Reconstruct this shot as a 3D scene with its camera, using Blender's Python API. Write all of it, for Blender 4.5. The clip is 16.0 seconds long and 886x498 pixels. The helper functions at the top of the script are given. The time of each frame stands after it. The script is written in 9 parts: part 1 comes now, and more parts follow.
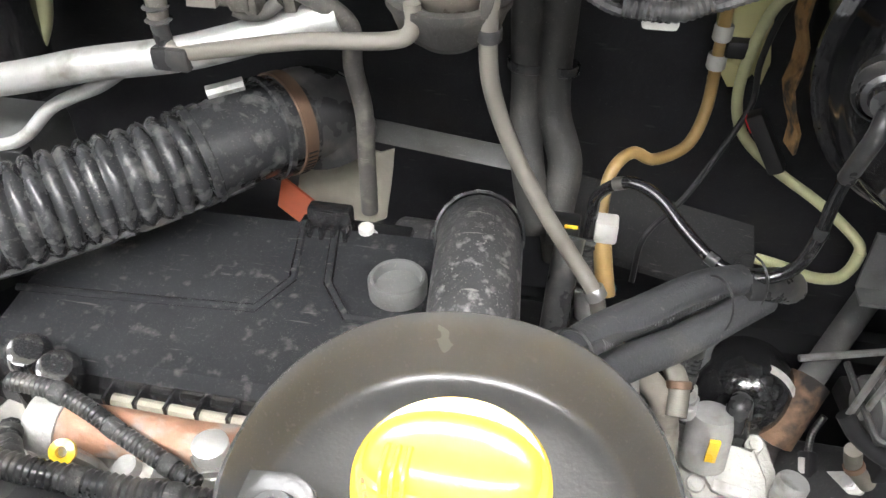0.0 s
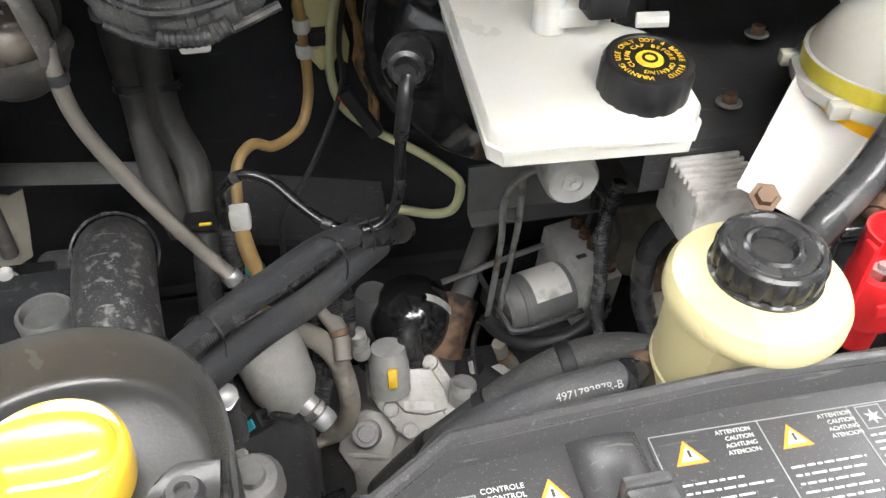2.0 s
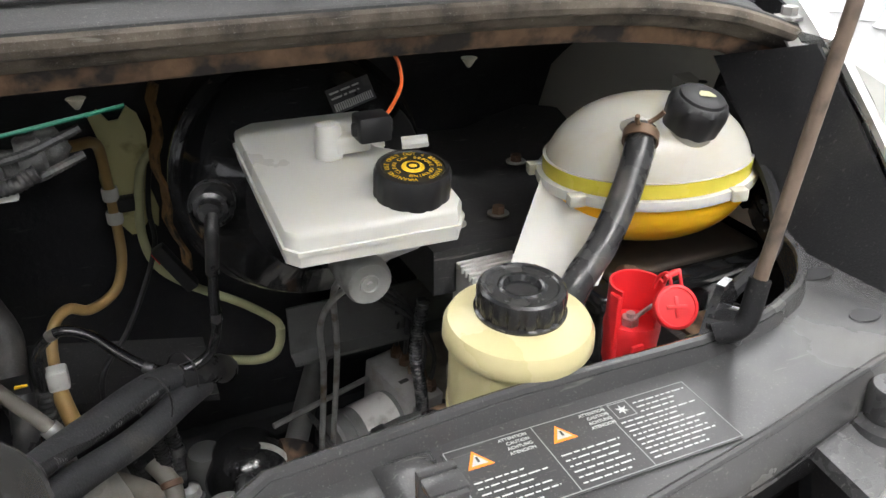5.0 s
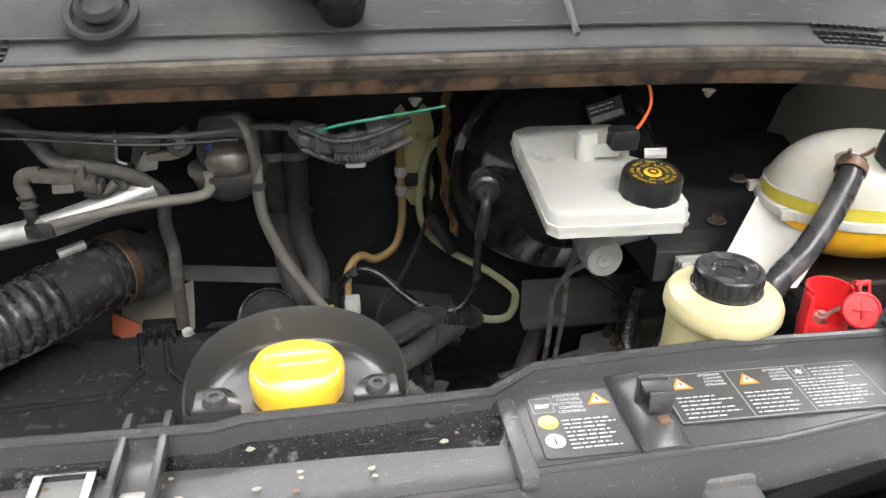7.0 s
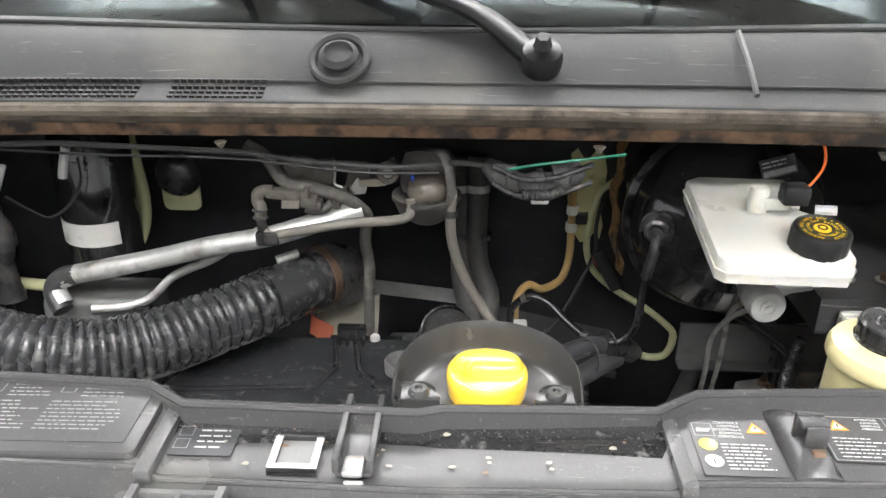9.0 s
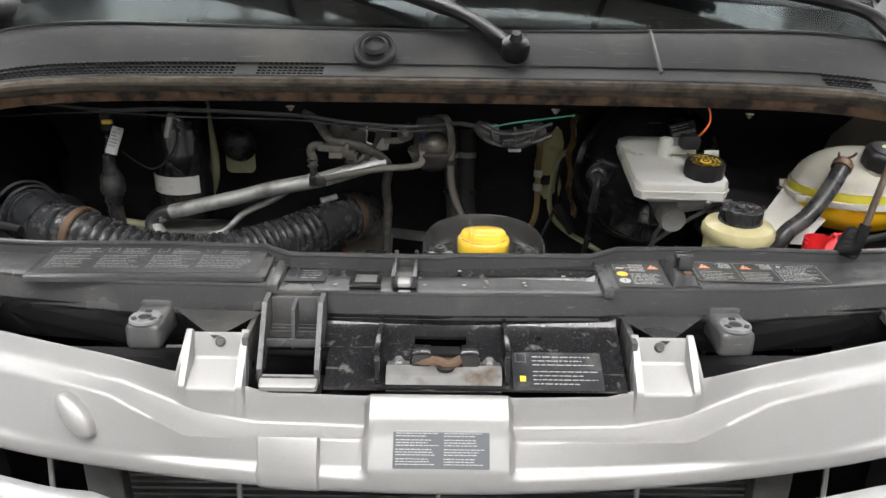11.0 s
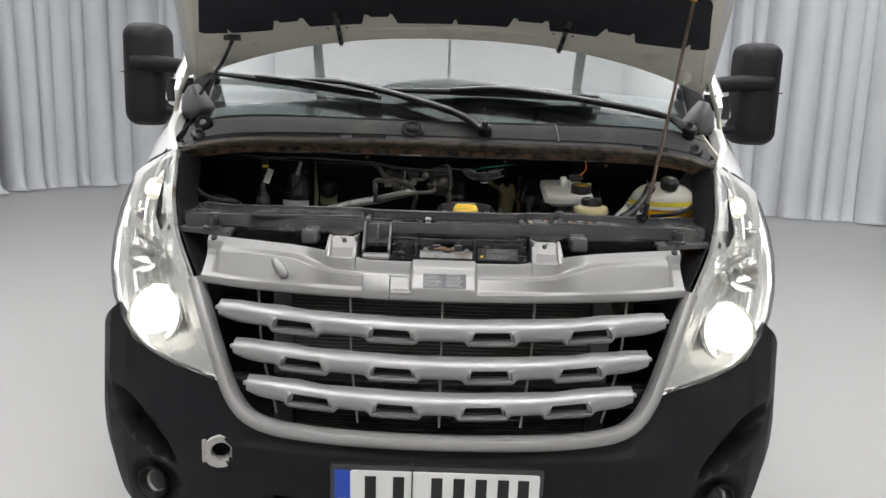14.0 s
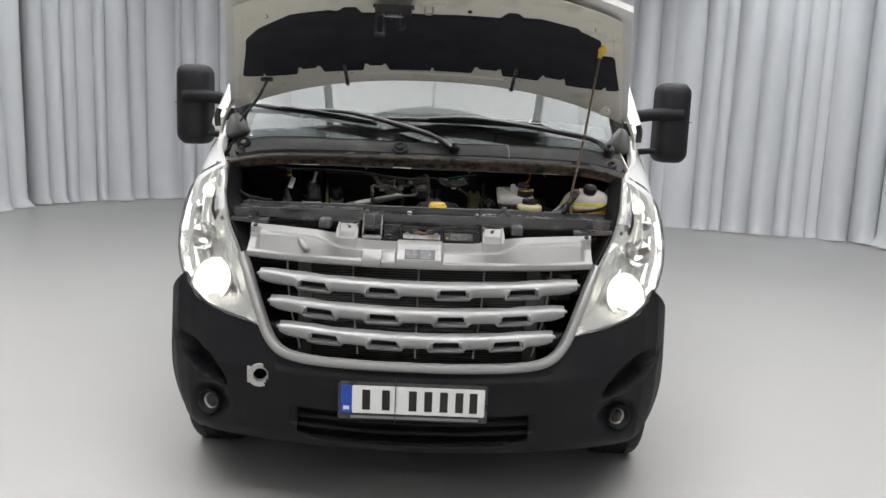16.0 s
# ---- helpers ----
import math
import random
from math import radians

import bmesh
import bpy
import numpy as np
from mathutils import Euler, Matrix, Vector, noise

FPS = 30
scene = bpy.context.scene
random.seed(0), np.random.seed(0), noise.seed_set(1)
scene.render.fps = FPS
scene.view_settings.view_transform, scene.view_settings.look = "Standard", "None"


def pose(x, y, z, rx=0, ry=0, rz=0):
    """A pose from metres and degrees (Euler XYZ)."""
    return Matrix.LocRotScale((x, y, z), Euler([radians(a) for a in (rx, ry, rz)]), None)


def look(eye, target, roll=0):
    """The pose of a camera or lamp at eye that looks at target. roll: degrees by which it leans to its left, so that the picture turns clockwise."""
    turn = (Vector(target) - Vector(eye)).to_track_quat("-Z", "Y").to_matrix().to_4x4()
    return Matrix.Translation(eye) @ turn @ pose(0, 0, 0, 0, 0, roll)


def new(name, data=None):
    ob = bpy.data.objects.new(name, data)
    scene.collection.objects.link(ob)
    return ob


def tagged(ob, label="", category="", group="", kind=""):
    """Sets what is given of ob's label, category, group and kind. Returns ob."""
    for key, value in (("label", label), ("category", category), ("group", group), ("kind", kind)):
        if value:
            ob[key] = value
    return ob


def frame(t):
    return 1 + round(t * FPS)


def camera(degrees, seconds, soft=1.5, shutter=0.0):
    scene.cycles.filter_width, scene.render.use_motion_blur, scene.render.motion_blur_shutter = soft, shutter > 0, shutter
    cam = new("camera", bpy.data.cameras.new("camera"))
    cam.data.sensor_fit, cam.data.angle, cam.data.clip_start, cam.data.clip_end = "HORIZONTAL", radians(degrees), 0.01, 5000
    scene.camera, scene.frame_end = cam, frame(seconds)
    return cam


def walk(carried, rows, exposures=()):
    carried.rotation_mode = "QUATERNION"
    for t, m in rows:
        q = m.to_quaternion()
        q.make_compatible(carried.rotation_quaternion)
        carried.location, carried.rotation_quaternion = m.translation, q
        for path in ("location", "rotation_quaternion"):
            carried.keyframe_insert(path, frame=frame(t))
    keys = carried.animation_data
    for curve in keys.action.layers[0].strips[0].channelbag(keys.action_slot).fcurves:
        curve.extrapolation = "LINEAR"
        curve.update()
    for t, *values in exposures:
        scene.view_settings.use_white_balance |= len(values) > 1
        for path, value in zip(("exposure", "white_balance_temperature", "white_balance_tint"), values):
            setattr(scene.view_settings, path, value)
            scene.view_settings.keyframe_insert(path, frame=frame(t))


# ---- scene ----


cam = camera(57.3, 16.0)
PATH = [
    (0, (0.092, 0.251, 1.43), (-0.233, 1.769, 0.169), -0.3),
    (0.5, (0.127, 0.25, 1.429), (-0.086, 1.773, 0.149), -0.1),
    (1, (0.171, 0.248, 1.434), (0.104, 1.785, 0.155), 0.0),
    (1.5, (0.19, 0.232, 1.452), (0.31, 1.754, 0.16), 0.1),
    (2, (0.19, 0.178, 1.496), (0.493, 1.662, 0.189), 0.4),
    (2.5, (0.187, 0.147, 1.493), (0.678, 1.697, 0.327), 0.8),
    (3, (0.218, 0.148, 1.478), (0.872, 1.765, 0.499), 0.9),
    (3.2, (0.229, 0.166, 1.464), (0.929, 1.773, 0.5), 1.0),
    (5.3, (0.162, 0.027, 1.492), (0.915, 1.636, 0.573), 0.3),
    (5.5, (0.137, -0.006, 1.51), (0.888, 1.605, 0.592), 0.4),
    (6, (0.07, -0.057, 1.534), (0.805, 1.56, 0.616), 0.4),
    (6.5, (0.045, -0.109, 1.553), (0.702, 1.545, 0.642), 1.6),
    (7, (0.088, -0.101, 1.549), (0.367, 1.657, 0.636), 0.3),
    (7.5, (0.058, -0.066, 1.566), (0.104, 1.719, 0.666), -0.3),
    (8, (0.054, -0.084, 1.578), (0.011, 1.71, 0.694), -0.3),
    (8.2, (0.05, -0.096, 1.578), (-0.001, 1.699, 0.697), -0.2),
    (10.3, (0.029, -0.434, 1.611), (-0.063, 1.413, 0.85), 0.4),
    (10.5, (0.018, -0.474, 1.612), (-0.064, 1.371, 0.844), 0.4),
    (11, (0.001, -0.627, 1.593), (0.003, 1.226, 0.842), 0.8),
    (11.5, (0.016, -0.745, 1.609), (0.041, 1.116, 0.878), 1.1),
    (12, (0.044, -0.866, 1.588), (0.058, 1.043, 0.99), 1.3),
    (12.5, (-0.003, -1.081, 1.578), (0.003, 0.868, 1.13), 1.5),
    (13, (-0.019, -1.354, 1.569), (-0.012, 0.61, 1.188), 1.6),
    (13.5, (-0.023, -1.598, 1.509), (-0.015, 0.366, 1.13), 1.7),
    (14, (-0.008, -1.889, 1.502), (-0.004, 0.076, 1.13), 1.9),
    (14.5, (-0.019, -2.154, 1.498), (-0.013, -0.185, 1.145), 2.0),
    (15, (0.016, -2.364, 1.511), (0.023, -0.392, 1.178), 2.1),
    (15.5, (0.061, -2.569, 1.511), (0.064, -0.599, 1.169), 2.2),
    (16, (0.08, -2.768, 1.529), (0.084, -0.793, 1.209), 2.3),
]
EXPOSURES = [(0, 1.95), (1.0, 1.6), (1.5, 1.45), (2.2, 1.15), (3.0, 0.8), (5.5, 0.5), (6.5, 0.55), (7.2, 1.15), (8.2, 1.65), (10.3, 0.1), (11, 0.0), (12, -0.5), (12.5, -0.62), (13, -0.75), (14, -0.78), (16, -0.78)]
walk(cam, [(t, look(eye, target, roll)) for t, eye, target, roll in PATH], EXPOSURES)

# ---- world and lights ----
world = bpy.data.worlds.new("studio_world")
scene.world = world
world.use_nodes = True
world.node_tree.nodes["Background"].inputs[0].default_value = (0.8, 0.85, 0.9, 1)
world.node_tree.nodes["Background"].inputs[1].default_value = 0.02
PANEL_LIGHT = 8.0

# ---- materials ----


def mat(name, color, rough=0.5, metal=0.0, var=0.12, scale=30.0, bump=0.0, bscale=200.0, dirt=None, dirt_amount=0.0,
        dirt_scale=8.0, trans=0.0, ior=1.45, coat=0.0, sss=0.0, emit=None, strength=0.0, rough_var=0.12, alpha=1.0, stretch=None, speck=0.0, speck_scale=420.0):
    m = bpy.data.materials.new(name)
    m.use_nodes = True
    nt = m.node_tree
    b = nt.nodes["Principled BSDF"]
    tc = nt.nodes.new("ShaderNodeTexCoord")
    mp = nt.nodes.new("ShaderNodeMapping")
    nt.links.new(tc.outputs["Object"], mp.inputs["Vector"])
    if stretch:
        mp.inputs["Scale"].default_value = stretch
    n1 = nt.nodes.new("ShaderNodeTexNoise")
    n1.inputs["Scale"].default_value, n1.inputs["Detail"].default_value = scale, 6
    nt.links.new(mp.outputs[0], n1.inputs["Vector"])
    mix = nt.nodes.new("ShaderNodeMix")
    mix.data_type = "RGBA"
    lo = [max(0, c * (1 - var)) for c in color]
    hi = [min(1, c * (1 + var)) for c in color]
    mix.inputs["A"].default_value, mix.inputs["B"].default_value = (*lo, 1), (*hi, 1)
    nt.links.new(n1.outputs["Fac"], mix.inputs["Factor"])
    out = mix.outputs["Result"]
    rin = None
    n2 = nt.nodes.new("ShaderNodeTexNoise")
    n2.inputs["Scale"].default_value, n2.inputs["Detail"].default_value = dirt_scale, 8
    nt.links.new(mp.outputs[0], n2.inputs["Vector"])
    if dirt:
        ramp = nt.nodes.new("ShaderNodeMapRange")
        ramp.inputs["From Min"].default_value = 0.62 - 0.3 * dirt_amount
        ramp.inputs["From Max"].default_value = 0.80 - 0.3 * dirt_amount
        nt.links.new(n2.outputs["Fac"], ramp.inputs["Value"])
        mix2 = nt.nodes.new("ShaderNodeMix")
        mix2.data_type = "RGBA"
        mix2.inputs["B"].default_value = (*dirt, 1)
        nt.links.new(out, mix2.inputs["A"])
        nt.links.new(ramp.outputs[0], mix2.inputs["Factor"])
        out = mix2.outputs["Result"]
    if speck:
        # grit: sparse fine grains and a few longer scuffs
        for k, (sc, sq, lo_, hi_) in enumerate(((speck_scale * 2.4, (1, 1, 1), 0.64, 0.70), (speck_scale * 0.9, (1, 1, 1), 0.68, 0.74), (speck_scale * 0.8, (0.07, 1, 0.5), 0.68, 0.74))):
            mp2 = nt.nodes.new("ShaderNodeMapping")
            mp2.inputs["Scale"].default_value, mp2.inputs["Rotation"].default_value = sq, (0.3 * k, 0.4 * k, 0.7 * k)
            nt.links.new(tc.outputs["Object"], mp2.inputs["Vector"])
            ng = nt.nodes.new("ShaderNodeTexNoise")
            ng.inputs["Scale"].default_value, ng.inputs["Detail"].default_value = sc, 2
            nt.links.new(mp2.outputs[0], ng.inputs["Vector"])
            rg = nt.nodes.new("ShaderNodeMapRange")
            rg.inputs["From Min"].default_value, rg.inputs["From Max"].default_value = lo_, hi_
            rg.inputs["To Max"].default_value = speck
            nt.links.new(ng.outputs["Fac"], rg.inputs["Value"])
            mx = nt.nodes.new("ShaderNodeMix")
            mx.data_type = "RGBA"
            mx.inputs["B"].default_value = (0.36, 0.345, 0.32, 1)
            nt.links.new(out, mx.inputs["A"])
            nt.links.new(rg.outputs[0], mx.inputs["Factor"])
            out = mx.outputs["Result"]
    nt.links.new(out, b.inputs["Base Color"])
    rr = nt.nodes.new("ShaderNodeMapRange")
    rr.inputs["From Min"].default_value, rr.inputs["From Max"].default_value = 0.3, 0.7
    rr.inputs["To Min"].default_value, rr.inputs["To Max"].default_value = max(0.0, rough - rough_var), min(1, rough + rough_var)
    nt.links.new(n2.outputs["Fac"], rr.inputs["Value"])
    nt.links.new(rr.outputs[0], b.inputs["Roughness"])
    b.inputs["Metallic"].default_value = metal
    b.inputs["IOR"].default_value = ior
    b.inputs["Transmission Weight"].default_value = trans
    b.inputs["Coat Weight"].default_value = coat
    b.inputs["Coat Roughness"].default_value = 0.06
    b.inputs["Alpha"].default_value = alpha
    if sss:
        b.inputs["Subsurface Weight"].default_value = sss
        b.inputs["Subsurface Radius"].default_value = (0.02, 0.018, 0.012)
    if emit:
        b.inputs["Emission Color"].default_value, b.inputs["Emission Strength"].default_value = (*emit, 1), strength
    if bump:
        n3 = nt.nodes.new("ShaderNodeTexNoise")
        n3.inputs["Scale"].default_value, n3.inputs["Detail"].default_value = bscale, 4
        nt.links.new(mp.outputs[0], n3.inputs["Vector"])
        bp = nt.nodes.new("ShaderNodeBump")
        bp.inputs["Strength"].default_value, bp.inputs["Distance"].default_value = bump, 0.002
        nt.links.new(n3.outputs["Fac"], bp.inputs["Height"])
        nt.links.new(bp.outputs[0], b.inputs["Normal"])
    return m


WINGPAINT = mat("dusty_body_paint", (0.30, 0.285, 0.225), 0.5, var=0.15, scale=20, dirt=(0.12, 0.105, 0.085), dirt_amount=0.45, dirt_scale=14, speck=0.2)
SLAMMAT = mat("slam_plastic", (0.048, 0.048, 0.049), 0.25, var=0.15, scale=9, bump=0.10, bscale=900, dirt=(0.085, 0.083, 0.078), dirt_amount=0.25, dirt_scale=7, speck=0.14, speck_scale=380, rough_var=0.04)
WHITE_PAINT = mat("white_paint", (0.80, 0.80, 0.79), 0.22, var=0.02, coat=0.8, rough_var=0.05)
DRAINHOSE = mat("drain_hose_rubber", (0.088, 0.083, 0.077), 0.7, var=0.2, scale=40, bump=0.2, bscale=300, dirt=(0.16, 0.15, 0.13), dirt_amount=0.35, dirt_scale=45, speck=0.25)
LIPDUST = mat("dusty_lip", (0.120, 0.100, 0.078), 0.85, var=0.5, scale=50, bump=0.4, bscale=150, dirt=(0.045, 0.038, 0.032), dirt_amount=0.5, dirt_scale=22, speck=0.3)
DUSTY = mat("dusty_fitting", (0.108, 0.099, 0.085), 0.75, var=0.3, scale=60, bump=0.35, bscale=350, dirt=(0.06, 0.055, 0.048), dirt_amount=0.5, dirt_scale=40, speck=0.25)
RESERVOIR = mat("reservoir_plastic", (0.055, 0.053, 0.050), 0.55, var=0.25, scale=40, bump=0.2, bscale=300, dirt=(0.12, 0.112, 0.098), dirt_amount=0.45, dirt_scale=25, speck=0.2)
GLOSS_DUST = mat("reservoir_dome", (0.10, 0.088, 0.075), 0.28, var=0.2, scale=40, dirt=(0.17, 0.15, 0.12), dirt_amount=0.4, dirt_scale=30, speck=0.15)
HOSETAN = mat("tan_hose", (0.25, 0.228, 0.195), 0.65, var=0.15, scale=60, bump=0.15, bscale=400, dirt=(0.12, 0.108, 0.09), dirt_amount=0.4, dirt_scale=35, speck=0.2)
HOOD_PAINT = mat("hood_inner_paint", (0.76, 0.735, 0.65), 0.35, var=0.04, scale=6, dirt=(0.60, 0.57, 0.49), dirt_amount=0.15, coat=0.3)
MATFELT = mat("hood_felt", (0.0135, 0.0145, 0.021), 0.9, var=0.25, scale=40, bump=0.4, bscale=160, speck=0.04)
BARSILVER = mat("grille_bar_silver", (0.33, 0.33, 0.328), 0.44, metal=0.55, var=0.05, scale=400, speck=0.05, speck_scale=500)
SILVER = mat("silver_plastic", (0.325, 0.322, 0.314), 0.44, metal=0.4, var=0.06, scale=400, dirt=(0.30, 0.292, 0.272), dirt_amount=0.10, dirt_scale=5, speck=0.08, speck_scale=500, rough_var=0.04)
BUMPER = mat("bumper_plastic", (0.0095, 0.0098, 0.0118), 0.58, ior=1.28, var=0.2, scale=6, bump=0.25, bscale=900, dirt=(0.020, 0.0195, 0.018), dirt_amount=0.3, dirt_scale=4, speck=0.04, speck_scale=300)
PLASTIC = mat("bay_plastic", (0.070, 0.070, 0.071), 0.31, var=0.2, scale=14, bump=0.15, bscale=700, dirt=(0.125, 0.12, 0.11), dirt_amount=0.25, dirt_scale=11, speck=0.35)
GLOSS_BLACK = mat("gloss_black", (0.018, 0.018, 0.019), 0.15, var=0.2, dirt=(0.05, 0.047, 0.043), dirt_amount=0.10, dirt_scale=14, coat=0.6, rough_var=0.05, speck=0.06)
COWL = mat("cowl_plastic", (0.070, 0.071, 0.072), 0.60, ior=1.25, var=0.15, scale=5, bump=0.2, bscale=900, dirt=(0.13, 0.125, 0.115), dirt_amount=0.3, dirt_scale=5, speck=0.25, rough_var=0.04)
RUBBER = mat("rubber", (0.034, 0.034, 0.035), 0.28, var=0.3, scale=25, dirt=(0.095, 0.088, 0.08), dirt_amount=0.25, dirt_scale=30, speck=0.08)
GREY_HOSE = mat("grey_hose", (0.185, 0.172, 0.150), 0.6, var=0.2, scale=20, dirt=(0.10, 0.09, 0.075), dirt_amount=0.4)
DARK = mat("dark_steel", (0.038, 0.038, 0.039), 0.5, var=0.3, scale=8, dirt=(0.045, 0.042, 0.037), dirt_amount=0.25, dirt_scale=6, bump=0.2, bscale=60, speck=0.3)
MATT_BLACK = mat("matt_black", (0.011, 0.011, 0.0125), 0.9, var=0.3, scale=40, bump=0.5, bscale=120, speck=0.06)
FELT = mat("firewall_felt", (0.023, 0.0235, 0.027), 0.85, var=0.35, scale=30, bump=0.4, bscale=90, dirt=(0.035, 0.034, 0.033), dirt_amount=0.2, dirt_scale=9, speck=0.08)
RINGGREY = mat("grey_clip_plastic", (0.20, 0.20, 0.205), 0.45, var=0.15, scale=40, dirt=(0.10, 0.095, 0.09), dirt_amount=0.25, dirt_scale=60)
RUST = mat("rusty_steel", (0.165, 0.100, 0.060), 0.75, var=0.6, scale=60, dirt=(0.030, 0.026, 0.024), dirt_amount=0.62, dirt_scale=34, bump=0.5, bscale=150)
ALU = mat("aluminium", (0.58, 0.58, 0.56), 0.46, metal=0.55, var=0.15, scale=60, dirt=(0.22, 0.20, 0.17), dirt_amount=0.3, dirt_scale=25, bump=0.2, bscale=250)
TERRA = mat("heat_browned_metal", (0.34, 0.185, 0.12), 0.62, metal=0.1, var=0.45, scale=60, dirt=(0.30, 0.27, 0.24), dirt_amount=0.42, dirt_scale=45, bump=0.4, bscale=200, speck=0.2)
ALLOY = mat("dull_alloy", (0.44, 0.43, 0.40), 0.45, metal=0.08, var=0.18, scale=90, dirt=(0.42, 0.39, 0.345), dirt_amount=0.3, dirt_scale=45, bump=0.5, bscale=250, speck=0.25)
CAST = mat("cast_metal", (0.42, 0.415, 0.40), 0.45, metal=0.2, var=0.2, scale=90, dirt=(0.38, 0.35, 0.315), dirt_amount=0.3, dirt_scale=50, bump=0.5, bscale=300, speck=0.2)
STEEL = mat("zinc_steel", (0.45, 0.45, 0.44), 0.4, metal=0.8, var=0.2, scale=50, dirt=(0.20, 0.15, 0.10), dirt_amount=0.35, dirt_scale=30)
GREYPANEL = mat("grey_metal_panel", (0.145, 0.148, 0.145), 0.5, metal=0.2, var=0.15, scale=15, dirt=(0.07, 0.065, 0.055), dirt_amount=0.4, speck=0.3)
MILK = mat("milky_plastic", (0.56, 0.555, 0.51), 0.38, var=0.04, scale=12, sss=0.35, dirt=(0.55, 0.50, 0.42), dirt_amount=0.1)
TANK = mat("tank_plastic", (0.60, 0.585, 0.52), 0.20, var=0.05, scale=10, sss=0.4, dirt=(0.52, 0.46, 0.30), dirt_amount=0.2, alpha=0.72, rough_var=0.06)
COOLANT = mat("coolant_behind_plastic", (0.90, 0.52, 0.02), 0.25, var=0.08, scale=9, sss=0.6)
COOLANT_EDGE = mat("coolant_band", (0.72, 0.60, 0.07), 0.25, var=0.15, scale=20, sss=0.4)
CREAM = mat("cream_plastic", (0.48, 0.43, 0.235), 0.34, var=0.07, scale=14, sss=0.08, dirt=(0.35, 0.29, 0.17), dirt_amount=0.22, dirt_scale=11)
RED = mat("red_plastic", (0.62, 0.02, 0.025), 0.42, var=0.1, scale=20)
YELLOW = mat("yellow_plastic", (0.94, 0.60, 0.045), 0.34, var=0.05, scale=12, coat=0.8)
AMBER = mat("amber_hose", (0.38, 0.25, 0.10), 0.4, var=0.2, scale=25, dirt=(0.16, 0.10, 0.05), dirt_amount=0.3)
PALE = mat("pale_hose", (0.45, 0.45, 0.26), 0.5, var=0.15, scale=20, dirt=(0.2, 0.19, 0.12), dirt_amount=0.3)
PRINT = mat("white_print", (0.42, 0.42, 0.41), 0.6, var=0.1)
GREYPRINT = mat("grey_print", (0.20, 0.20, 0.20), 0.6, var=0.1)
BLACKLABEL = mat("black_label", (0.022, 0.023, 0.025), 0.38, var=0.1, dirt=(0.09, 0.085, 0.08), dirt_amount=0.2, dirt_scale=30)
GREYLABEL = mat("grey_label", (0.075, 0.082, 0.09), 0.45, var=0.08)
PAPER = mat("white_label", (0.56, 0.55, 0.52), 0.6, var=0.06, dirt=(0.35, 0.33, 0.30), dirt_amount=0.25, dirt_scale=40)
FLAPRED = mat("faded_orange_rubber", (0.27, 0.06, 0.025), 0.55, var=0.2)
ORANGE = mat("orange_sign", (0.85, 0.22, 0.02), 0.5, var=0.05)
GREEN_WIRE = mat("green_wire", (0.015, 0.18, 0.11), 0.45, var=0.1)
ORANGE_WIRE = mat("orange_wire", (0.75, 0.14, 0.03), 0.4, var=0.1)
TAPE = mat("grey_tape", (0.055, 0.055, 0.054), 0.7, var=0.3, scale=60, bump=0.5, bscale=250, speck=0.4)
PLATEWHITE = mat("plate_white", (0.78, 0.78, 0.76), 0.35, var=0.02)
PLATEBLUE = mat("plate_blue", (0.02, 0.07, 0.42), 0.35, var=0.03)
# Black for print and black parts, and for shade painted into openings.
PLAIN_BLACK = mat("plain_black", (0.015, 0.015, 0.016), 0.5, var=0.05)


def clear_cover(name, tint, sheen):
    """A thin clear sheet: light passes straight through, with a glossy sheen over it."""
    m = bpy.data.materials.new(name)
    m.use_nodes = True
    nt = m.node_tree
    nt.nodes.remove(nt.nodes["Principled BSDF"])
    clear, gloss, mixer = [nt.nodes.new(k) for k in ("ShaderNodeBsdfTransparent", "ShaderNodeBsdfGlossy", "ShaderNodeMixShader")]
    clear.inputs["Color"].default_value = (*tint, 1)
    gloss.inputs["Roughness"].default_value = 0.02
    facing, power, gain = nt.nodes.new("ShaderNodeLayerWeight"), nt.nodes.new("ShaderNodeMath"), nt.nodes.new("ShaderNodeMath")
    facing.inputs["Blend"].default_value = 0.5
    power.operation, gain.operation = "POWER", "MULTIPLY_ADD"
    gain.use_clamp = True
    power.inputs[1].default_value = 4.0
    gain.inputs[1].default_value, gain.inputs[2].default_value = sheen, 0.04
    nt.links.new(facing.outputs["Facing"], power.inputs[0])
    nt.links.new(power.outputs[0], gain.inputs[0])
    nt.links.new(gain.outputs[0], mixer.inputs[0])
    nt.links.new(clear.outputs[0], mixer.inputs[1])
    nt.links.new(gloss.outputs[0], mixer.inputs[2])
    nt.links.new(mixer.outputs[0], nt.nodes["Material Output"].inputs["Surface"])
    return m


LENS = clear_cover("lamp_lens", (0.98, 0.98, 0.97), 0.5)
GLASS = clear_cover("windscreen_glass", (0.82, 0.85, 0.85), 1.5)
HOUSING = mat("lamp_housing", (0.88, 0.88, 0.86), 0.16, metal=0.75, var=0.05, scale=25, bump=0.35, bscale=30)
CHROME = mat("lamp_chrome", (0.86, 0.86, 0.86), 0.12, metal=1.0, var=0.05)
LAMPON = mat("lit_lamp", (1, 1, 1), 0.4, emit=(1.0, 0.97, 0.86), strength=28.0, var=0.01)
# Emission put on reflector rings to paint the low beam's halo.
HALO_INNER = mat("beam_halo_inner", (1, 1, 1), 0.3, emit=(1.0, 0.95, 0.82), strength=9.0, var=0.01)
HALO_OUTER = mat("beam_halo_outer", (0.9, 0.9, 0.9), 0.2, metal=0.6, emit=(1.0, 0.92, 0.74), strength=3.5, var=0.05)
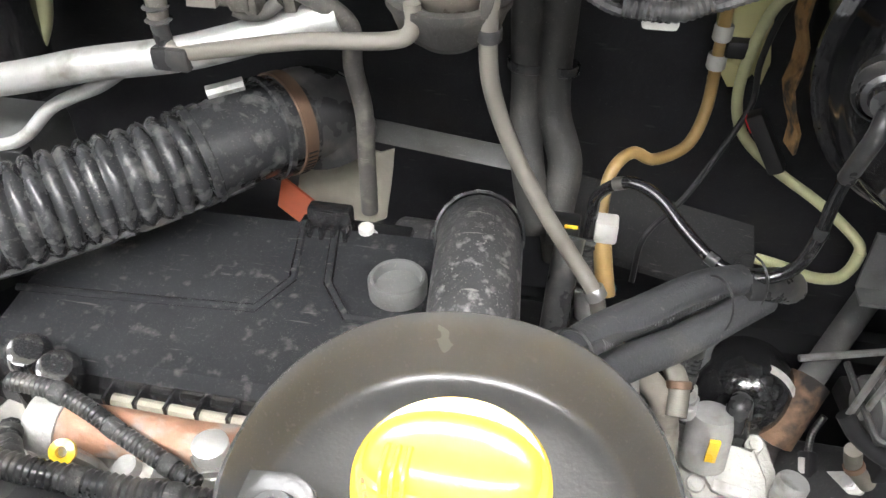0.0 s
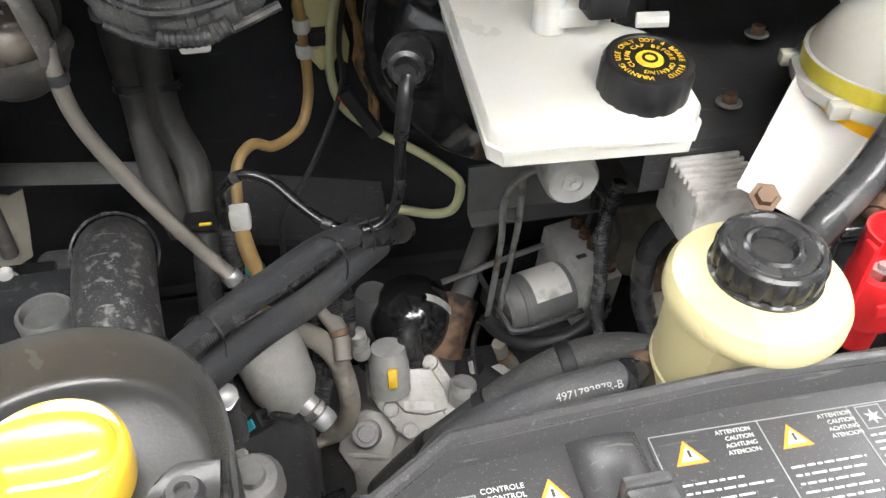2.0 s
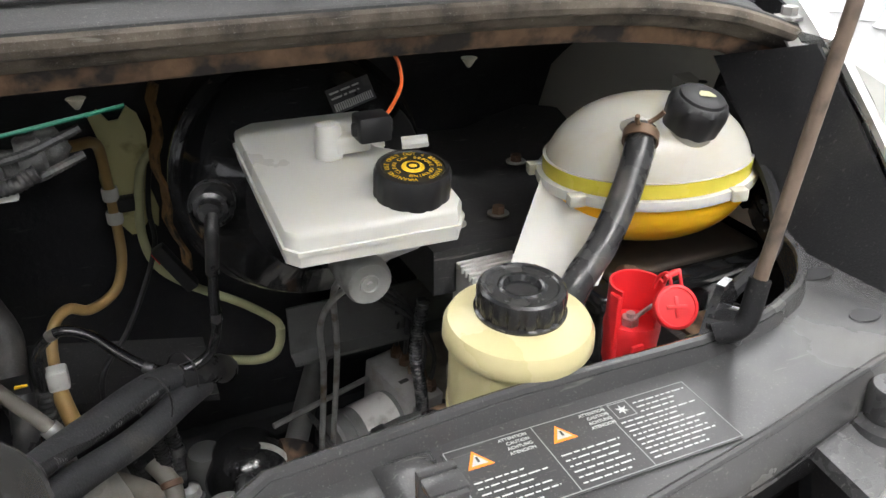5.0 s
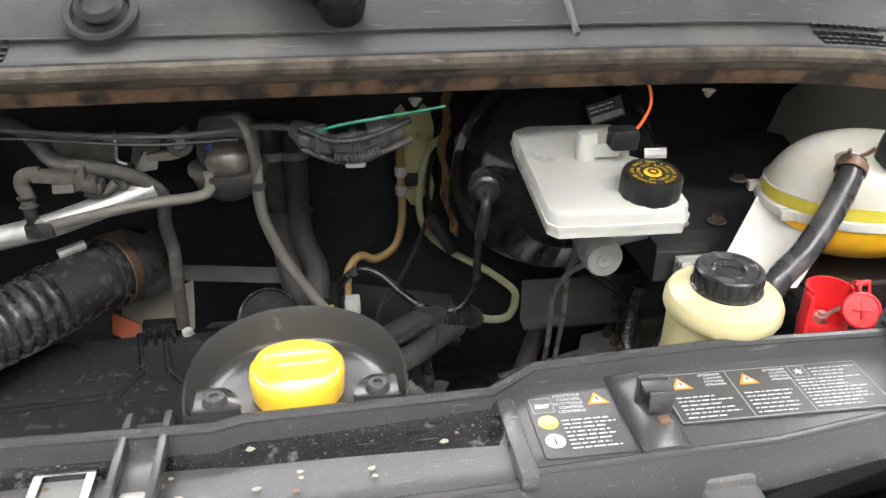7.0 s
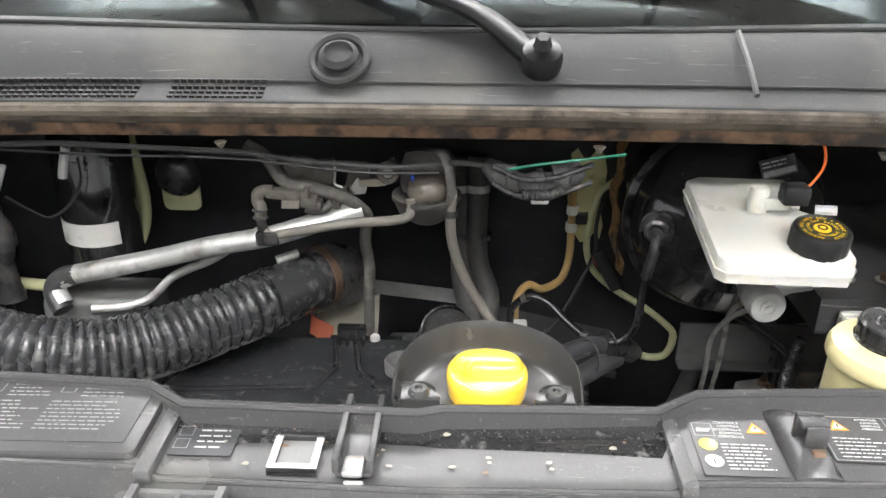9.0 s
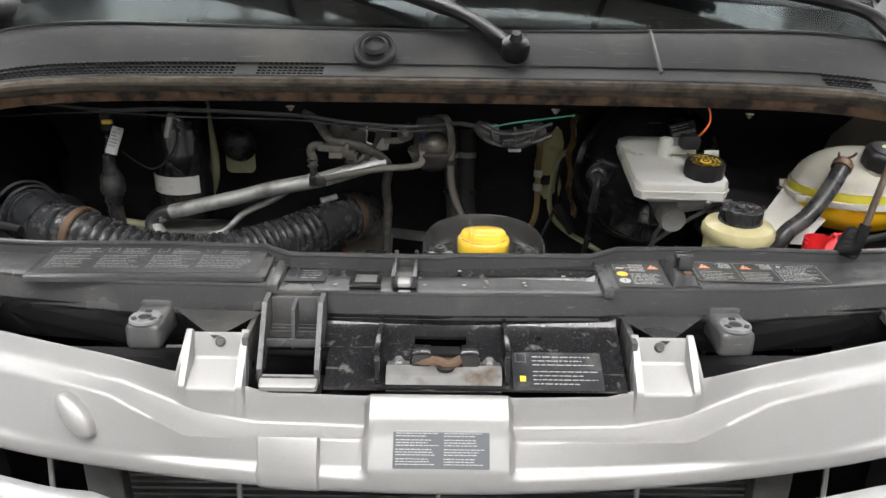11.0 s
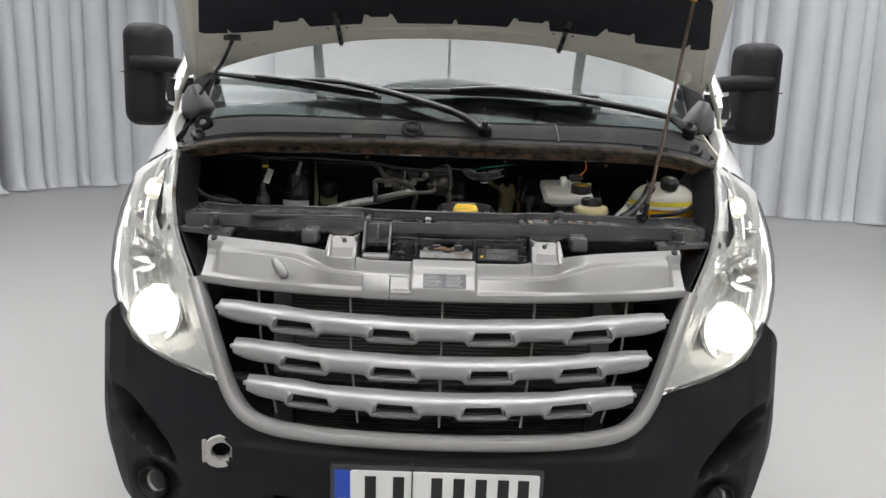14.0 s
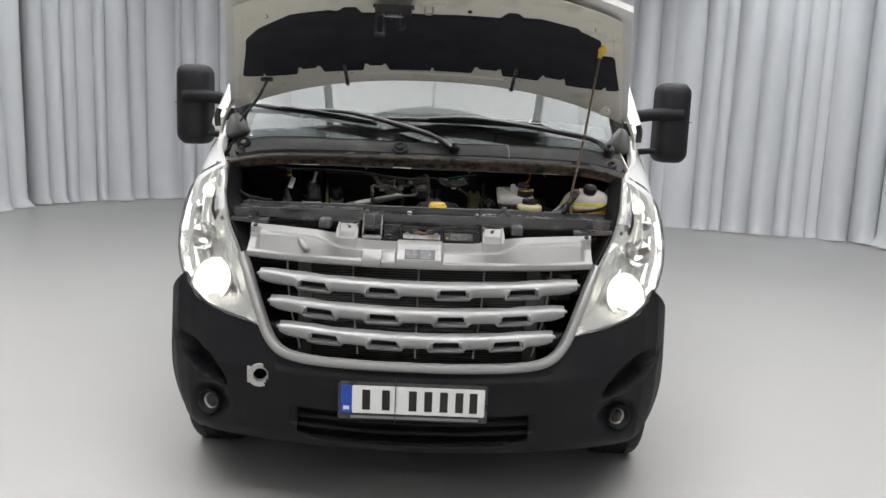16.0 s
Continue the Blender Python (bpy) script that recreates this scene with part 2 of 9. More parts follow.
SIDELIGHT = mat("lit_side_lamp", (1, 1, 1), 0.4, emit=(1.0, 0.93, 0.78), strength=5.0, var=0.01)
PANEL = mat("light_panel", (1, 1, 1), 0.5, emit=(1.0, 0.985, 0.985), strength=PANEL_LIGHT, var=0.0)
# Glow of the unseen fill panels added in front of the van.
FRONT_FILL = mat("front_fill_panel", (1, 1, 1), 0.5, emit=(1.0, 0.985, 0.985), strength=2.4 * PANEL_LIGHT, var=0.0)
SIDE_PANEL = mat("side_light_panel", (1, 1, 1), 0.5, emit=(0.98, 0.99, 1.0), strength=0.9 * PANEL_LIGHT, var=0.0)
TRAYMAT = mat("filler_tray_plastic", (0.033, 0.033, 0.0325), 0.22, var=0.25, scale=12, bump=0.06, bscale=500, dirt=(0.074, 0.071, 0.064), dirt_amount=0.22, dirt_scale=5, speck=0.03)
TYRE = mat("tyre_rubber", (0.018, 0.018, 0.018), 0.75, var=0.3, scale=30)
FLOOR = mat("studio_floor", (0.40, 0.395, 0.385), 0.30, var=0.06, scale=0.6, dirt_scale=0.8, rough_var=0.02, bump=0.02, bscale=30)
FABRIC = mat("curtain_fabric", (0.66, 0.675, 0.70), 0.75, var=0.05, scale=3, bump=0.15, bscale=500)
PLASTER = mat("plaster", (0.72, 0.72, 0.71), 0.8, var=0.04, scale=2)
WIPER = mat("wiper_black", (0.014, 0.014, 0.015), 0.42, var=0.25, scale=20, dirt=(0.035, 0.034, 0.032), dirt_amount=0.2, dirt_scale=15, bump=0.1, bscale=700)
WINGTRIM = mat("wing_trim_plastic", (0.011, 0.011, 0.012), 0.72, ior=1.25, var=0.25, scale=12, bump=0.15, bscale=600, dirt=(0.03, 0.029, 0.027), dirt_amount=0.2, dirt_scale=8, speck=0.08)
INTERIOR = mat("cab_trim", (0.035, 0.036, 0.038), 0.7, var=0.2, scale=10)
BEIGE = mat("beige_shield", (0.25, 0.23, 0.185), 0.6, var=0.25, scale=40, bump=0.4, bscale=120)
SLEEVE = mat("foam_sleeve", (0.044, 0.045, 0.048), 0.55, var=0.25, scale=50, bump=0.3, bscale=400, dirt=(0.10, 0.095, 0.085), dirt_amount=0.25, dirt_scale=15, speck=0.2)
SCUFF = mat("scuffed_rubber", (0.036, 0.037, 0.039), 0.25, var=0.3, scale=25, dirt=(0.16, 0.157, 0.15), dirt_amount=0.16, dirt_scale=70, bump=0.2, bscale=150, speck=0.25, speck_scale=260)
CHALKY = mat("chalky_rubber", (0.040, 0.040, 0.041), 0.42, var=0.3, scale=25, dirt=(0.20, 0.195, 0.19), dirt_amount=0.26, dirt_scale=110, bump=0.3, bscale=150, speck=0.35, speck_scale=240)
HEATER = mat("dusty_heater_hose", (0.048, 0.047, 0.045), 0.62, var=0.25, scale=20, dirt=(0.085, 0.08, 0.072), dirt_amount=0.35, dirt_scale=25, bump=0.2, bscale=300, speck=0.15)
BAREPATCH = mat("bare_yellow_primer", (0.56, 0.53, 0.27), 0.5, var=0.15, scale=20, dirt=(0.22, 0.17, 0.08), dirt_amount=0.25, dirt_scale=30)
SEAMRUST = mat("seam_rust", (0.30, 0.17, 0.07), 0.7, var=0.5, scale=70, dirt=(0.05, 0.042, 0.035), dirt_amount=0.5, dirt_scale=60, bump=0.5, bscale=150)
CAPBLACK = mat("cap_black", (0.014, 0.014, 0.015), 0.24, var=0.2, scale=30, dirt=(0.05, 0.048, 0.044), dirt_amount=0.12, dirt_scale=40, speck=0.08, rough_var=0.06)
RODMAT = mat("weathered_rod", (0.13, 0.095, 0.072), 0.6, metal=0.2, var=0.4, scale=40, dirt=(0.07, 0.055, 0.045), dirt_amount=0.35, dirt_scale=50, bump=0.3, bscale=200)
BRASSY = mat("rusty_clip", (0.15, 0.095, 0.062), 0.55, metal=0.4, var=0.4, scale=60)
SKYBLUE = mat("blue_mark", (0.03, 0.35, 0.45), 0.5)

# ---- building helpers ----


def smooth(bm, angle=40):
    for f in bm.faces:
        f.smooth = True
    for e in bm.edges:
        if len(e.link_faces) == 2 and e.calc_face_angle(0) > radians(angle):
            e.smooth = False
    return bm


def part(name, bm, material, parent=None, label="", flat=False, angle=40):
    me = bpy.data.meshes.new(name)
    bmesh.ops.recalc_face_normals(bm, faces=bm.faces[:])
    if not flat:
        smooth(bm, angle)
    bm.to_mesh(me)
    bm.free()
    me.materials.append(material)
    ob = new(name, me)
    if parent is not None:
        ob.parent = parent
    if label:
        tagged(ob, label)
    return ob


def thing(name, label, category, group="", kind="", at=(0, 0, 0)):
    ob = new(name)
    ob.location = at
    ob.empty_display_size = 0.05
    return tagged(ob, label, category, group, kind)


def box(x0, x1, y0, y1, z0, z1, bevel=0.0, segs=2, m=None, bm=None):
    b2 = bm if bm is not None else bmesh.new()
    mm = Matrix.Translation(((x0 + x1) / 2, (y0 + y1) / 2, (z0 + z1) / 2)) @ Matrix.Diagonal((x1 - x0, y1 - y0, z1 - z0, 1))
    r = bmesh.ops.create_cube(b2, size=1, matrix=(m @ mm) if m is not None else mm)
    if bevel:
        es = list({e for v in r["verts"] for e in v.link_edges})
        bmesh.ops.bevel(b2, geom=es, offset=bevel, segments=segs, profile=0.5, affect="EDGES")
    return b2


def spline(pts, n=8):
    """Smooth points through pts (Catmull-Rom)."""
    p = [Vector(q) for q in pts]
    if len(p) < 3:
        return [p[0].lerp(p[-1], i / n) for i in range(n + 1)]
    p = [p[0] * 2 - p[1]] + p + [p[-1] * 2 - p[-2]]
    out = []
    for i in range(1, len(p) - 2):
        for k in range(n):
            t = k / n
            a, b, c, d = p[i - 1], p[i], p[i + 1], p[i + 2]
            out.append(0.5 * (2 * b + (c - a) * t + (2 * a - 5 * b + 4 * c - d) * t * t + (3 * b - a - 3 * c + d) * t ** 3))
    out.append(p[-2])
    return out


def tube(pts, r, n=8, seg=10, bm=None, radii=None, flat=1.0, path=False):
    """A pipe along a smooth line; radii: a function of 0..1 that scales r; flat squashes it."""
    b2 = bm if bm is not None else bmesh.new()
    line = [Vector(q) for q in pts] if path else spline(pts, n)
    rings, up = [], Vector((0, 0, 1))
    t0 = (line[1] - line[0]).normalized()
    side = t0.cross(up)
    if side.length < 0.1:
        side = t0.cross(Vector((0, 1, 0)))
    side.normalize()
    for i, q in enumerate(line):
        t = (line[min(i + 1, len(line) - 1)] - line[max(i - 1, 0)]).normalized()
        side = (side - t * side.dot(t)).normalized()
        b = t.cross(side)
        rr = r * (radii(i / (len(line) - 1)) if radii else 1.0)
        rings.append([b2.verts.new(q + rr * (math.cos(a) * side + flat * math.sin(a) * b)) for a in [2 * math.pi * k / seg for k in range(seg)]])
    for a, c in zip(rings, rings[1:]):
        for k in range(seg):
            b2.faces.new((a[k], a[(k + 1) % seg], c[(k + 1) % seg], c[k]))
    b2.faces.new(rings[0][::-1])
    b2.faces.new(rings[-1])
    return b2


def lathe(profile, seg=32, m=None, bm=None, wobble=None):
    """Turns (radius, height) points round z."""
    b2 = bm if bm is not None else bmesh.new()
    rings = []
    for r, h in profile:
        if r < 1e-5:
            rings.append([b2.verts.new((0, 0, h))])
        else:
            rings.append([b2.verts.new((r * (wobble(k / seg, h) if wobble else 1) * math.cos(2 * math.pi * k / seg), r * (wobble(k / seg, h) if wobble else 1) * math.sin(2 * math.pi * k / seg), h)) for k in range(seg)])
    for a, c in zip(rings, rings[1:]):
        for k in range(seg):
            q = [a[k % len(a)], a[(k + 1) % len(a)], c[(k + 1) % len(c)], c[k % len(c)]]
            q = list(dict.fromkeys(q))
            if len(q) > 2:
                b2.faces.new(q)
    r0, r1 = profile[0][0], profile[-1][0]
    if r0 > 1e-5 and r1 > 1e-5 and abs(r0 - r1) < 0.15 * max(r0, r1) and len(profile) > 2:
        for k in range(seg):
            b2.faces.new((rings[-1][k], rings[-1][(k + 1) % seg], rings[0][(k + 1) % seg], rings[0][k]))
    else:
        for ring in (rings[0], rings[-1]):
            if len(ring) > 2:
                b2.faces.new(ring)
    if m is not None:
        bmesh.ops.transform(b2, matrix=m, verts=[v for ring in rings for v in ring])
    return b2


def sheet(nu, nv, fn, thick, skip=None, bm=None):
    """A plate through fn(i, j) for i < nu, j < nv, with holes where skip(i, j) and a second face at thick (a vector or a function)."""
    b2 = bm if bm is not None else bmesh.new()
    g = [[Vector(fn(i, j)) for j in range(nv)] for i in range(nu)]
    off = (lambda i, j: Vector(thick(i, j))) if callable(thick) else (lambda i, j: Vector(thick))
    top = [[b2.verts.new(g[i][j]) for j in range(nv)] for i in range(nu)]
    low = [[b2.verts.new(g[i][j] + off(i, j)) for j in range(nv)] for i in range(nu)]
    keep = {(i, j) for i in range(nu - 1) for j in range(nv - 1) if not (skip and skip(i, j))}
    for i, j in keep:
        q = ((i, j), (i + 1, j), (i + 1, j + 1), (i, j + 1))
        b2.faces.new([top[a][b] for a, b in q])
        b2.faces.new([low[a][b] for a, b in q[::-1]])
        for k, (di, dj) in enumerate(((0, -1), (1, 0), (0, 1), (-1, 0))):
            if (i + di, j + dj) not in keep:
                (a, b), (c, d) = q[k], q[(k + 1) % 4]
                b2.faces.new((top[c][d], top[a][b], low[a][b], low[c][d]))
    bmesh.ops.delete(b2, geom=[v for v in b2.verts if not v.link_faces], context="VERTS")
    return b2


def prism(outline, h0, h1, m=None, bm=None, bevel=0.0):
    """An outline of (x, y) points drawn up from h0 to h1."""
    b2 = bm if bm is not None else bmesh.new()
    a = [b2.verts.new((x, y, h0)) for x, y in outline]
    c = [b2.verts.new((x, y, h1)) for x, y in outline]
    n = len(outline)
    fs = [b2.faces.new(a[::-1]), b2.faces.new(c)]
    for k in range(n):
        b2.faces.new((a[k], a[(k + 1) % n], c[(k + 1) % n], c[k]))
    if bevel:
        es = [e for e in fs[1].edges]
        bmesh.ops.bevel(b2, geom=es, offset=bevel, segments=2, profile=0.5, affect="EDGES")
        vs = [v for v in b2.verts]
    else:
        vs = a + c
    if m is not None:
        bmesh.ops.transform(b2, matrix=m, verts=vs)
    return b2


def roundrect(x0, x1, y0, y1, r, n=4):
    out = []
    for cx, cy, a0 in ((x1 - r, y1 - r, 0), (x0 + r, y1 - r, 90), (x0 + r, y0 + r, 180), (x1 - r, y0 + r, 270)):
        out += [(cx + r * math.cos(radians(a0 + 90 * k / n)), cy + r * math.sin(radians(a0 + 90 * k / n))) for k in range(n + 1)]
    return out


def lerp_table(table, x):
    if x <= table[0][0]:
        return table[0][1]
    for (a, b), (c, d) in zip(table, table[1:]):
        if x <= c:
            return b + (d - b) * (x - a) / (c - a)
    return table[-1][1]


def nose(x, z):
    """The front face of the van: its depth at a place across and a height."""
    a = abs(x)
    return 0.25 * a * a + 0.3 * (z - 0.6) * (1 if z > 0.6 else -0.35) + 1.26 * max(0, z - 0.9) ** 2 + 2.5 * max(0, a - 0.8) ** 2


# ---- the studio ----
floor = part("floor", box(-14, 14, -14, 16, -0.1, 0.02), FLOOR)
tagged(floor, "pale grey polished studio floor with soft reflections", "floor", kind="structure")
ceiling = part("ceiling", box(-14, 14, -14, 16, 4.6, 4.7), PLASTER)
tagged(ceiling, "white studio ceiling", "ceiling", kind="structure")
for nm, b in (("wall_north", (-14, 14, 12.2, 12.4, 0, 4.6)), ("wall_south", (-14, 14, -9.0, -8.8, 0, 4.6)), ("wall_west", (-7.9, -7.7, -8.8, 12.2, 0, 4.6)), ("wall_east", (7.7, 7.9, -8.8, 12.2, 0, 4.6))):
    tagged(part(nm, box(*b), PLASTER), "plain pale studio wall behind the curtains", "wall", kind="structure")


def curtain(p0, p1, seed):
    """A long grey drape hung between two places on the floor, in uneven round folds."""
    rnd = random.Random(seed)
    a, b = Vector(p0), Vector(p1)
    along = (b - a).normalized()
    out = Vector((along.y, -along.x, 0))
    length = (b - a).length
    cuts, depth, lean = [0.0], [], []
    while cuts[-1] < length:
        cuts.append(cuts[-1] + rnd.choice((0.16, 0.24, 0.32, 0.40, 0.55)) * rnd.uniform(0.85, 1.15))
        depth.append(rnd.uniform(0.35, 1.0))
        lean.append(rnd.uniform(-0.05, 0.05))
    per = 10
    n = (len(cuts) - 1) * per
    heights = (0.0, 0.015, 0.05, 0.11, 0.22, 0.5, 1.0, 1.7, 2.5, 3.4, 4.4)

    def fn(i, j):
        k, t = min(i // per, len(depth) - 1), (i - per * min(i // per, len(depth) - 1)) / per
        h = heights[j]
        wide = cuts[k + 1] - cuts[k]
        s = min(length, cuts[k] + wide * t)
        # a full round front and a tight valley; folds grow towards the hem
        full = math.sin(math.pi * t) ** 0.62 * depth[k] * wide * (0.62 + 0.25 * max(0.0, 1 - h / 2.5))
        w = full + 0.05 * math.sin(s * 1.7 + seed) + 0.02 * math.sin(s * 3.1 + 0.5 * h + seed)
        s += lean[k] * max(0.0, 1 - h / 3.0) * math.sin(math.pi * t)
        # the hem breaks on the floor and spreads forward
        w += (0.10 + 0.05 * math.sin(5.0 * s + seed)) * max(0.0, 0.12 - h) / 0.12 * (0.4 + depth[k] * math.sin(math.pi * t))
        q = a + along * s + out * w
        return (q.x, q.y, 0.02 + h + (0.02 * depth[k] * math.sin(math.pi * t) if j == 0 else 0))
    return sheet(n + 1, len(heights), fn, -out * 0.004)


drapes = [((-7.3, -6), (-7.1, 0)), ((-7.1, -0.1), (-6.6, 5.0)), ((-6.65, 4.9), (-6.1, 8.9)), ((-6.15, 9.3), (-4.4, 11.0)), ((-4.5, 10.95), (-1.7, 11.3)), ((-1.8, 11.35), (1.4, 10.7)), ((1.3, 10.75), (3.5, 9.75)),
          ((3.35, 9.7), (6.25, 8.7)), ((6.2, 8.75), (6.75, 5.0)), ((6.7, 5.1), (7.1, 0)), ((7.1, 0.1), (7.3, -6))]
for k, (p, q) in enumerate(drapes):
    c = part("curtain", curtain((*p, 0), (*q, 0), 10 + k), FABRIC, angle=80)
    tagged(c, "floor-length pale grey fabric curtain in loose folds", "curtain", "studio curtains")


def light_panel(x0, x1, y0, y1, z=4.45, glow=None):
    t = thing("ceiling_light", "large white rectangular ceiling light panel, mirrored in the windscreen or added as fill", "ceiling light", "ceiling light panels")
    part("frame", sheet(4, 4, lambda i, j: ((x0 - 0.03, x0, x1, x1 + 0.03)[i], (y0 - 0.03, y0, y1, y1 + 0.03)[j], z - 0.005), (0, 0, 0.15), skip=lambda i, j: i == 1 and j == 1), STEEL, t)
    part("diffuser", box(x0, x1, y0, y1, z, z + 0.02), glow or PANEL, t)


for x0, x1 in ((-1.62, -0.015), (0.015, 1.62)):
    light_panel(x0, x1, 0.62, 4.5)
for x0 in (-3.15, 1.75):
    light_panel(x0, x0 + 1.4, 0.2, 4.5, glow=SIDE_PANEL)
# Out-of-view panels added only to brighten the curtains.
for x0 in (-5.2, 4.2):
    light_panel(x0, x0 + 0.9, 2.0, 9.0, glow=SIDE_PANEL)
# Unseen fill rows added above the nose to light the engine bay.
for y0 in (-0.95, -1.75, -2.55):
    light_panel(-2.6, -0.1, y0, y0 + 0.45, glow=FRONT_FILL)
    light_panel(0.1, 2.6, y0, y0 + 0.45, glow=FRONT_FILL)
# Two weaker unseen rows, added as fill from further forward.
for y0 in (-4.4, -6.6):
    light_panel(-2.6, -0.1, y0, y0 + 0.45, glow=SIDE_PANEL)
    light_panel(0.1, 2.6, y0, y0 + 0.45, glow=SIDE_PANEL)

# ---- the van ----
van = thing("van", "white panel van with its hood propped open and headlights on", "van")


ZTOP = [(0, 0.640), (0.27, 0.640), (0.43, 0.648), (0.51, 0.69), (0.562, 0.752), (0.70, 0.770), (0.79, 0.803), (0.86, 0.848), (0.905, 0.905), (0.95, 0.865), (1.0, 0.80), (1.03, 0.78)]
ZLOW = [(0, 0.300), (0.6, 0.285), (0.85, 0.278), (0.94, 0.31), (1.03, 0.40)]


def plan(a):
    """The bumper's plan line: a runs from 0 at the middle to 1.3 at the wheel arch."""
    pts = [(0, 0), (0.15, 0.006), (0.30, 0.022), (0.45, 0.05), (0.56, 0.078), (0.68, 0.116), (0.785, 0.158), (0.87, 0.212), (0.933, 0.275), (0.980, 0.36), (1.006, 0.45), (1.020, 0.56), (1.026, 0.70)]
    f = a * (len(pts) - 1)
    i = min(int(f), len(pts) - 2)
    t = f - i
    return pts[i][0] + (pts[i + 1][0] - pts[i][0]) * t, pts[i][1] + (pts[i + 1][1] - pts[i][1]) * t


NU, NV = 289, 80


def bumper_point(i, j):
    u = (i / (NU - 1)) * 2 - 1
    x, y = plan(abs(u))
    v = j / (NV - 1)
    z = lerp_table(ZLOW, x) + v * (lerp_table(ZTOP, x) - lerp_table(ZLOW, x))
    dy = 0.3 * max(0, z - 0.6) + 0.105 * max(0, 0.6 - z) + 2.2 * max(0, 0.36 - z) ** 2 * 6
    # hollow of the side intake: a wedge that narrows towards the middle
    if 0.66 < x < 0.98:
        hi = lerp_table([(0.69, 0.515), (0.72, 0.575), (0.76, 0.622), (0.82, 0.662), (0.88, 0.69), (0.98, 0.72)], x)
        lo = lerp_table([(0.69, 0.500), (0.76, 0.520), (0.82, 0.538), (0.89, 0.585), (0.98, 0.66)], x)
        inside = max(0.0, min(1.0, (z - lo) / 0.020)) * max(0.0, min(1.0, (hi - z) / 0.045))
        inside = inside * inside * (3 - 2 * inside)
        dy += 0.105 * inside * min(1.0, (0.98 - x) / 0.12) * max(0.0, min(1.0, (x - 0.685) / 0.035))
        rim = math.hypot((x - 0.765) / 1.15, z - 0.440)
        dy += 0.030 * max(0.0, min(1.0, (0.075 - rim) / 0.030))
    # fold that runs out from the grille above the plate
    dy += 0.006 * max(0.0, 1 - abs(z - 0.610 - 0.02 * x) / 0.02) * (1 if x < 0.5 else 0)
    # the lower mouth
    mouth = abs(x) < 0.45 and 0.345 + 0.06 * max(0, abs(x) - 0.34) / 0.1 < z < 0.468
    if mouth:
        dy += 0.012
    side = max(0.0, min(1.0, (x - 0.84) / 0.12))
    return (math.copysign(x - 0.95 * side * max(0, 0.56 - z) ** 2, u), y + dy * (1 - 0.6 * side), z)


def bumper_hole(i, j):
    p, q = Vector(bumper_point(i, j)), Vector(bumper_point(i + 1, j + 1))
    c = (p + q) / 2
    a = abs(c.x)
    if a < 0.43 and 0.352 + 0.25 * max(0, a - 0.36) < c.z < 0.462 - 0.0 * a:
        return True
    if (a - 0.775) ** 2 + (c.z - 0.430) ** 2 < 0.044 ** 2:
        return True
    return (c.x + 0.564) ** 2 + (c.z - 0.576) ** 2 < 0.034 ** 2


bumper = part("bumper", sheet(NU, NV, bumper_point, (0, 0.022, 0), skip=bumper_hole), BUMPER, van, "dark grey grained plastic front bumper", angle=60)
for z in (0.385, 0.425):
    part("mouth_bar", tube([(x, nose(x, z) + 0.035, z) for x in (-0.44, -0.2, 0, 0.2, 0.44)], 0.010, seg=8), BUMPER, bumper)
# Near-black plate stands in for the shade inside the mouth.
part("mouth_back", box(-0.47, 0.47, 0.12, 0.13, 0.31, 0.50), MATT_BLACK, bumper)
# towing-eye opening with its broken cover ring
tow = bmesh.new()
for ring_r, ring_y in ((0.045, 0.004), (0.043, -0.006), (0.026, -0.004), (0.0245, 0.002), (0.0245, 0.03)):
    for k in range(32):
        a_ = 2 * math.pi * k / 32
        tow.verts.new((ring_r * math.cos(a_) * (1.05 if ring_r > 0.04 and math.cos(a_) < -0.5 else 1), ring_y, ring_r * math.sin(a_)))
tow.verts.ensure_lookup_table()
for q in range(4):
    for k in range(32):
        tow.faces.new([tow.verts[q * 32 + k], tow.verts[q * 32 + (k + 1) % 32], tow.verts[(q + 1) * 32 + (k + 1) % 32], tow.verts[(q + 1) * 32 + k]])
box(-0.047, -0.036, -0.006, 0.004, -0.026, 0.036, 0.003, bm=tow)
bmesh.ops.transform(tow, matrix=pose(-0.564, 0.083, 0.574, 0, 0, 12), verts=tow.verts)
part("towing_eye_ring", tow, CAST, bumper, "bare pale ring round the open towing-eye hole")
# Near-black plate for the shade in the towing-eye hole.
part("towing_eye_back", box(-0.61, -0.52, 0.135, 0.14, 0.52, 0.63), MATT_BLACK, bumper)
part("towing_eye_tab", box(-0.60, -0.535, 0.074, 0.084, 0.522, 0.532, 0.003, m=None), BUMPER, bumper)
for s in (-1, 1):
    fog = thing("fog_light", "", "")
    fog.parent = van
    fog.location = (s * 0.775, 0.20, 0.428)
    fog.rotation_euler = (radians(90), 0, radians(s * 22))
    tagged(fog, "round clear fog lamp set in the bumper")
    part("ring", lathe([(0.046, 0.0), (0.048, 0.020), (0.044, 0.023), (0.034, 0.012), (0.032, 0.0)], 28), BUMPER, fog)
    part("reflector", lathe([(0.0, -0.02), (0.02, -0.014), (0.031, 0.002), (0.031, 0.006), (0.018, -0.01), (0, -0.015)], 24), STEEL, fog)
    part("lens", lathe([(0.031, 0.0), (0.031, 0.008), (0.02, 0.013), (0, 0.015), (0, 0.011), (0.02, 0.009), (0.029, 0.004)], 24), LENS, fog, "clear lens")
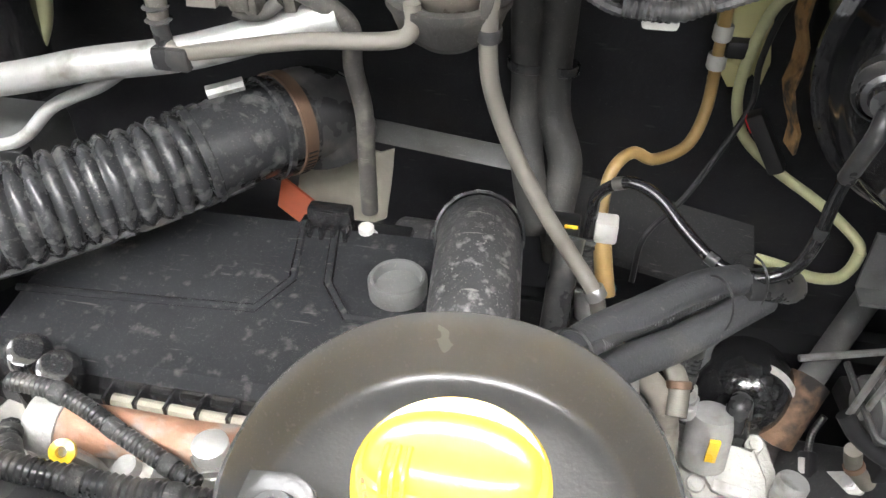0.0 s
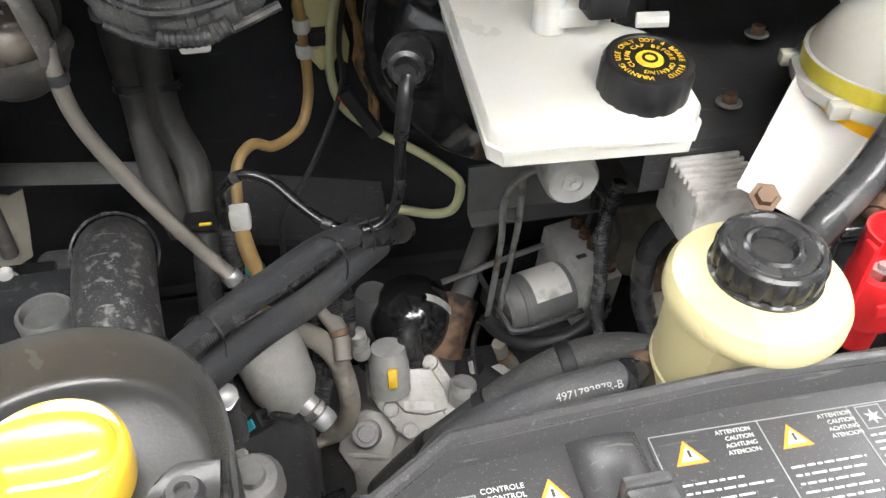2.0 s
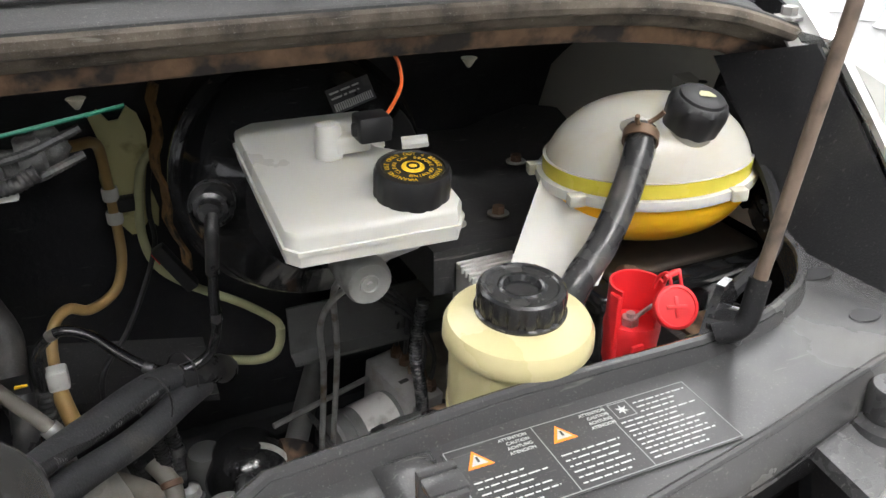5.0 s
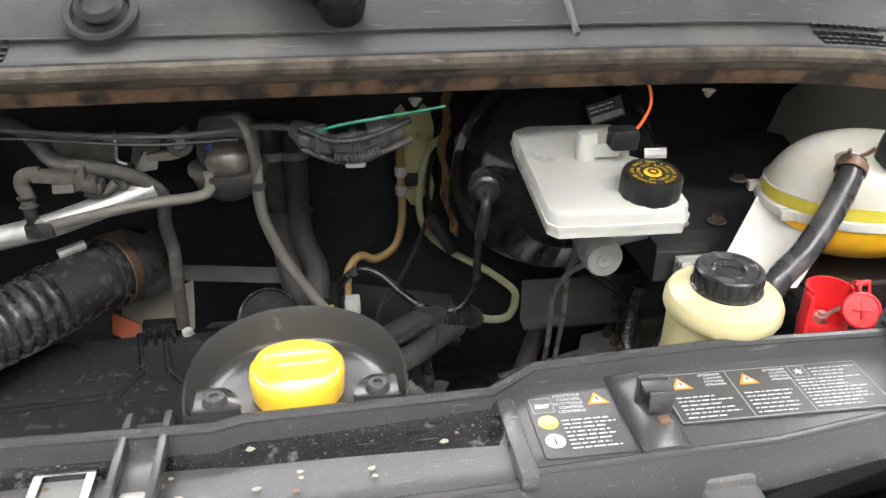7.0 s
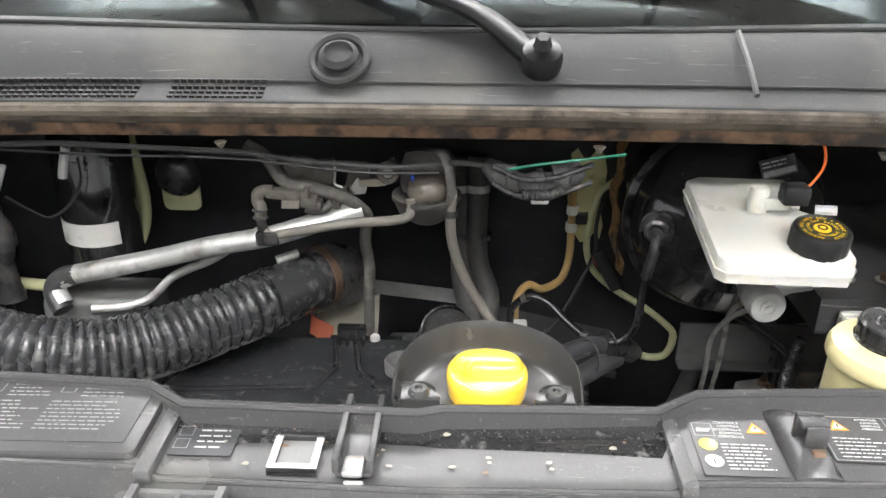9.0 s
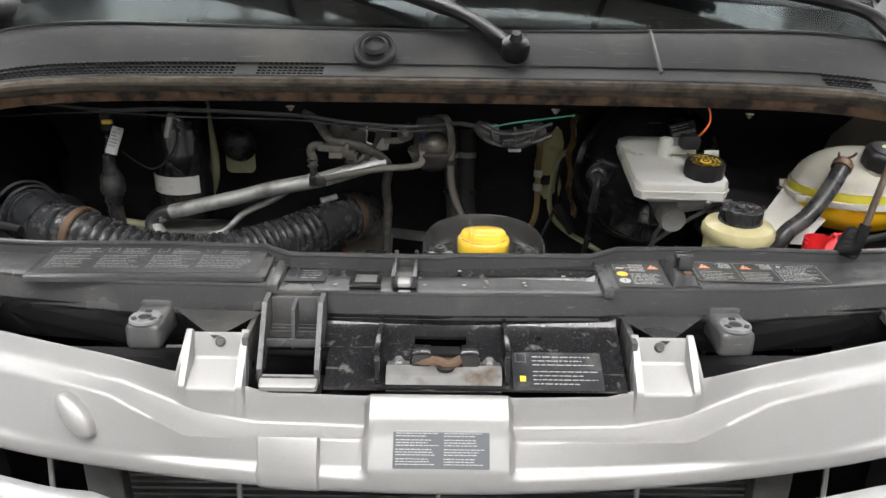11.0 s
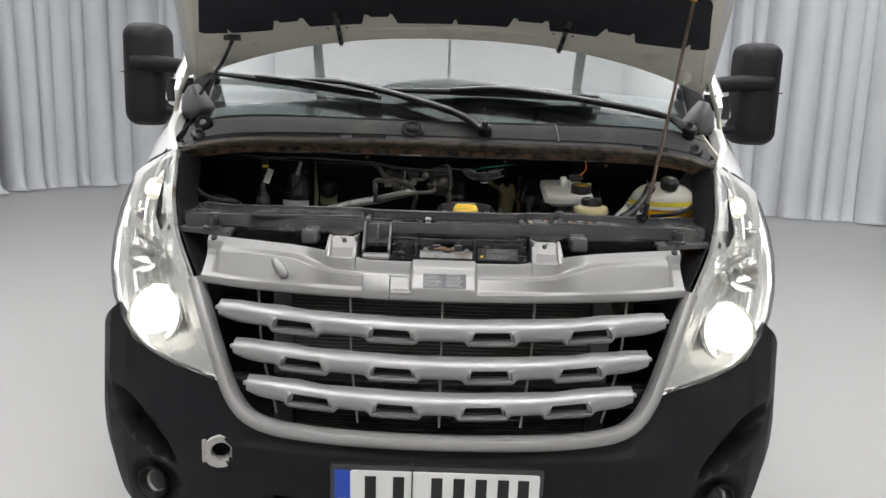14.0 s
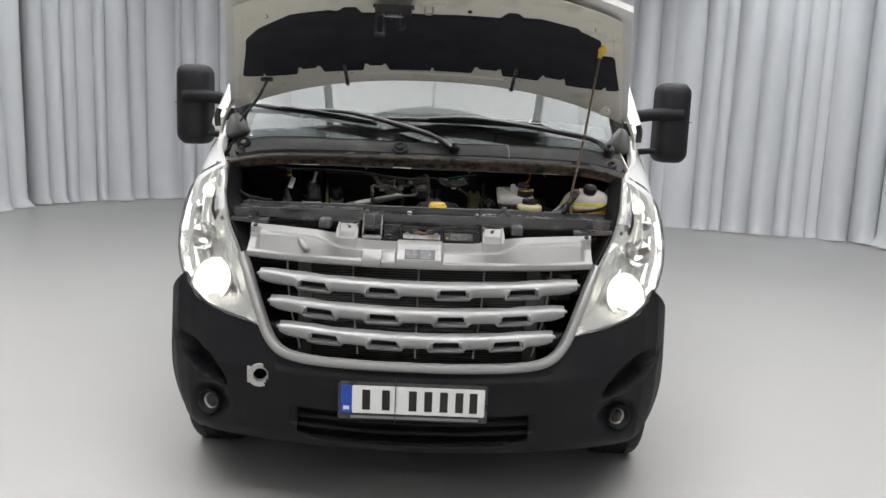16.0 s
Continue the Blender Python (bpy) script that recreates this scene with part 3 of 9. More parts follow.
# number plate: blank bars stand for its characters
plate = thing("number_plate", "white number plate in a black holder with dark bars", "")
plate.parent = van
TILT_PLATE = pose(0, -0.004, 0.530, 4)
part("holder", prism(roundrect(-0.265, 0.265, -0.073, 0.070, 0.008), -0.006, 0.012, TILT_PLATE @ pose(0, 0, 0, 90)), GLOSS_BLACK, plate)
part("sheet", prism(roundrect(-0.215, 0.255, -0.048, 0.056, 0.006), 0.0125, 0.015, TILT_PLATE @ pose(0, 0, 0, 90)), PLATEWHITE, plate)
part("blue_band", prism(roundrect(-0.255, -0.2155, -0.048, 0.056, 0.006), 0.0125, 0.0152, TILT_PLATE @ pose(0, 0, 0, 90)), PLATEBLUE, plate, "blue band")
for x in (-0.165, -0.095, 0.0, 0.055, 0.11, 0.165, 0.215):
    part("character_bar", prism([(x - 0.014, -0.034), (x + 0.014, -0.034), (x + 0.014, 0.042), (x - 0.014, 0.042)], 0.0155, 0.0162, TILT_PLATE @ pose(0, 0, 0, 90)), PLAIN_BLACK, plate, "dark bar")
part("band_bar", prism([(-0.246, -0.036), (-0.225, -0.036), (-0.225, -0.022), (-0.246, -0.022)], 0.0153, 0.0160, TILT_PLATE @ pose(0, 0, 0, 90)), PLATEWHITE, plate, "pale bar")
part("caption_bar", prism([(-0.22, -0.068), (0.235, -0.068), (0.235, -0.058), (-0.22, -0.058)], 0.0125, 0.0132, TILT_PLATE @ pose(0, 0, 0, 90)), GREYPRINT, plate, "faint grey bar")
part("cable_tie", box(-0.063, -0.060, -0.026, -0.020, 0.45, 0.61), PLAIN_BLACK, plate)

# grille: frame, three silver bars with openings, ribs and the cooler behind
grille = thing("grille", "silver plastic radiator grille with three broad bars", "")
grille.parent = van
FRAME = [(0.672, 1.000), (0.625, 0.90), (0.578, 0.79), (0.545, 0.725), (0.505, 0.682), (0.45, 0.660), (0.36, 0.651), (0.2, 0.648), (0, 0.648)]
line = [(x, nose(x, z) - 0.012, z) for x, z in FRAME] + [(-x, nose(x, z) - 0.012, z) for x, z in FRAME[-2::-1]]
fr = bmesh.new()
pts = spline(line, 6)
rows_ = []
for i, p in enumerate(pts):
    t = (pts[min(i + 1, len(pts) - 1)] - pts[max(i - 1, 0)]).normalized()
    n = Vector((0, -1, 0.25)).normalized()
    side = t.cross(n).normalized()
    prof = [(-0.017, 0.05), (-0.017, 0.004), (-0.012, -0.004), (0.0, -0.009), (0.010, -0.006), (0.017, 0.006), (0.017, 0.05)]
    rows_.append([p + side * a - n * b for a, b in prof])
g = [[fr.verts.new(q) for q in r] for r in rows_]
for a, c in zip(g, g[1:]):
    for k in range(len(a)):
        fr.faces.new((a[k], a[(k + 1) % len(a)], c[(k + 1) % len(a)], c[k]))
fr.faces.new(g[0]), fr.faces.new(g[-1])
part("grille_frame", fr, SILVER, grille)


def slat(zc, half, pods, rise):
    """One broad grille bar with four arched openings let into its lower half."""
    edge = (0.026, 0.040, 0.046, 0.049, 0.055, 0.059, 0.064, 0.070, 0.078)
    xs = sorted({round(-half + 2 * half * k / 48, 4) for k in range(49) if min(abs(-half + 2 * half * k / 48 - c) for c in pods) > 0.083} | {round(c + d * q, 4) for c in pods for d in edge for q in (-1, 1)} | set(pods))
    vs = (0.0, 0.05, 0.12, 0.18, 0.22, 0.26, 0.35, 0.45, 0.54, 0.58, 0.62, 0.66, 0.70, 0.75, 0.82, 0.90, 1.0)

    def low(x):
        d = min(abs(x - c) for c in pods)
        end = max(0.0, (abs(x) - (half - 0.06)) / 0.06)
        h = 0.026 + 0.012 * max(0.0, min(1.0, (0.072 - d) / 0.012))
        return -h * math.sqrt(max(0.30, 1 - 0.75 * end * end))

    def fn(i, j):
        x, v = xs[i], vs[j]
        c = min(pods, key=lambda p: abs(x - p))
        d = abs(x - c)
        end = max(0.0, (abs(x) - (half - 0.05)) / 0.05)
        z0, z1 = low(x), 0.027 - 0.005 * end
        # the opening narrows towards its top
        lean = max(0.0, min(1.0, (v - 0.20) / 0.42)) * max(0.0, min(1.0, (0.083 - d) / 0.022))
        bulge = 0.027 * math.sqrt(max(0.0, 1 - (2 * v - 0.98) ** 2 * 0.94))
        y = nose(x, zc) + 0.012 - bulge
        if d < 0.056 and 0.21 < v < 0.64:
            y += 0.011
        elif d < 0.066 and v < 0.64:
            y -= 0.003
        return (c + (x - c) * (1 - (0.05 + 0.13 * max(0.0, (v - 0.42) / 0.2)) * lean), y, zc + rise * (x / half) ** 2 + z0 + v * (z1 - z0))

    def skip(i, j):
        d = min(abs((xs[i] + xs[i + 1]) / 2 - c) for c in pods)
        return d < 0.049 and 0.25 < (vs[j] + vs[j + 1]) / 2 < 0.58
    return sheet(len(xs), len(vs), fn, (0, 0.016, 0.002), skip=skip)


for zc, half, pods in ((0.912, 0.588, (-0.381, -0.128, 0.128, 0.382)), (0.820, 0.540, (-0.353, -0.121, 0.124, 0.356)), (0.733, 0.498, (-0.329, -0.112, 0.110, 0.330))):
    part("slat", slat(zc, half, pods, 0.016), BARSILVER, grille, "broad silver bar with four dark openings", angle=50)
    for c in pods:
        # Dark plate behind each opening paints in its shade and hides the fins.
        part("opening_back", box(c - 0.054, c + 0.054, nose(c, zc) + 0.016, nose(c, zc) + 0.019, zc + 0.016 * (c / half) ** 2 - 0.026, zc + 0.016 * (c / half) ** 2 + 0.020), MATT_BLACK, grille)
    for s in (-1, 1):
        part("slat_pin", box(s * half - 0.012, s * half + 0.012, nose(half, zc) + 0.002, nose(half, zc) + 0.016, zc + 0.016, zc + 0.026, 0.002), SILVER, grille)
for x in (-0.50, -0.245, 0.0, 0.245, 0.50):
    part("rib", tube([(x, nose(x, 0.99) + 0.055, 0.995), (x * 0.95, nose(x, 0.83) + 0.045, 0.83), (x * 0.85, nose(x, 0.66) + 0.035, 0.672)], 0.0035, seg=6), SILVER, grille)
cooler = thing("radiator", "dusty dark radiator with fine horizontal fins behind the grille", "radiator")
part("core", box(-0.44, 0.44, 0.245, 0.285, 0.55, 1.0, 0.003), DARK, cooler)
for k in range(44):
    z = 0.56 + k * 0.01
    part("fin", box(-0.40, 0.40, 0.236, 0.2445, z, z + 0.0035), GREYPANEL, cooler)
for x in (-0.43, 0.43):
    part("side_tank", box(x - 0.025, x + 0.025, 0.225, 0.30, 0.54, 1.01, 0.006), GREYPANEL, cooler)
part("crash_beam", box(-0.62, 0.62, 0.17, 0.22, 0.69, 0.75, 0.01), GLOSS_BLACK, van, "black steel crash beam behind the grille")

# silver cover panel over the grille
def table2(rows, a):
    return lerp_table([(r[0], r[1]) for r in rows], a), lerp_table([(r[0], r[2]) for r in rows], a)


RIDGE = [(0, 0.157, 1.037), (0.22, 0.155, 1.039), (0.29, 0.149, 1.044), (0.335, 0.168, 1.056), (0.39, 0.190, 1.071), (0.42, 0.199, 1.074), (0.52, 0.232, 1.074), (0.60, 0.258, 1.068)]
CREASE = [(0, 0.184, 1.033), (0.22, 0.189, 1.036), (0.29, 0.199, 1.044), (0.335, 0.209, 1.058), (0.385, 0.215, 1.075), (0.50, 0.252, 1.080), (0.62, 0.292, 1.083)]
REAR = [(0, 0.194, 1.071), (0.20, 0.198, 1.074), (0.228, 0.204, 1.078), (0.330, 0.214, 1.095), (0.40, 0.236, 1.100), (0.50, 0.268, 1.102), (0.655, 0.322, 1.104)]
CX = sorted({round(k * 0.0105, 4) for k in range(-62, 63)} | {s * a for s in (-1, 1) for a in (0.080, 0.084, 0.0885, 0.2285, 0.2335, 0.2345, 0.2405, 0.2420, 0.3000, 0.3015, 0.3090, 0.3300, 0.606, 0.614, 0.622, 0.648)} | {-0.2110, -0.2065, -0.1390, -0.1345})


def cover_keys(x):
    """The cover's section at one place across, from the front lip to the rear edge."""
    a = abs(x)
    y0 = nose(x, 1.0) - 0.006
    z0 = lerp_table([(0, 1.003), (0.5, 1.005), (0.66, 1.010)], a)
    step = lerp_table([(0, 0.014), (0.29, 0.012), (0.36, 0.003), (0.47, 0.003), (0.60, 0.016)], a)
    low = (y0 + step, z0 + 0.005)
    ridge, crease, rear = table2(RIDGE, a), table2(CREASE, a), table2(REAR, a)
    mix = lambda p, q, t: (p[0] + (q[0] - p[0]) * t, p[1] + (q[1] - p[1]) * t)
    front_edge, inner = mix(crease, rear, 0.40), mix(crease, rear, 0.75)
    if a > 0.606:
        t = min(1.0, (a - 0.606) / 0.016)
        flat = (y0 + 0.05, z0 + 0.014)
        ridge = mix(ridge, mix(flat, rear, 0.35), t)
        crease = mix(crease, mix(flat, rear, 0.55), t)
    if a < 0.086:
        t = 1.0 if a < 0.082 else 0.55
        plane = lambda v: (0.119 + 0.060 * v, 1.005 + 0.073 * v)
        low, ridge, crease = mix(low, plane(0.14), t), mix(ridge, plane(0.55), t), mix(crease, plane(0.97), t)
        front_edge, inner = mix(front_edge, (0.184, 1.080), t), mix(inner, (0.190, 1.078), t)
    if -0.2085 < x < -0.1365:
        y0 -= 0.003
        low = (y0 + 0.004, z0 + 0.012)
        ridge = (ridge[0] - 0.006, ridge[1] + 0.006)
    if 0.233 < a < 0.3095:
        front_edge, inner, rear = (0.196, 1.079), (0.224, 1.104), (0.252, 1.129)
        if 0.2415 < a < 0.3005:
            front_edge, inner, rear = (0.197, 1.076), (0.241, 1.094), (0.252, 1.125)
    return [(y0 + 0.022, z0 - 0.022), (y0 + 0.002, z0 - 0.020), (y0, z0), low, ridge, mix(mix(ridge, crease, 0.5), (ridge[0], crease[1] - 0.004), 0.3), crease, front_edge, inner, rear, (rear[0] + 0.006, rear[1] - 0.014)]


def cover_section(x):
    keys = cover_keys(x)
    out = [keys[0]]
    for p, q, r in zip(keys, keys[1:], keys[2:]):
        for n in (p, r):
            d = math.hypot(n[0] - q[0], n[1] - q[1])
            t = min(0.4, 0.0035 / max(d, 1e-4))
            end = (q[0] + (n[0] - q[0]) * t, q[1] + (n[1] - q[1]) * t)
            if n is p:
                first = end
        out += [first, tuple(0.25 * u + 0.5 * v + 0.25 * w for u, v, w in zip(first, q, end)), end]
    return out + [keys[-1]]


SECTIONS = [cover_section(x) for x in CX]
cover = part("grille_cover", sheet(len(CX), len(SECTIONS[0]), lambda i, j: (CX[i], *SECTIONS[i][j]), (0, 0.002, -0.003)), SILVER, van, "silver plastic cover panel above the grille", angle=50)
for s in (-1, 1):
    part("screw", lathe([(0, 0.003), (0.004, 0.004), (0.0055, 0.003), (0.0065, 0), (0.0065, -0.003)], 14, pose(s * 0.268, 0.2475, 1.1125, 70)), DRAINHOSE, cover, "dull screw head")
    part("corner_screw", lathe([(0, 0.004), (0.007, 0.003), (0.009, 0), (0.009, -0.006)], 14, pose(s * 0.634, 0.306, 1.0985, 40)), PLAIN_BLACK, cover)
part("cover_tab", prism(roundrect(-0.036, 0.033, -0.010, 0.010, 0.004, 3), -0.004, 0.004, pose(-0.178, 0.205, 1.082, 22), bevel=0.002), SILVER, cover)
bump_ = lathe([(0.0185, -0.012), (0.0180, 0.002), (0.015, 0.007), (0.008, 0.010), (0, 0.0105)], 20)
bmesh.ops.transform(bump_, matrix=pose(-0.428, 0.180, 1.049, 62, 0, 0) @ pose(0, 0, 0, 0, 0, 40) @ Matrix.Diagonal((0.80, 1.75, 1, 1)), verts=bump_.verts)
part("boss", bump_, SILVER, cover)
# headlights
def lamp(s):
    """A headlight: clear shell, chrome bowl, lit low beam."""
    hl = thing("headlight", "clear tall headlight with its low beam lit", "")
    hl.parent = van
    inner = [(1.312, 0.822), (1.27, 0.805), (1.18, 0.782), (1.095, 0.741), (0.995, 0.674), (0.89, 0.625), (0.82, 0.596), (0.756, 0.570)]
    outer = [(1.312, 0.842), (1.27, 0.920), (1.20, 0.968), (1.13, 0.980), (1.05, 0.980), (0.98, 0.965), (0.91, 0.932), (0.85, 0.868), (0.805, 0.790), (0.772, 0.70), (0.756, 0.585)]
    inner, outer = inner[::-1], outer[::-1]
    n, m_ = 30, 40

    def surf(i, j, back=0.0, shrink=0.0, bulge=0.0):
        z = 0.757 + (1.311 - 0.757) * i / n
        a, b = lerp_table(inner, z), lerp_table(outer, z)
        a, b = a + shrink, b - shrink
        t = j / m_
        x = a + (b - a) * t
        y = nose(x, z) - 0.010 + back - bulge * math.sin(math.pi * t)
        return (s * x, y, z)
    part("lens", sheet(n + 1, m_ + 1, lambda i, j: surf(i, j, 0, 0, 0.014), (0, 0.003, 0)), LENS, hl, "clear plastic lens").visible_shadow = False

    def bowl(i, j):
        t = j / m_
        v = i / n
        d = 0.012 + 0.085 * math.sin(math.pi * t) ** 0.7 * math.sin(math.pi * min(1, max(0, v))) ** 0.6
        return surf(i, j, d + 0.004 * math.cos(2 * math.pi * 8 * t) * math.sin(math.pi * t), 0.002)
    part("reflector", sheet(n + 1, m_ + 1, bowl, (0, 0.004, 0)), HOUSING, hl, "bright chromed reflector")
    # pale bezel inside the edge beside the grille, stepped in three
    part("bezel", sheet(n + 1, 6, lambda i, j: tuple(Vector(surf(i, 0, 0.004)).lerp(Vector(surf(i, m_, 0.004)), (0.0, 0.05, 0.10, 0.12, 0.19, 0.21)[j]) + Vector((0, (0.0, -0.003, 0.0, 0.014, 0.016, 0.050)[j], 0))), (0, 0.003, 0)), HOUSING, hl)
    part("lower_bezel", sheet(6, 17, lambda i, j: tuple(Vector(surf(0.4 + i * 0.9, m_ * j / 16, 0.006 + 0.004 * i + 0.012 * (i > 3)))), (0, 0.003, 0)), HOUSING, hl)
    part("rim", tube([surf(i, 0, 0.006) for i in range(0, n + 1, 3)], 0.006, seg=6), STEEL, hl)
    part("outer_rim", tube([surf(i, m_, 0.010) for i in range(0, n + 1, 2)], 0.005, seg=6), PLASTIC, hl)
    for (x, z, r, depth, on) in ((0.79, 0.882, 0.086, 0.05, 1), (0.842, 1.035, 0.056, 0.06, 0), (0.862, 1.20, 0.034, 0.06, 2)):
        y = nose(x, z) + 0.03
        face = pose(s * x, y, z, 90 - 18, 0, s * 20)
        part("bowl_ring", lathe([(r, -0.002), (r * 1.05, 0.006), (r * 1.0, 0.012), (r * 0.93, 0.004), (r * 0.7, -0.02), (r * 0.35, -0.035), (0, -0.037), (0, -0.041), (r * 0.7, -0.026), (r, -0.006)], 32, face), CHROME if on == 0 else HOUSING, hl)
        if on == 1:
            beam = part("low_beam", lathe([(0, 0.014), (r * 0.28, 0.012), (r * 0.42, 0.008), (r * 0.40, -0.012), (0, -0.014)], 28, face), LAMPON, hl, "glowing low beam")
            # Reflector rings glow by themselves, so the beam fades out softly.
            part("inner_glow_ring", lathe([(r * 0.425, 0.0075), (r * 0.56, 0.003), (r * 0.66, 0.000), (r * 0.60, -0.010), (r * 0.425, -0.008)], 28, face), HALO_INNER, beam)
            part("outer_glow_ring", lathe([(r * 0.665, -0.0005), (r * 0.80, 0.003), (r * 0.93, 0.005), (r * 0.84, -0.006), (r * 0.665, -0.006)], 28, face), HALO_OUTER, beam)
        elif on == 2:
            part("side_lamp", lathe([(0, 0.014), (r * 0.4, 0.010), (r * 0.45, -0.01), (0, -0.02)], 16, face), SIDELIGHT, hl)
        else:
            part("high_beam_bulb", lathe([(0, 0.012), (0.008, 0.010), (0.010, -0.02), (0, -0.03)], 14, face), STEEL, hl)
    part("turn_lamp", lathe([(0, 0.02), (0.016, 0.014), (0.019, -0.02), (0, -0.03)], 16, pose(s * 0.915, nose(0.9, 1.12) + 0.03, 1.12, 75, 0, s * 40) @ Matrix.Diagonal((0.9, 1.8, 1, 1))), HOUSING, hl)


for s_ in (-1, 1):
    lamp(s_)

# body shell: fenders, cab, roof, load box
for s in (-1, 1):
    # fender: from the lamp back to the door, with a shoulder beside the hood opening
    ys = [0.555, 0.57, 0.585, 0.60, 0.64, 0.68, 0.78, 0.90, 1.02, 1.16, 1.30]
    nv = 12

    def fender(i, j, s=s, ys=ys):
        y = ys[i]
        top = lerp_table([(0.33, 0.93), (0.47, 1.12), (0.60, 1.312), (0.68, 1.345), (0.9, 1.41), (1.16, 1.49), (1.3, 1.53)], y)
        bot = lerp_table([(0.33, 0.80), (0.60, 0.80), (0.68, 0.88), (0.9, 0.93), (1.16, 0.88), (1.3, 0.80)], y)
        xin = lerp_table([(0.33, 0.925), (0.47, 0.945), (0.56, 0.935), (0.60, 0.842), (0.66, 0.866), (0.75, 0.905), (0.9, 0.935), (1.3, 0.985)], y)
        xout = lerp_table([(0.33, 0.93), (0.40, 0.965), (0.60, 0.985), (0.9, 1.015), (1.3, 1.025)], y)
        v = j / (nv - 1)
        z = bot + (top - bot) * v
        x = xout - (xout - xin) * max(0, (v - 0.35) / 0.65) ** lerp_table([(0.6, 2.0), (0.75, 3.2), (1.3, 4.0)], y)
        return (s * x, y, z)
    part("fender", sheet(len(ys), nv, fender, (-s * 0.02, 0, -0.006)), WHITE_PAINT, van, "white painted front fender")
    # rolled edge beside the opening
    part("fender_edge", sheet(7, 3, lambda i, j, s=s: (s * ((0.842, 0.866, 0.902, 0.920, 0.935, 0.949, 0.963)[i] - 0.018 * j), (0.60, 0.66, 0.74, 0.82, 0.90, 1.0, 1.12)[i], (1.312, 1.336, 1.362, 1.386, 1.41, 1.44, 1.478)[i] - 0.012 * j - 0.010 * (j == 2)), (0, 0, -0.003)), WHITE_PAINT, van)

    def side(i, j, s=s):
        y = (1.30, 1.6, 2.0, 2.4, 3.0, 4.0, 5.2, 5.8)[i]
        top = lerp_table([(1.30, 1.53), (1.6, 1.80), (2.0, 2.12), (2.4, 2.36), (3.0, 2.40), (5.8, 2.40)], y)
        v = j / 7
        z = 0.32 + (top - 0.32) * v
        x = 1.01 - 0.13 * max(0, z - 1.1) ** 2 * 0.7
        return (s * x, y, z)
    part("body_side", sheet(8, 8, side, (-s * 0.03, 0, 0)), WHITE_PAINT, van, "white painted van side")
    # pillar beside the windscreen
    part("pillar", tube([(s * 0.972, 1.06, 1.46), (s * 0.948, 1.45, 1.75), (s * 0.910, 1.85, 2.03), (s * 0.87, 2.15, 2.20)], 0.042, seg=10), WHITE_PAINT, van)
    part("pillar_trim", tube([(s * 0.90, 0.99, 1.385), (s * 0.885, 1.20, 1.605), (s * 0.868, 1.42, 1.83), (s * 0.845, 1.70, 2.12)], 0.032, seg=10), WINGTRIM, van, "black trim between pillar and windscreen")
    # Near-black sheet fills the gap and stands in for its shade.
    part("hinge_gutter", sheet(8, 4, lambda i, j, s=s: (s * (0.840 + (0.0, 0.33, 0.67, 1.0)[j] * (lerp_table([(0.64, 0.852), (0.75, 0.900), (0.9, 0.932), (1.1, 0.955)], 0.64 + 0.065 * i) - 0.840)), 0.64 + 0.065 * i, lerp_table([(0.60, 1.285), (0.9, 1.37), (1.1, 1.425)], 0.64 + 0.065 * i) - (0.03, 0.03, 0.02, 0.012)[j]), (0, 0, -0.004)), WINGTRIM, van, "near-black sheet put in for the shaded gap beside the hood opening")
    wheel = thing("wheel", "black front tyre on a steel rim", "")
    wheel.parent = van
    for yy in (0.93,):
        tyre = lathe([(0.20, -0.10), (0.30, -0.112), (0.335, -0.105), (0.350, -0.085), (0.350, -0.05), (0.345, -0.048), (0.345, -0.042), (0.350, -0.04), (0.350, -0.004), (0.345, -0.003), (0.345, 0.003), (0.350, 0.004), (0.350, 0.04), (0.345, 0.042), (0.345, 0.048), (0.350, 0.05), (0.350, 0.085), (0.335, 0.105), (0.30, 0.112), (0.20, 0.10)], 64, pose(s * 0.895, yy, 0.350, 0, 90, 0), wobble=lambda k, h: 1 - (0.010 if (int(k * 64) % 2 and abs(h) > 0.055) else 0))
        part("tyre", tyre, TYRE, wheel)
        part("rim", lathe([(0, -0.02), (0.06, -0.02), (0.08, 0.02), (0.17, 0.03), (0.20, 0.09), (0.21, 0.10), (0.21, -0.10), (0.19, -0.09), (0.1, -0.06), (0, -0.06)], 32, pose(s * 0.895, yy, 0.35, 0, s * 90, 0)), STEEL, wheel)
    for yy in (4.45,):
        w = thing("wheel", "black rear tyre on a steel rim", "")
        w.parent = van
        part("tyre", lathe([(0.20, -0.10), (0.30, -0.112), (0.350, -0.085), (0.350, 0.085), (0.30, 0.112), (0.20, 0.10)], 40, pose(s * 0.86, yy, 0.35, 0, 90, 0)), TYRE, w)
    # door mirror
    mir = thing("door_mirror", "tall black door mirror on a double arm", "")
    mir.parent = van
    mx, mz = (1.205 if s < 0 else 1.228), 1.346
    outline_ = roundrect(-0.082, 0.082, 0.0, 0.400, 0.050, 8)
    shell = bmesh.new()
    layers = []
    # a full, rounded back that narrows towards the front
    for dy, shrink in ((0.090, 0.0), (0.0, 0.0), (-0.030, 0.006), (-0.055, 0.018), (-0.070, 0.036), (-0.077, 0.058)):
        layers.append([shell.verts.new((s * (mx + px * (1 - shrink / 0.082)), 1.405 + dy, mz + 0.193 + (pz - 0.193) * (1 - shrink / 0.193))) for px, pz in outline_])
    for a_, c_ in zip(layers, layers[1:]):
        for k in range(len(a_)):
            shell.faces.new((a_[k], a_[(k + 1) % len(a_)], c_[(k + 1) % len(c_)], c_[k]))
    shell.faces.new(layers[-1])
    shell.faces.new(layers[0])
    part("housing", shell, BUMPER, mir, angle=50)
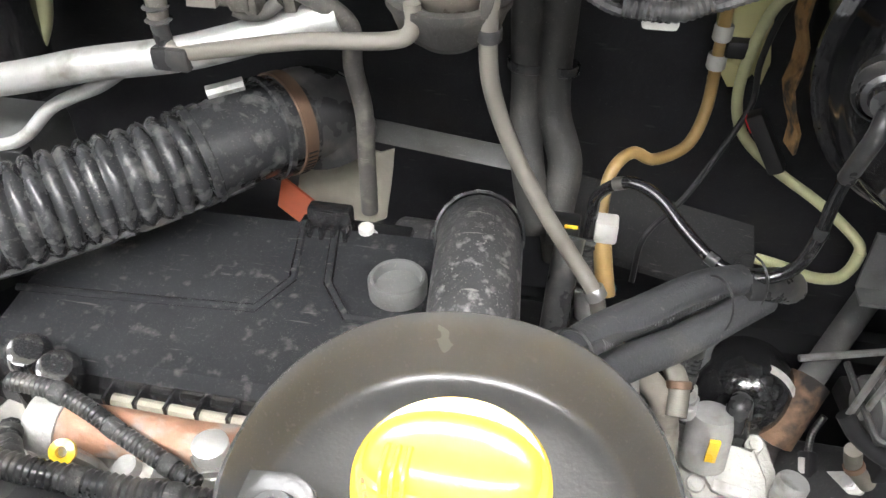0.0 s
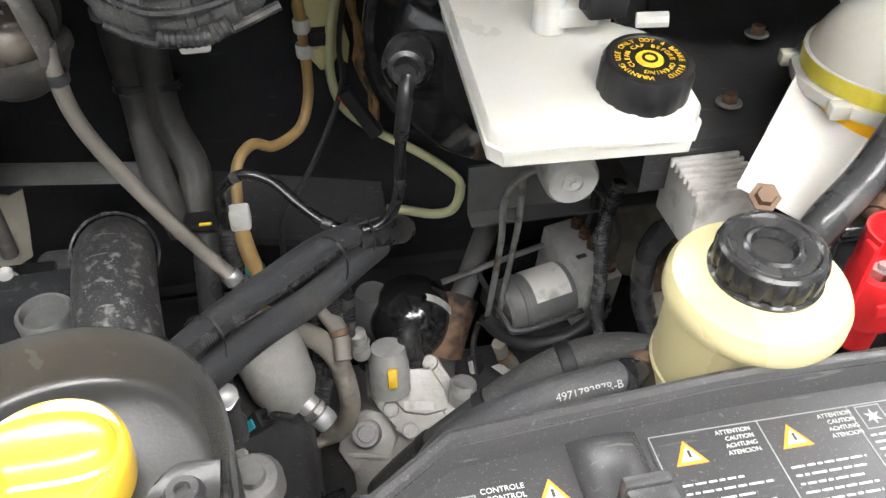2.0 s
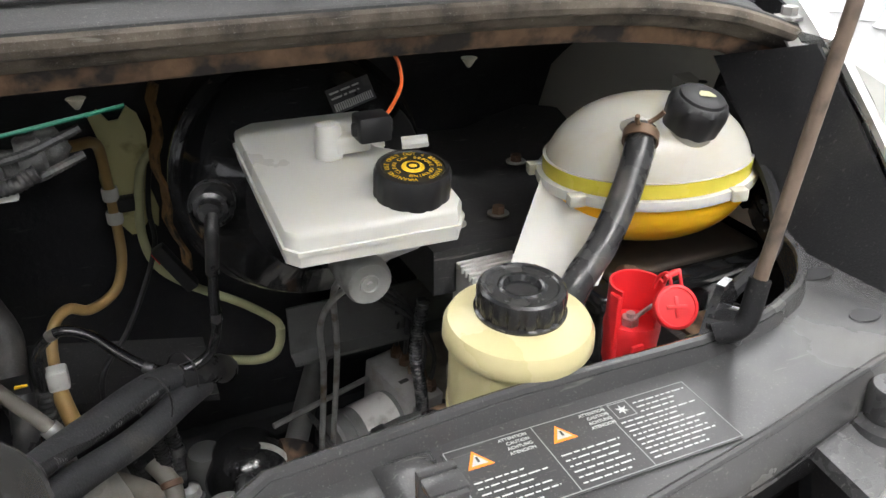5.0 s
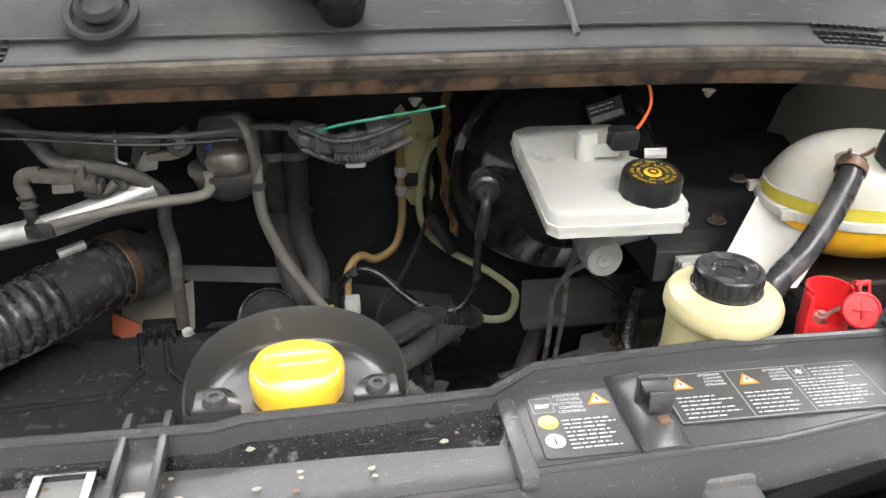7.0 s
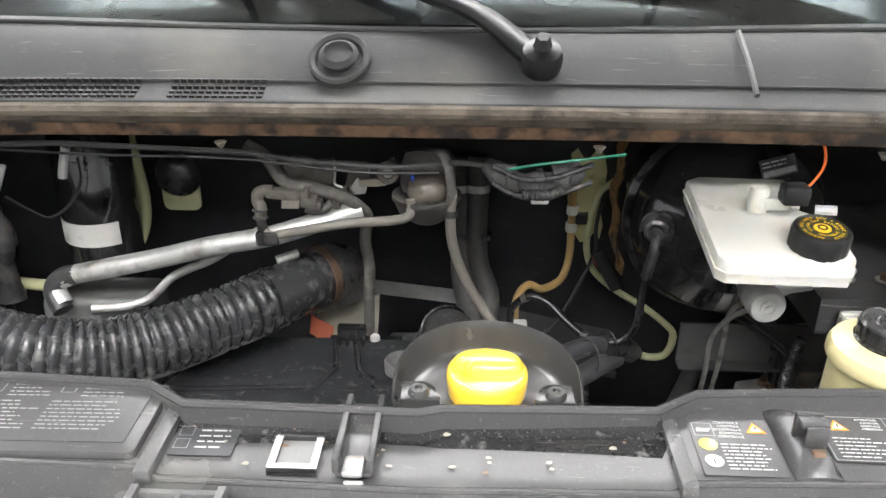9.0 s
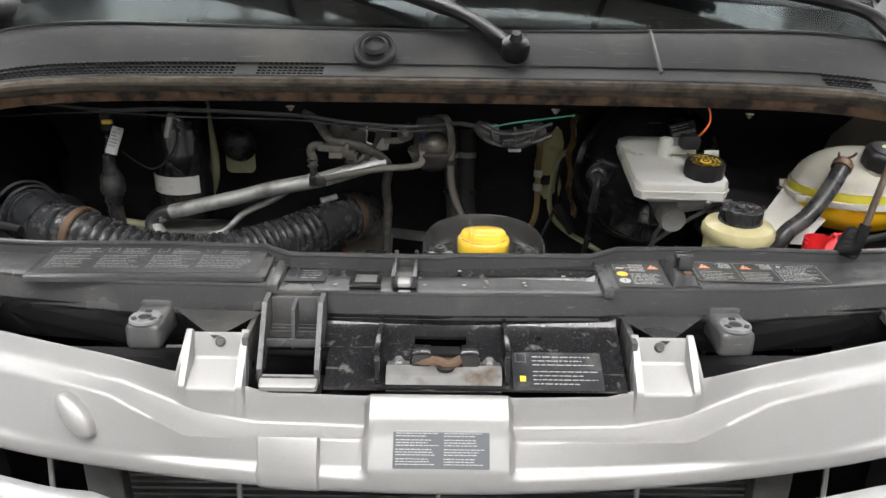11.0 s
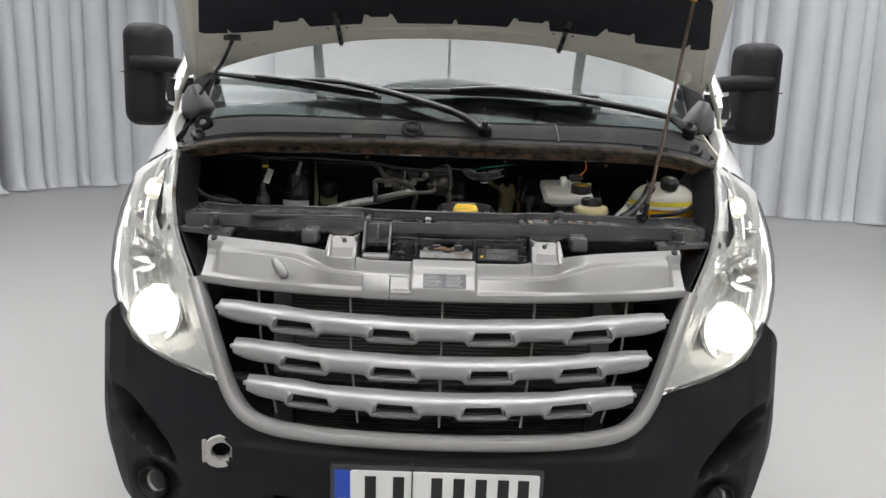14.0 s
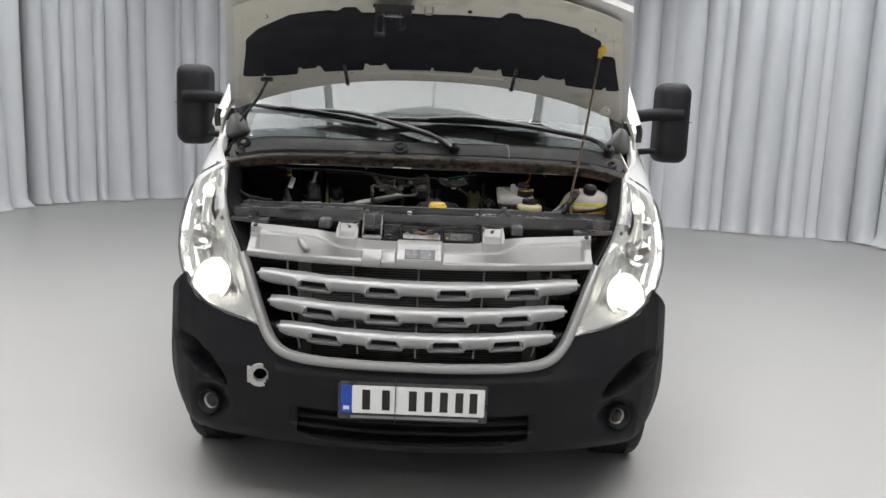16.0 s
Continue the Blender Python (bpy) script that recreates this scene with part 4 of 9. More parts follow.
    part("parting_line", box(mx * s - 0.0800, mx * s + 0.0800, 1.352, 1.42, mz + 0.205, mz + 0.209), WINGTRIM, mir)
    part("mirror_glass", prism(roundrect(-0.068, 0.068, 0.014, 0.372, 0.04, 5), 0.0, 0.003, Matrix(((s, 0, 0, s * mx), (0, 0, 1, 1.4955), (0, 1, 0, mz), (0, 0, 0, 1)))), CHROME, mir)
    part("arm", tube([(s * (mx + 0.03), 1.345, mz + 0.242), (s * (mx - 0.06), 1.343, mz + 0.242), (s * (mx - 0.13), 1.365, mz + 0.236), (s * 0.985, 1.41, mz + 0.215), (s * 0.93, 1.45, mz + 0.19)], 0.034, seg=12, flat=0.9), BUMPER, mir)
    part("lower_arm", tube([(s * (mx - 0.05), 1.400, mz + 0.060), (s * (mx - 0.10), 1.405, mz + 0.056), (s * 1.0, 1.43, mz + 0.04), (s * 0.94, 1.46, mz + 0.02)], 0.016, seg=10), BUMPER, mir)
# roof and box ends
part("roof", sheet(9, 9, lambda i, j: (-0.95 + 1.9 * i / 8, (1.95, 2.15, 2.4, 2.7, 3.2, 4.0, 4.8, 5.4, 5.8)[j], (2.12, 2.26, 2.38, 2.43, 2.46, 2.47, 2.47, 2.47, 2.46)[j] - 0.07 * ((i - 4) / 4) ** 4), (0, 0, -0.03)), WHITE_PAINT, van, "white painted roof")
part("rear_doors", box(-1.0, 1.0, 5.75, 5.8, 0.35, 2.42, 0.01), WHITE_PAINT, van)
part("underbody", box(-0.84, 0.84, 1.25, 5.75, 0.32, 0.42), DARK, van)
# Unseen tray, added to stop light reaching the floor under the nose.
part("engine_undertray", box(-0.68, 0.68, 0.34, 1.24, 0.285, 0.300, 0.006), DARK, van, "unseen dark engine undertray added to keep light off the floor")

# windscreen and what shows through it
GL = 17


def glass_point(i, j, lift=0.0):
    a = -1 + 2 * i / (GL - 1)
    v = j / 10
    half = 0.86 - 0.06 * v
    y = 0.825 + 0.16 * a * a + 0.72 * v
    z = 1.425 - 0.035 * a * a + 0.78 * v + 0.06 * v * (1 - v) + lift
    return (a * half, y, z)


ws = part("windscreen", sheet(GL, 11, glass_point, (0, 0.003, -0.004)), GLASS, van, "curved glass windscreen reflecting bright light panels")
ws.visible_shadow = False
# Black frit, widened to stand in for the dark reflection low on the glass.
part("frit_band", sheet(GL, 3, lambda i, j: (glass_point(i, 0)[0], glass_point(i, 0)[1] + 0.012 + 0.070 * j, glass_point(i, 0)[2] - 0.006 + 0.062 * j), (0, 0.002, -0.003)), GLOSS_BLACK, van)
part("dashboard", sheet(13, 6, lambda i, j: (-0.84 + 1.68 * i / 12, 0.90 + 0.14 * ((i - 6) / 6) ** 2 + 0.14 * j, 1.43 + (0.02, 0.05, 0.07, 0.08, 0.06, -0.10)[j] + 0.03 * math.exp(-((i - 9) / 2) ** 2)), (0, 0, -0.04)), INTERIOR, van, "dark dashboard")
for x in (-0.45, 0.1, 0.45):
    seat_ = part("seat_back", box(x - 0.22, x + 0.22, 2.05, 2.17, 0.9, 1.40, 0.05, 3), INTERIOR, van)
part("bulkhead", box(-0.93, 0.93, 2.55, 2.58, 0.5, 2.38), PLASTER, van)
part("cab_floor", box(-0.95, 0.95, 1.1, 2.55, 0.62, 0.66), INTERIOR, van)

# hood, propped open
HOOD_SLOPE = math.tan(radians(22))


def hood_height(a, y, v):
    return 1.690 + (0.86 - y) * HOOD_SLOPE - 0.076 * a * a * (1 - 0.4 * v) - 0.012 * abs(a) ** 4 + 0.022 * math.sin(math.pi * v) * (1 - a * a)


def hood_point(i, j, n=24, m_=14, inset=0.0):
    a = -1 + 2 * i / n
    half = 0.912 - inset
    v = j / m_
    rear = 0.86 + 0.155 * abs(a) ** 2.4 - inset
    front = 0.06 + 0.10 * abs(a) ** 2.2 + inset
    y = rear + (front - rear) * v
    return (a * (half - 0.195 * v), y, hood_height(a, y, v))


def hood_z(x, y):
    """Height of the hood's sheet over a place in plan."""
    v = max(0.0, min(1.0, (0.9 - y) / 0.8))
    return hood_height(x / (0.912 - 0.195 * v), y, v)


hood = part("hood", sheet(25, 15, hood_point, (0, 0.004, 0.022)), WHITE_PAINT, van, "open hood with cream-white inner panel", angle=60)
part("inner_panel", sheet(25, 15, lambda i, j: tuple(Vector(hood_point(i, j, inset=0.03)) - Vector((0, 0.006, 0.020))), (0, 0.001, 0.003)), HOOD_PAINT, hood, "cream-white inner panel")


# the mat's edges: lifted tabs along the rear, low bumps along the front, a notch at the prop rod's socket
MAT_TABS = ((-0.5, 0.058), (-0.224, 0.056), (0.243, 0.066), (0.518, 0.060))
MAT_FRONT = [(-0.71, 0.46), (-0.700, 0.415), (-0.64, 0.352), (-0.53, 0.300), (-0.512, 0.288), (-0.37, 0.281), (-0.332, 0.290), (-0.308, 0.267), (-0.264, 0.269), (-0.247, 0.311), (0.0, 0.322), (0.262, 0.308), (0.289, 0.264), (0.325, 0.259), (0.349, 0.285), (0.41, 0.274), (0.51, 0.288), (0.548, 0.290), (0.565, 0.309), (0.638, 0.336), (0.650, 0.352), (0.655, 0.448), (0.708, 0.430), (0.724, 0.442), (0.735, 0.48)]


def mat_rear(x):
    y = 0.737 - 0.045 * max(0.0, (abs(x) - 0.55) / 0.23) ** 2
    for c, w in MAT_TABS:
        d = abs(x - c)
        y -= 0.037 * max(0.0, min(1.0, (w - d) / 0.010)) + (0.014 if w - 0.026 < d < w - 0.010 else 0.0)
    return y - (0.026 if min(abs(x + 0.69), abs(x - 0.012), abs(x - 0.735)) < 0.0045 else 0.0)


def mat_point(i, j):
    x0 = -0.775 + 1.568 * i / 260
    v = (0, 0.012, 0.05, 0.15, 0.3, 0.5, 0.7, 0.85, 0.95, 0.988, 1.0)[j]
    lo, hi = mat_rear(x0), lerp_table(MAT_FRONT, x0 * 0.92)
    near = max(0.0, 1 - min(i, 260 - i) / 3) ** 2 * 0.014
    y = lo - near + (hi - lo + 2 * near) * v
    x = x0 * (1 - 0.08 * v)
    return (x, y, hood_z(x, y) - 0.034 + 0.008 * (v == 0 or v == 1))


part("insulation_mat", sheet(261, 11, mat_point, (0, 0.003, 0.006)), MATFELT, hood, "navy-black felt insulation mat with notched edges")
part("rear_fold", tube([(x, 0.815 + 0.14 * (abs(x) / 0.85) ** 2.4 - 0.05, hood_z(x, 0.77) - 0.026) for x in [k * 0.085 for k in range(-9, 10)]], 0.006, seg=6), HOOD_PAINT, hood)
for x in (-0.36, 0.355):
    part("rubber_stop", tube([(x, 0.862, hood_z(x, 0.86) - 0.010), (x + 0.002, 0.845, hood_z(x, 0.845) - 0.030), (x + 0.004, 0.76, hood_z(x, 0.76) - 0.030), (x + 0.006, 0.655, hood_z(x, 0.655) - 0.038)], 0.008, seg=8), RUBBER, hood)
    for d in (-0.03, 0.03):
        part("panel_hole", lathe([(0, 0), (0.004, 0), (0.004, 0.002), (0, 0.002)], 12, Matrix.Translation((x + d, 0.76, hood_z(x + d, 0.76) - 0.0255)) @ pose(0, 0, 0, 158)), PLAIN_BLACK, hood)
part("hose_clip", box(-0.715, -0.665, 0.735, 0.765, hood_z(-0.69, 0.75) - 0.040, hood_z(-0.69, 0.75) - 0.022, 0.003), RUBBER, hood)
part("washer_hose", tube([(-0.69, 0.755, hood_z(-0.69, 0.755) - 0.034), (-0.74, 0.80, 1.58), (-0.81, 0.86, 1.51), (-0.84, 0.90, 1.48)], 0.006, seg=8), RUBBER, hood)
for x, y, r in ((-0.605, 0.275, 0.019), (0.627, 0.270, 0.019), (0.15, 0.282, 0.007)):
    part("panel_hole", lathe([(0, 0.0), (r * 0.8, 0.0), (r, 0.002), (r * 1.12, 0.003), (r * 1.12, 0.0), (r, -0.003)], 20, Matrix.Translation((x, y, hood_z(x, y) - 0.0235)) @ pose(0, 0, 0, 158)), PLAIN_BLACK, hood)
# striker and hook of the latch
latch = part("latch", box(-0.185, -0.060, 0.185, 0.262, 1.885, 1.912, 0.004), PLAIN_BLACK, hood, "black latch assembly with its hook")
part("latch_plate", box(-0.196, -0.050, 0.200, 0.250, 1.905, 1.916, 0.003), DARK, latch)
part("catch_frame", prism([(-0.020, -0.055), (0.020, -0.055), (0.020, 0.045), (0.011, 0.045), (0.011, -0.043), (-0.011, -0.043), (-0.011, 0.045), (-0.020, 0.045)], -0.006, 0.006, pose(-0.172, 0.236, 1.862, 80), bevel=0.002), PLAIN_BLACK, latch)
part("hook", tube([(-0.105, 0.235, 1.89), (-0.105, 0.240, 1.855), (-0.100, 0.232, 1.838), (-0.088, 0.232, 1.840), (-0.085, 0.235, 1.856)], 0.006, seg=8), PLAIN_BLACK, latch)
part("spring", tube([(-0.155 + 0.012 * math.cos(k * 0.9) + 0.0022 * k, 0.205, 1.884 + 0.010 * math.sin(k * 0.9)) for k in range(28)], 0.0022, n=2, seg=6), STEEL, latch)
part("catch_plate", prism(roundrect(-0.045, 0.045, -0.020, 0.020, 0.008, 4), -0.006, 0.003, pose(0.016, 0.255, hood_z(0.016, 0.255) - 0.026, 158), bevel=0.002), HOOD_PAINT, hood)
part("safety_striker", tube([(-0.012, 0.250, hood_z(0, 0.25) - 0.026), (-0.012, 0.252, hood_z(0, 0.25) - 0.052), (0.014, 0.252, hood_z(0, 0.25) - 0.052), (0.014, 0.250, hood_z(0, 0.25) - 0.026)], 0.004, seg=8), STEEL, hood)
for s in (-1, 1):
    part("side_fold", tube([(s * (0.852 - 0.185 * v), 0.90 - 0.66 * v, hood_z(0.852 - 0.185 * v, 0.90 - 0.66 * v) - 0.027) for v in (0, 0.15, 0.3, 0.5, 0.7, 0.85, 1.0)], 0.006, seg=6), HOOD_PAINT, hood)
    pad = part("hinge_pad", lathe([(0.034, -0.004), (0.030, 0.006), (0.020, 0.010), (0, 0.010)], 20, Matrix.Translation((s * 0.785, 0.885, hood_z(0.785, 0.885) - 0.026)) @ pose(0, 0, 0, 150, s * -8) @ Matrix.Diagonal((1, 1.5, 1, 1))), HOOD_PAINT, hood)
    for dy in (-0.022, 0.022):
        part("bolt", lathe([(0.007, 0), (0.007, 0.006), (0.004, 0.009), (0, 0.009)], 6, Matrix.Translation((s * 0.788, 0.885 + dy, hood_z(0.785, 0.885 + dy) - 0.036)) @ pose(0, 0, 0, 150, s * -8)), HOOD_PAINT, pad)
    hinge = part("hinge", tube([(s * 0.872, 0.945, 1.625), (s * 0.890, 0.95, 1.575), (s * 0.905, 0.955, 1.535), (s * 0.930, 0.955, 1.475), (s * 0.938, 0.93, 1.400), (s * 0.935, 0.88, 1.350)], 0.013, seg=8, flat=0.45), HOOD_PAINT, hood, "cream painted hinge arm")
    part("hinge_bracket", box(s * 0.905 - 0.020, s * 0.905 + 0.020, 0.962, 0.985, 1.478, 1.535, 0.004), PLAIN_BLACK, hinge)
    part("hinge_stop", tube([(s * 0.948, 0.945, 1.530), (s * 0.956, 0.945, 1.495), (s * 0.952, 0.94, 1.452)], 0.014, seg=8), PLAIN_BLACK, hinge)
socket_ = prism([(0.016 * math.cos(k * math.pi / 10), 0.034 * math.sin(k * math.pi / 10)) for k in range(20)], -0.004, 0.007, Matrix.Translation((0.661, 0.395, hood_z(0.661, 0.395) - 0.030)) @ pose(0, 0, 0, 158), bevel=0.002)
part("rod_socket", socket_, YELLOW, hood, "yellow plastic prop rod socket")
rod = thing("hood_prop_rod", "thin rusty hood prop rod with a yellow grip", "prop rod")
part("rod", tube([(0.552, 0.412, 1.178), (0.566, 0.404, 1.186), (0.575, 0.406, 1.22), (0.618, 0.404, 1.50), (0.655, 0.400, 1.785), (0.658, 0.399, 1.806)], 0.0048, seg=10), RODMAT, rod)
part("elbow_sleeve", tube([(0.550, 0.413, 1.177), (0.566, 0.404, 1.186), (0.575, 0.406, 1.218)], 0.0074, seg=12), WINGTRIM, rod, "black rubber sleeve")
part("grip", tube([(0.6535, 0.400, 1.775), (0.656, 0.400, 1.792), (0.658, 0.399, 1.808)], 0.0095, seg=10), YELLOW, rod, "yellow plastic grip")

# cowl
def cowl_front(x):
    a = abs(x / 0.85)
    return 0.682 - 0.030 * a ** 6, 1.357 - 0.006 * a ** 2 - 0.046 * a ** 8


def cowl_point(i, j):
    x = -0.86 + 1.72 * i / 60
    y0, z0 = cowl_front(x)
    bend = (x / 0.86) ** 2
    prof = [(0.0, -0.012), (0.0, 0.0), (0.012, 0.004), (0.030, 0.009), (0.045, 0.018), (0.070, 0.036), (0.095, 0.052), (0.122, 0.066), (0.160, 0.066)]
    dy, dz = prof[j]
    lift = (0.020 * bend - 0.007) * max(0, j - 6) / 2 * (2 if j == 7 else 1)
    return (x, y0 + dy * (1 + 0.55 * bend), z0 + dz * (1.0 - 0.05 * bend) + lift)


cowl = part("cowl", sheet(61, 9, cowl_point, (0, 0.004, -0.004)), COWL, van, "weathered grey plastic scuttle panel below the windscreen")
part("cowl_seal", tube([(x, cowl_front(x)[0] - 0.006, cowl_front(x)[1] - 0.006) for x in [k * 0.085 for k in range(-10, 11)]], 0.008, seg=8), LIPDUST, cowl, "dusty rubber seal")
part("seal_channel", sheet(41, 3, lambda i, j: ((i - 20) * 0.0425, cowl_front((i - 20) * 0.0425)[0] + (0.0, 0.002, 0.010)[j], cowl_front((i - 20) * 0.0425)[1] - 0.012 - (0, 0.008, 0.014)[j]), (0, 0.003, 0)), LIPDUST, cowl)
part("scuttle_lip", sheet(41, 4, lambda i, j: ((i - 20) * 0.0425, cowl_front((i - 20) * 0.0425)[0] + (0.012, 0.016, 0.02, 0.06)[j], cowl_front((i - 20) * 0.0425)[1] - (0.020, 0.030, 0.042, 0.044)[j]), (0, 0.003, -0.002)), RUST, van, "rust-stained steel scuttle lip")
for x in (-0.255, 0.187, 0.51):
    part("trim_clip", lathe([(0, -0.009), (0.002, -0.008), (0.006, -0.002), (0.0075, 0)], 14, pose(x, cowl_front(x)[0] + 0.03, cowl_front(x)[1] - 0.053)), BEIGE, van, "pale plastic clip")
part("front_bead", tube([(x, cowl_front(x)[0] - 0.001, cowl_front(x)[1] + 0.001) for x in [k * 0.085 for k in range(-10, 11)]], 0.0042, seg=8), COWL, cowl)
part("step_line", tube([(x, cowl_front(x)[0] + 0.040 * (1 + 0.55 * (x / 0.86) ** 2), cowl_front(x)[1] + 0.0155) for x in [k * 0.085 for k in range(-10, 11)]], 0.0022, seg=6), COWL, cowl)
part("upper_edge", tube([Vector(cowl_point(k, 7)) + Vector((0, 0, 0.001)) for k in range(0, 61, 3)], 0.0030, seg=6), COWL, cowl)
# vent mesh at the passenger end and small one at the driver end
for x0, x1, n in ((-0.80, -0.34, 52), (-0.305, -0.195, 13), (0.62, 0.70, 9)):
    for k in range(n):
        x = x0 + (x1 - x0) * (k + 0.5) / n
        bar = bmesh.new()
        for a in range(4):
            q = Vector(cowl_point(0, 4))
            fy, fz = cowl_front(x)
            yy = fy + 0.014 + 0.0095 * a
            zz = fz + lerp_table([(0.012, 0.004), (0.030, 0.009), (0.045, 0.018)], yy - fy)
            box(x - 0.0031, x + 0.0031, yy - 0.0033, yy + 0.0033, zz - 0.003, zz + 0.0012, bm=bar)
        part("vent_hole", bar, PLAIN_BLACK, cowl)
part("blank_cap", lathe([(0.020, 0), (0.023, 0.006), (0.017, 0.010), (0.016, 0.006), (0, 0.006)], 24, pose(-0.115, 0.742, 1.396, 33)), COWL, cowl)
part("cap_collar", lathe([(0.035, -0.006), (0.036, 0.003), (0.033, 0.005), (0.028, 0.003), (0.026, -0.004)], 28, pose(-0.115, 0.744, 1.394, 33) @ Matrix.Diagonal((1, 1.15, 1, 1))), COWL, cowl)
part("joint_strip", tube([(0.352, 0.700, 1.368), (0.352, 0.740, 1.392), (0.351, 0.795, 1.421)], 0.0035, seg=6), GREYPANEL, cowl)


def wiper(pivot, mid, elbow, tip, b0, b1):
    w = thing("wiper", "black wiper arm with its blade lying on the windscreen", "")
    w.parent = van
    part("arm", tube([pivot, mid, elbow, tip], 0.027, seg=12, radii=lambda t: 1.0 - 0.15 * (t < 0.3) - 0.55 * t, flat=0.55), WIPER, w)
    part("hub", lathe([(0.0, 0.020), (0.014, 0.020), (0.022, 0.016), (0.0245, 0.006), (0.022, -0.016), (0.018, -0.03)], 24, pose(*pivot, 30)), WIPER, w)
    part("nut", lathe([(0, 0.012), (0.008, 0.012), (0.0095, 0.004), (0.011, 0.0), (0.011, -0.002)], 6, Matrix.Translation(Vector(pivot) + Vector((0, -0.010, 0.020))) @ pose(0, 0, 0, 30)), DARK, w)
    part("blade", tube([b0, Vector(b0).lerp(Vector(b1), 0.5) + Vector((0, 0, 0.006)), b1], 0.017, seg=8, flat=0.7, radii=lambda t: 0.6 + 0.4 * math.sin(math.pi * t)), PLAIN_BLACK, w)
    part("blade_spoiler", tube([Vector(b0).lerp(Vector(b1), 0.30) + Vector((0, -0.012, 0.014)), Vector(b0).lerp(Vector(b1), 0.6) + Vector((0, -0.014, 0.018)), Vector(b0).lerp(Vector(b1), 0.97) + Vector((0, -0.010, 0.012))], 0.010, seg=8, flat=0.5), WIPER, w)


wiper((0.117, 0.742, 1.395), (0.0, 0.815, 1.455), (-0.335, 0.925, 1.532), (-0.580, 0.985, 1.538), (-0.870, 1.105, 1.556), (-0.230, 0.870, 1.488))
wiper((0.798, 0.82, 1.412), (0.705, 0.905, 1.465), (0.235, 0.895, 1.528), (0.02, 0.885, 1.524), (-0.225, 0.895, 1.513), (0.535, 0.945, 1.503))
for s in (-1, 1):
    cover_ = bmesh.new()
    rings = []
    for y, k in ((0.985, 1.0), (0.930, 0.97), (0.905, 0.80), (0.893, 0.45)):
        rings.append([cover_.verts.new((s * (0.868 + (x - 0.868) * k), y, 1.435 + (z - 1.435) * k)) for x, z in ((0.872, 1.514), (0.850, 1.490), (0.818, 1.446), (0.814, 1.432), (0.830, 1.412), (0.872, 1.388), (0.908, 1.398), (0.918, 1.425), (0.912, 1.470), (0.890, 1.508))])
    for a_, c_ in zip(rings, rings[1:]):
        for k in range(len(a_)):
            cover_.faces.new((a_[k], a_[(k + 1) % len(a_)], c_[(k + 1) % len(c_)], c_[k]))
    cover_.faces.new(rings[-1])
    part("corner_cover", cover_, GREYPANEL, van, "grey plastic corner cover beside the windscreen", angle=60)
wcap = part("washer_cap", lathe([(0.029, -0.02), (0.030, 0.004), (0.026, 0.010), (0.018, 0.011), (0.017, 0.007), (0, 0.008)], 24, pose(-0.800, 0.795, 1.385, 58)), WINGTRIM, van, "round black cap on the scuttle end")
part("cap_centre", lathe([(0, 0.012), (0.010, 0.011), (0.012, 0.006)], 18, pose(-0.800, 0.795, 1.386, 58)), GREYPANEL, wcap)

# engine bay shell
part("firewall", sheet(13, 7, lambda i, j: (-0.86 + 1.72 * i / 12, (1.15, 1.13, 1.10, 1.08, 1.06, 0.95, 0.76)[j], (0.35, 0.6, 0.8, 1.0, 1.18, 1.29, 1.302)[j]), (0, 0.03, 0.0)), FELT, van, "black felt-covered firewall")
for s in (-1, 1):
    part("inner_wing", sheet(9, 5, lambda i, j, s=s: (s * (0.845, 0.83, 0.81, 0.79, 0.78)[j], max(0.34 + 0.10 * i, (0.60, 0.56, 0.50, 0.40, 0.34)[j] + 0.001 * i), (1.115, 1.0, 0.85, 0.6, 0.35)[j]), (s * 0.02, 0, 0)), MATT_BLACK, van, "dark painted inner wing")
    part("side_trim", sheet(10, 6, lambda i, j, s=s: (s * ((0.842, 0.838, 0.830, 0.822, 0.815, 0.808)[j] - 0.003 * (i == 0)), 0.44 + 0.030 * i + 0.006 * j, lerp_table([(0.44, 1.135), (0.58, 1.288), (0.72, 1.345)], 0.44 + 0.030 * i) - (0.0, 0.02, 0.05, 0.09, 0.13, 0.18)[j]), (s * 0.004, 0, 0)), WINGTRIM, van, "black plastic side trim beside the hood opening")
    part("lamp_shroud", sheet(9, 4, lambda i, j, s=s: (s * (lerp_table([(0.76, 0.575), (0.995, 0.668), (1.1, 0.742), (1.18, 0.784), (1.31, 0.82)], 0.90 + 0.051 * i) - 0.004 - 0.010 * j), nose(lerp_table([(0.76, 0.575), (0.995, 0.668), (1.1, 0.742), (1.18, 0.784), (1.31, 0.82)], 0.90 + 0.051 * i), 0.90 + 0.051 * i) + 0.012 + 0.032 * j, 0.90 + 0.051 * i - 0.01 * j), (-s * 0.004, 0, 0)), WINGTRIM, van)
part("bay_floor", box(-0.86, 0.86, 0.34, 1.15, 0.30, 0.33), DARK, van)
# cross panel below the latch, near black to paint in the gap's shade
part("front_crossmember", box(-0.62, 0.62, 0.30, 0.33, 0.95, 1.06, 0.006), MATT_BLACK, van)

# slam panel: black trim across the nose
def slam_z(x):
    return 1.158 + 0.004 - 0.012 * (x / 0.85) ** 2


def slam_front(x):
    a = abs(x)
    return lerp_table([(0, 0.294), (0.21, 0.300), (0.215, 0.306), (0.4, 0.314), (0.54, 0.338), (0.61, 0.354), (0.67, 0.366), (0.73, 0.373), (0.742, 0.395), (0.78, 0.480), (0.84, 0.588)], a)


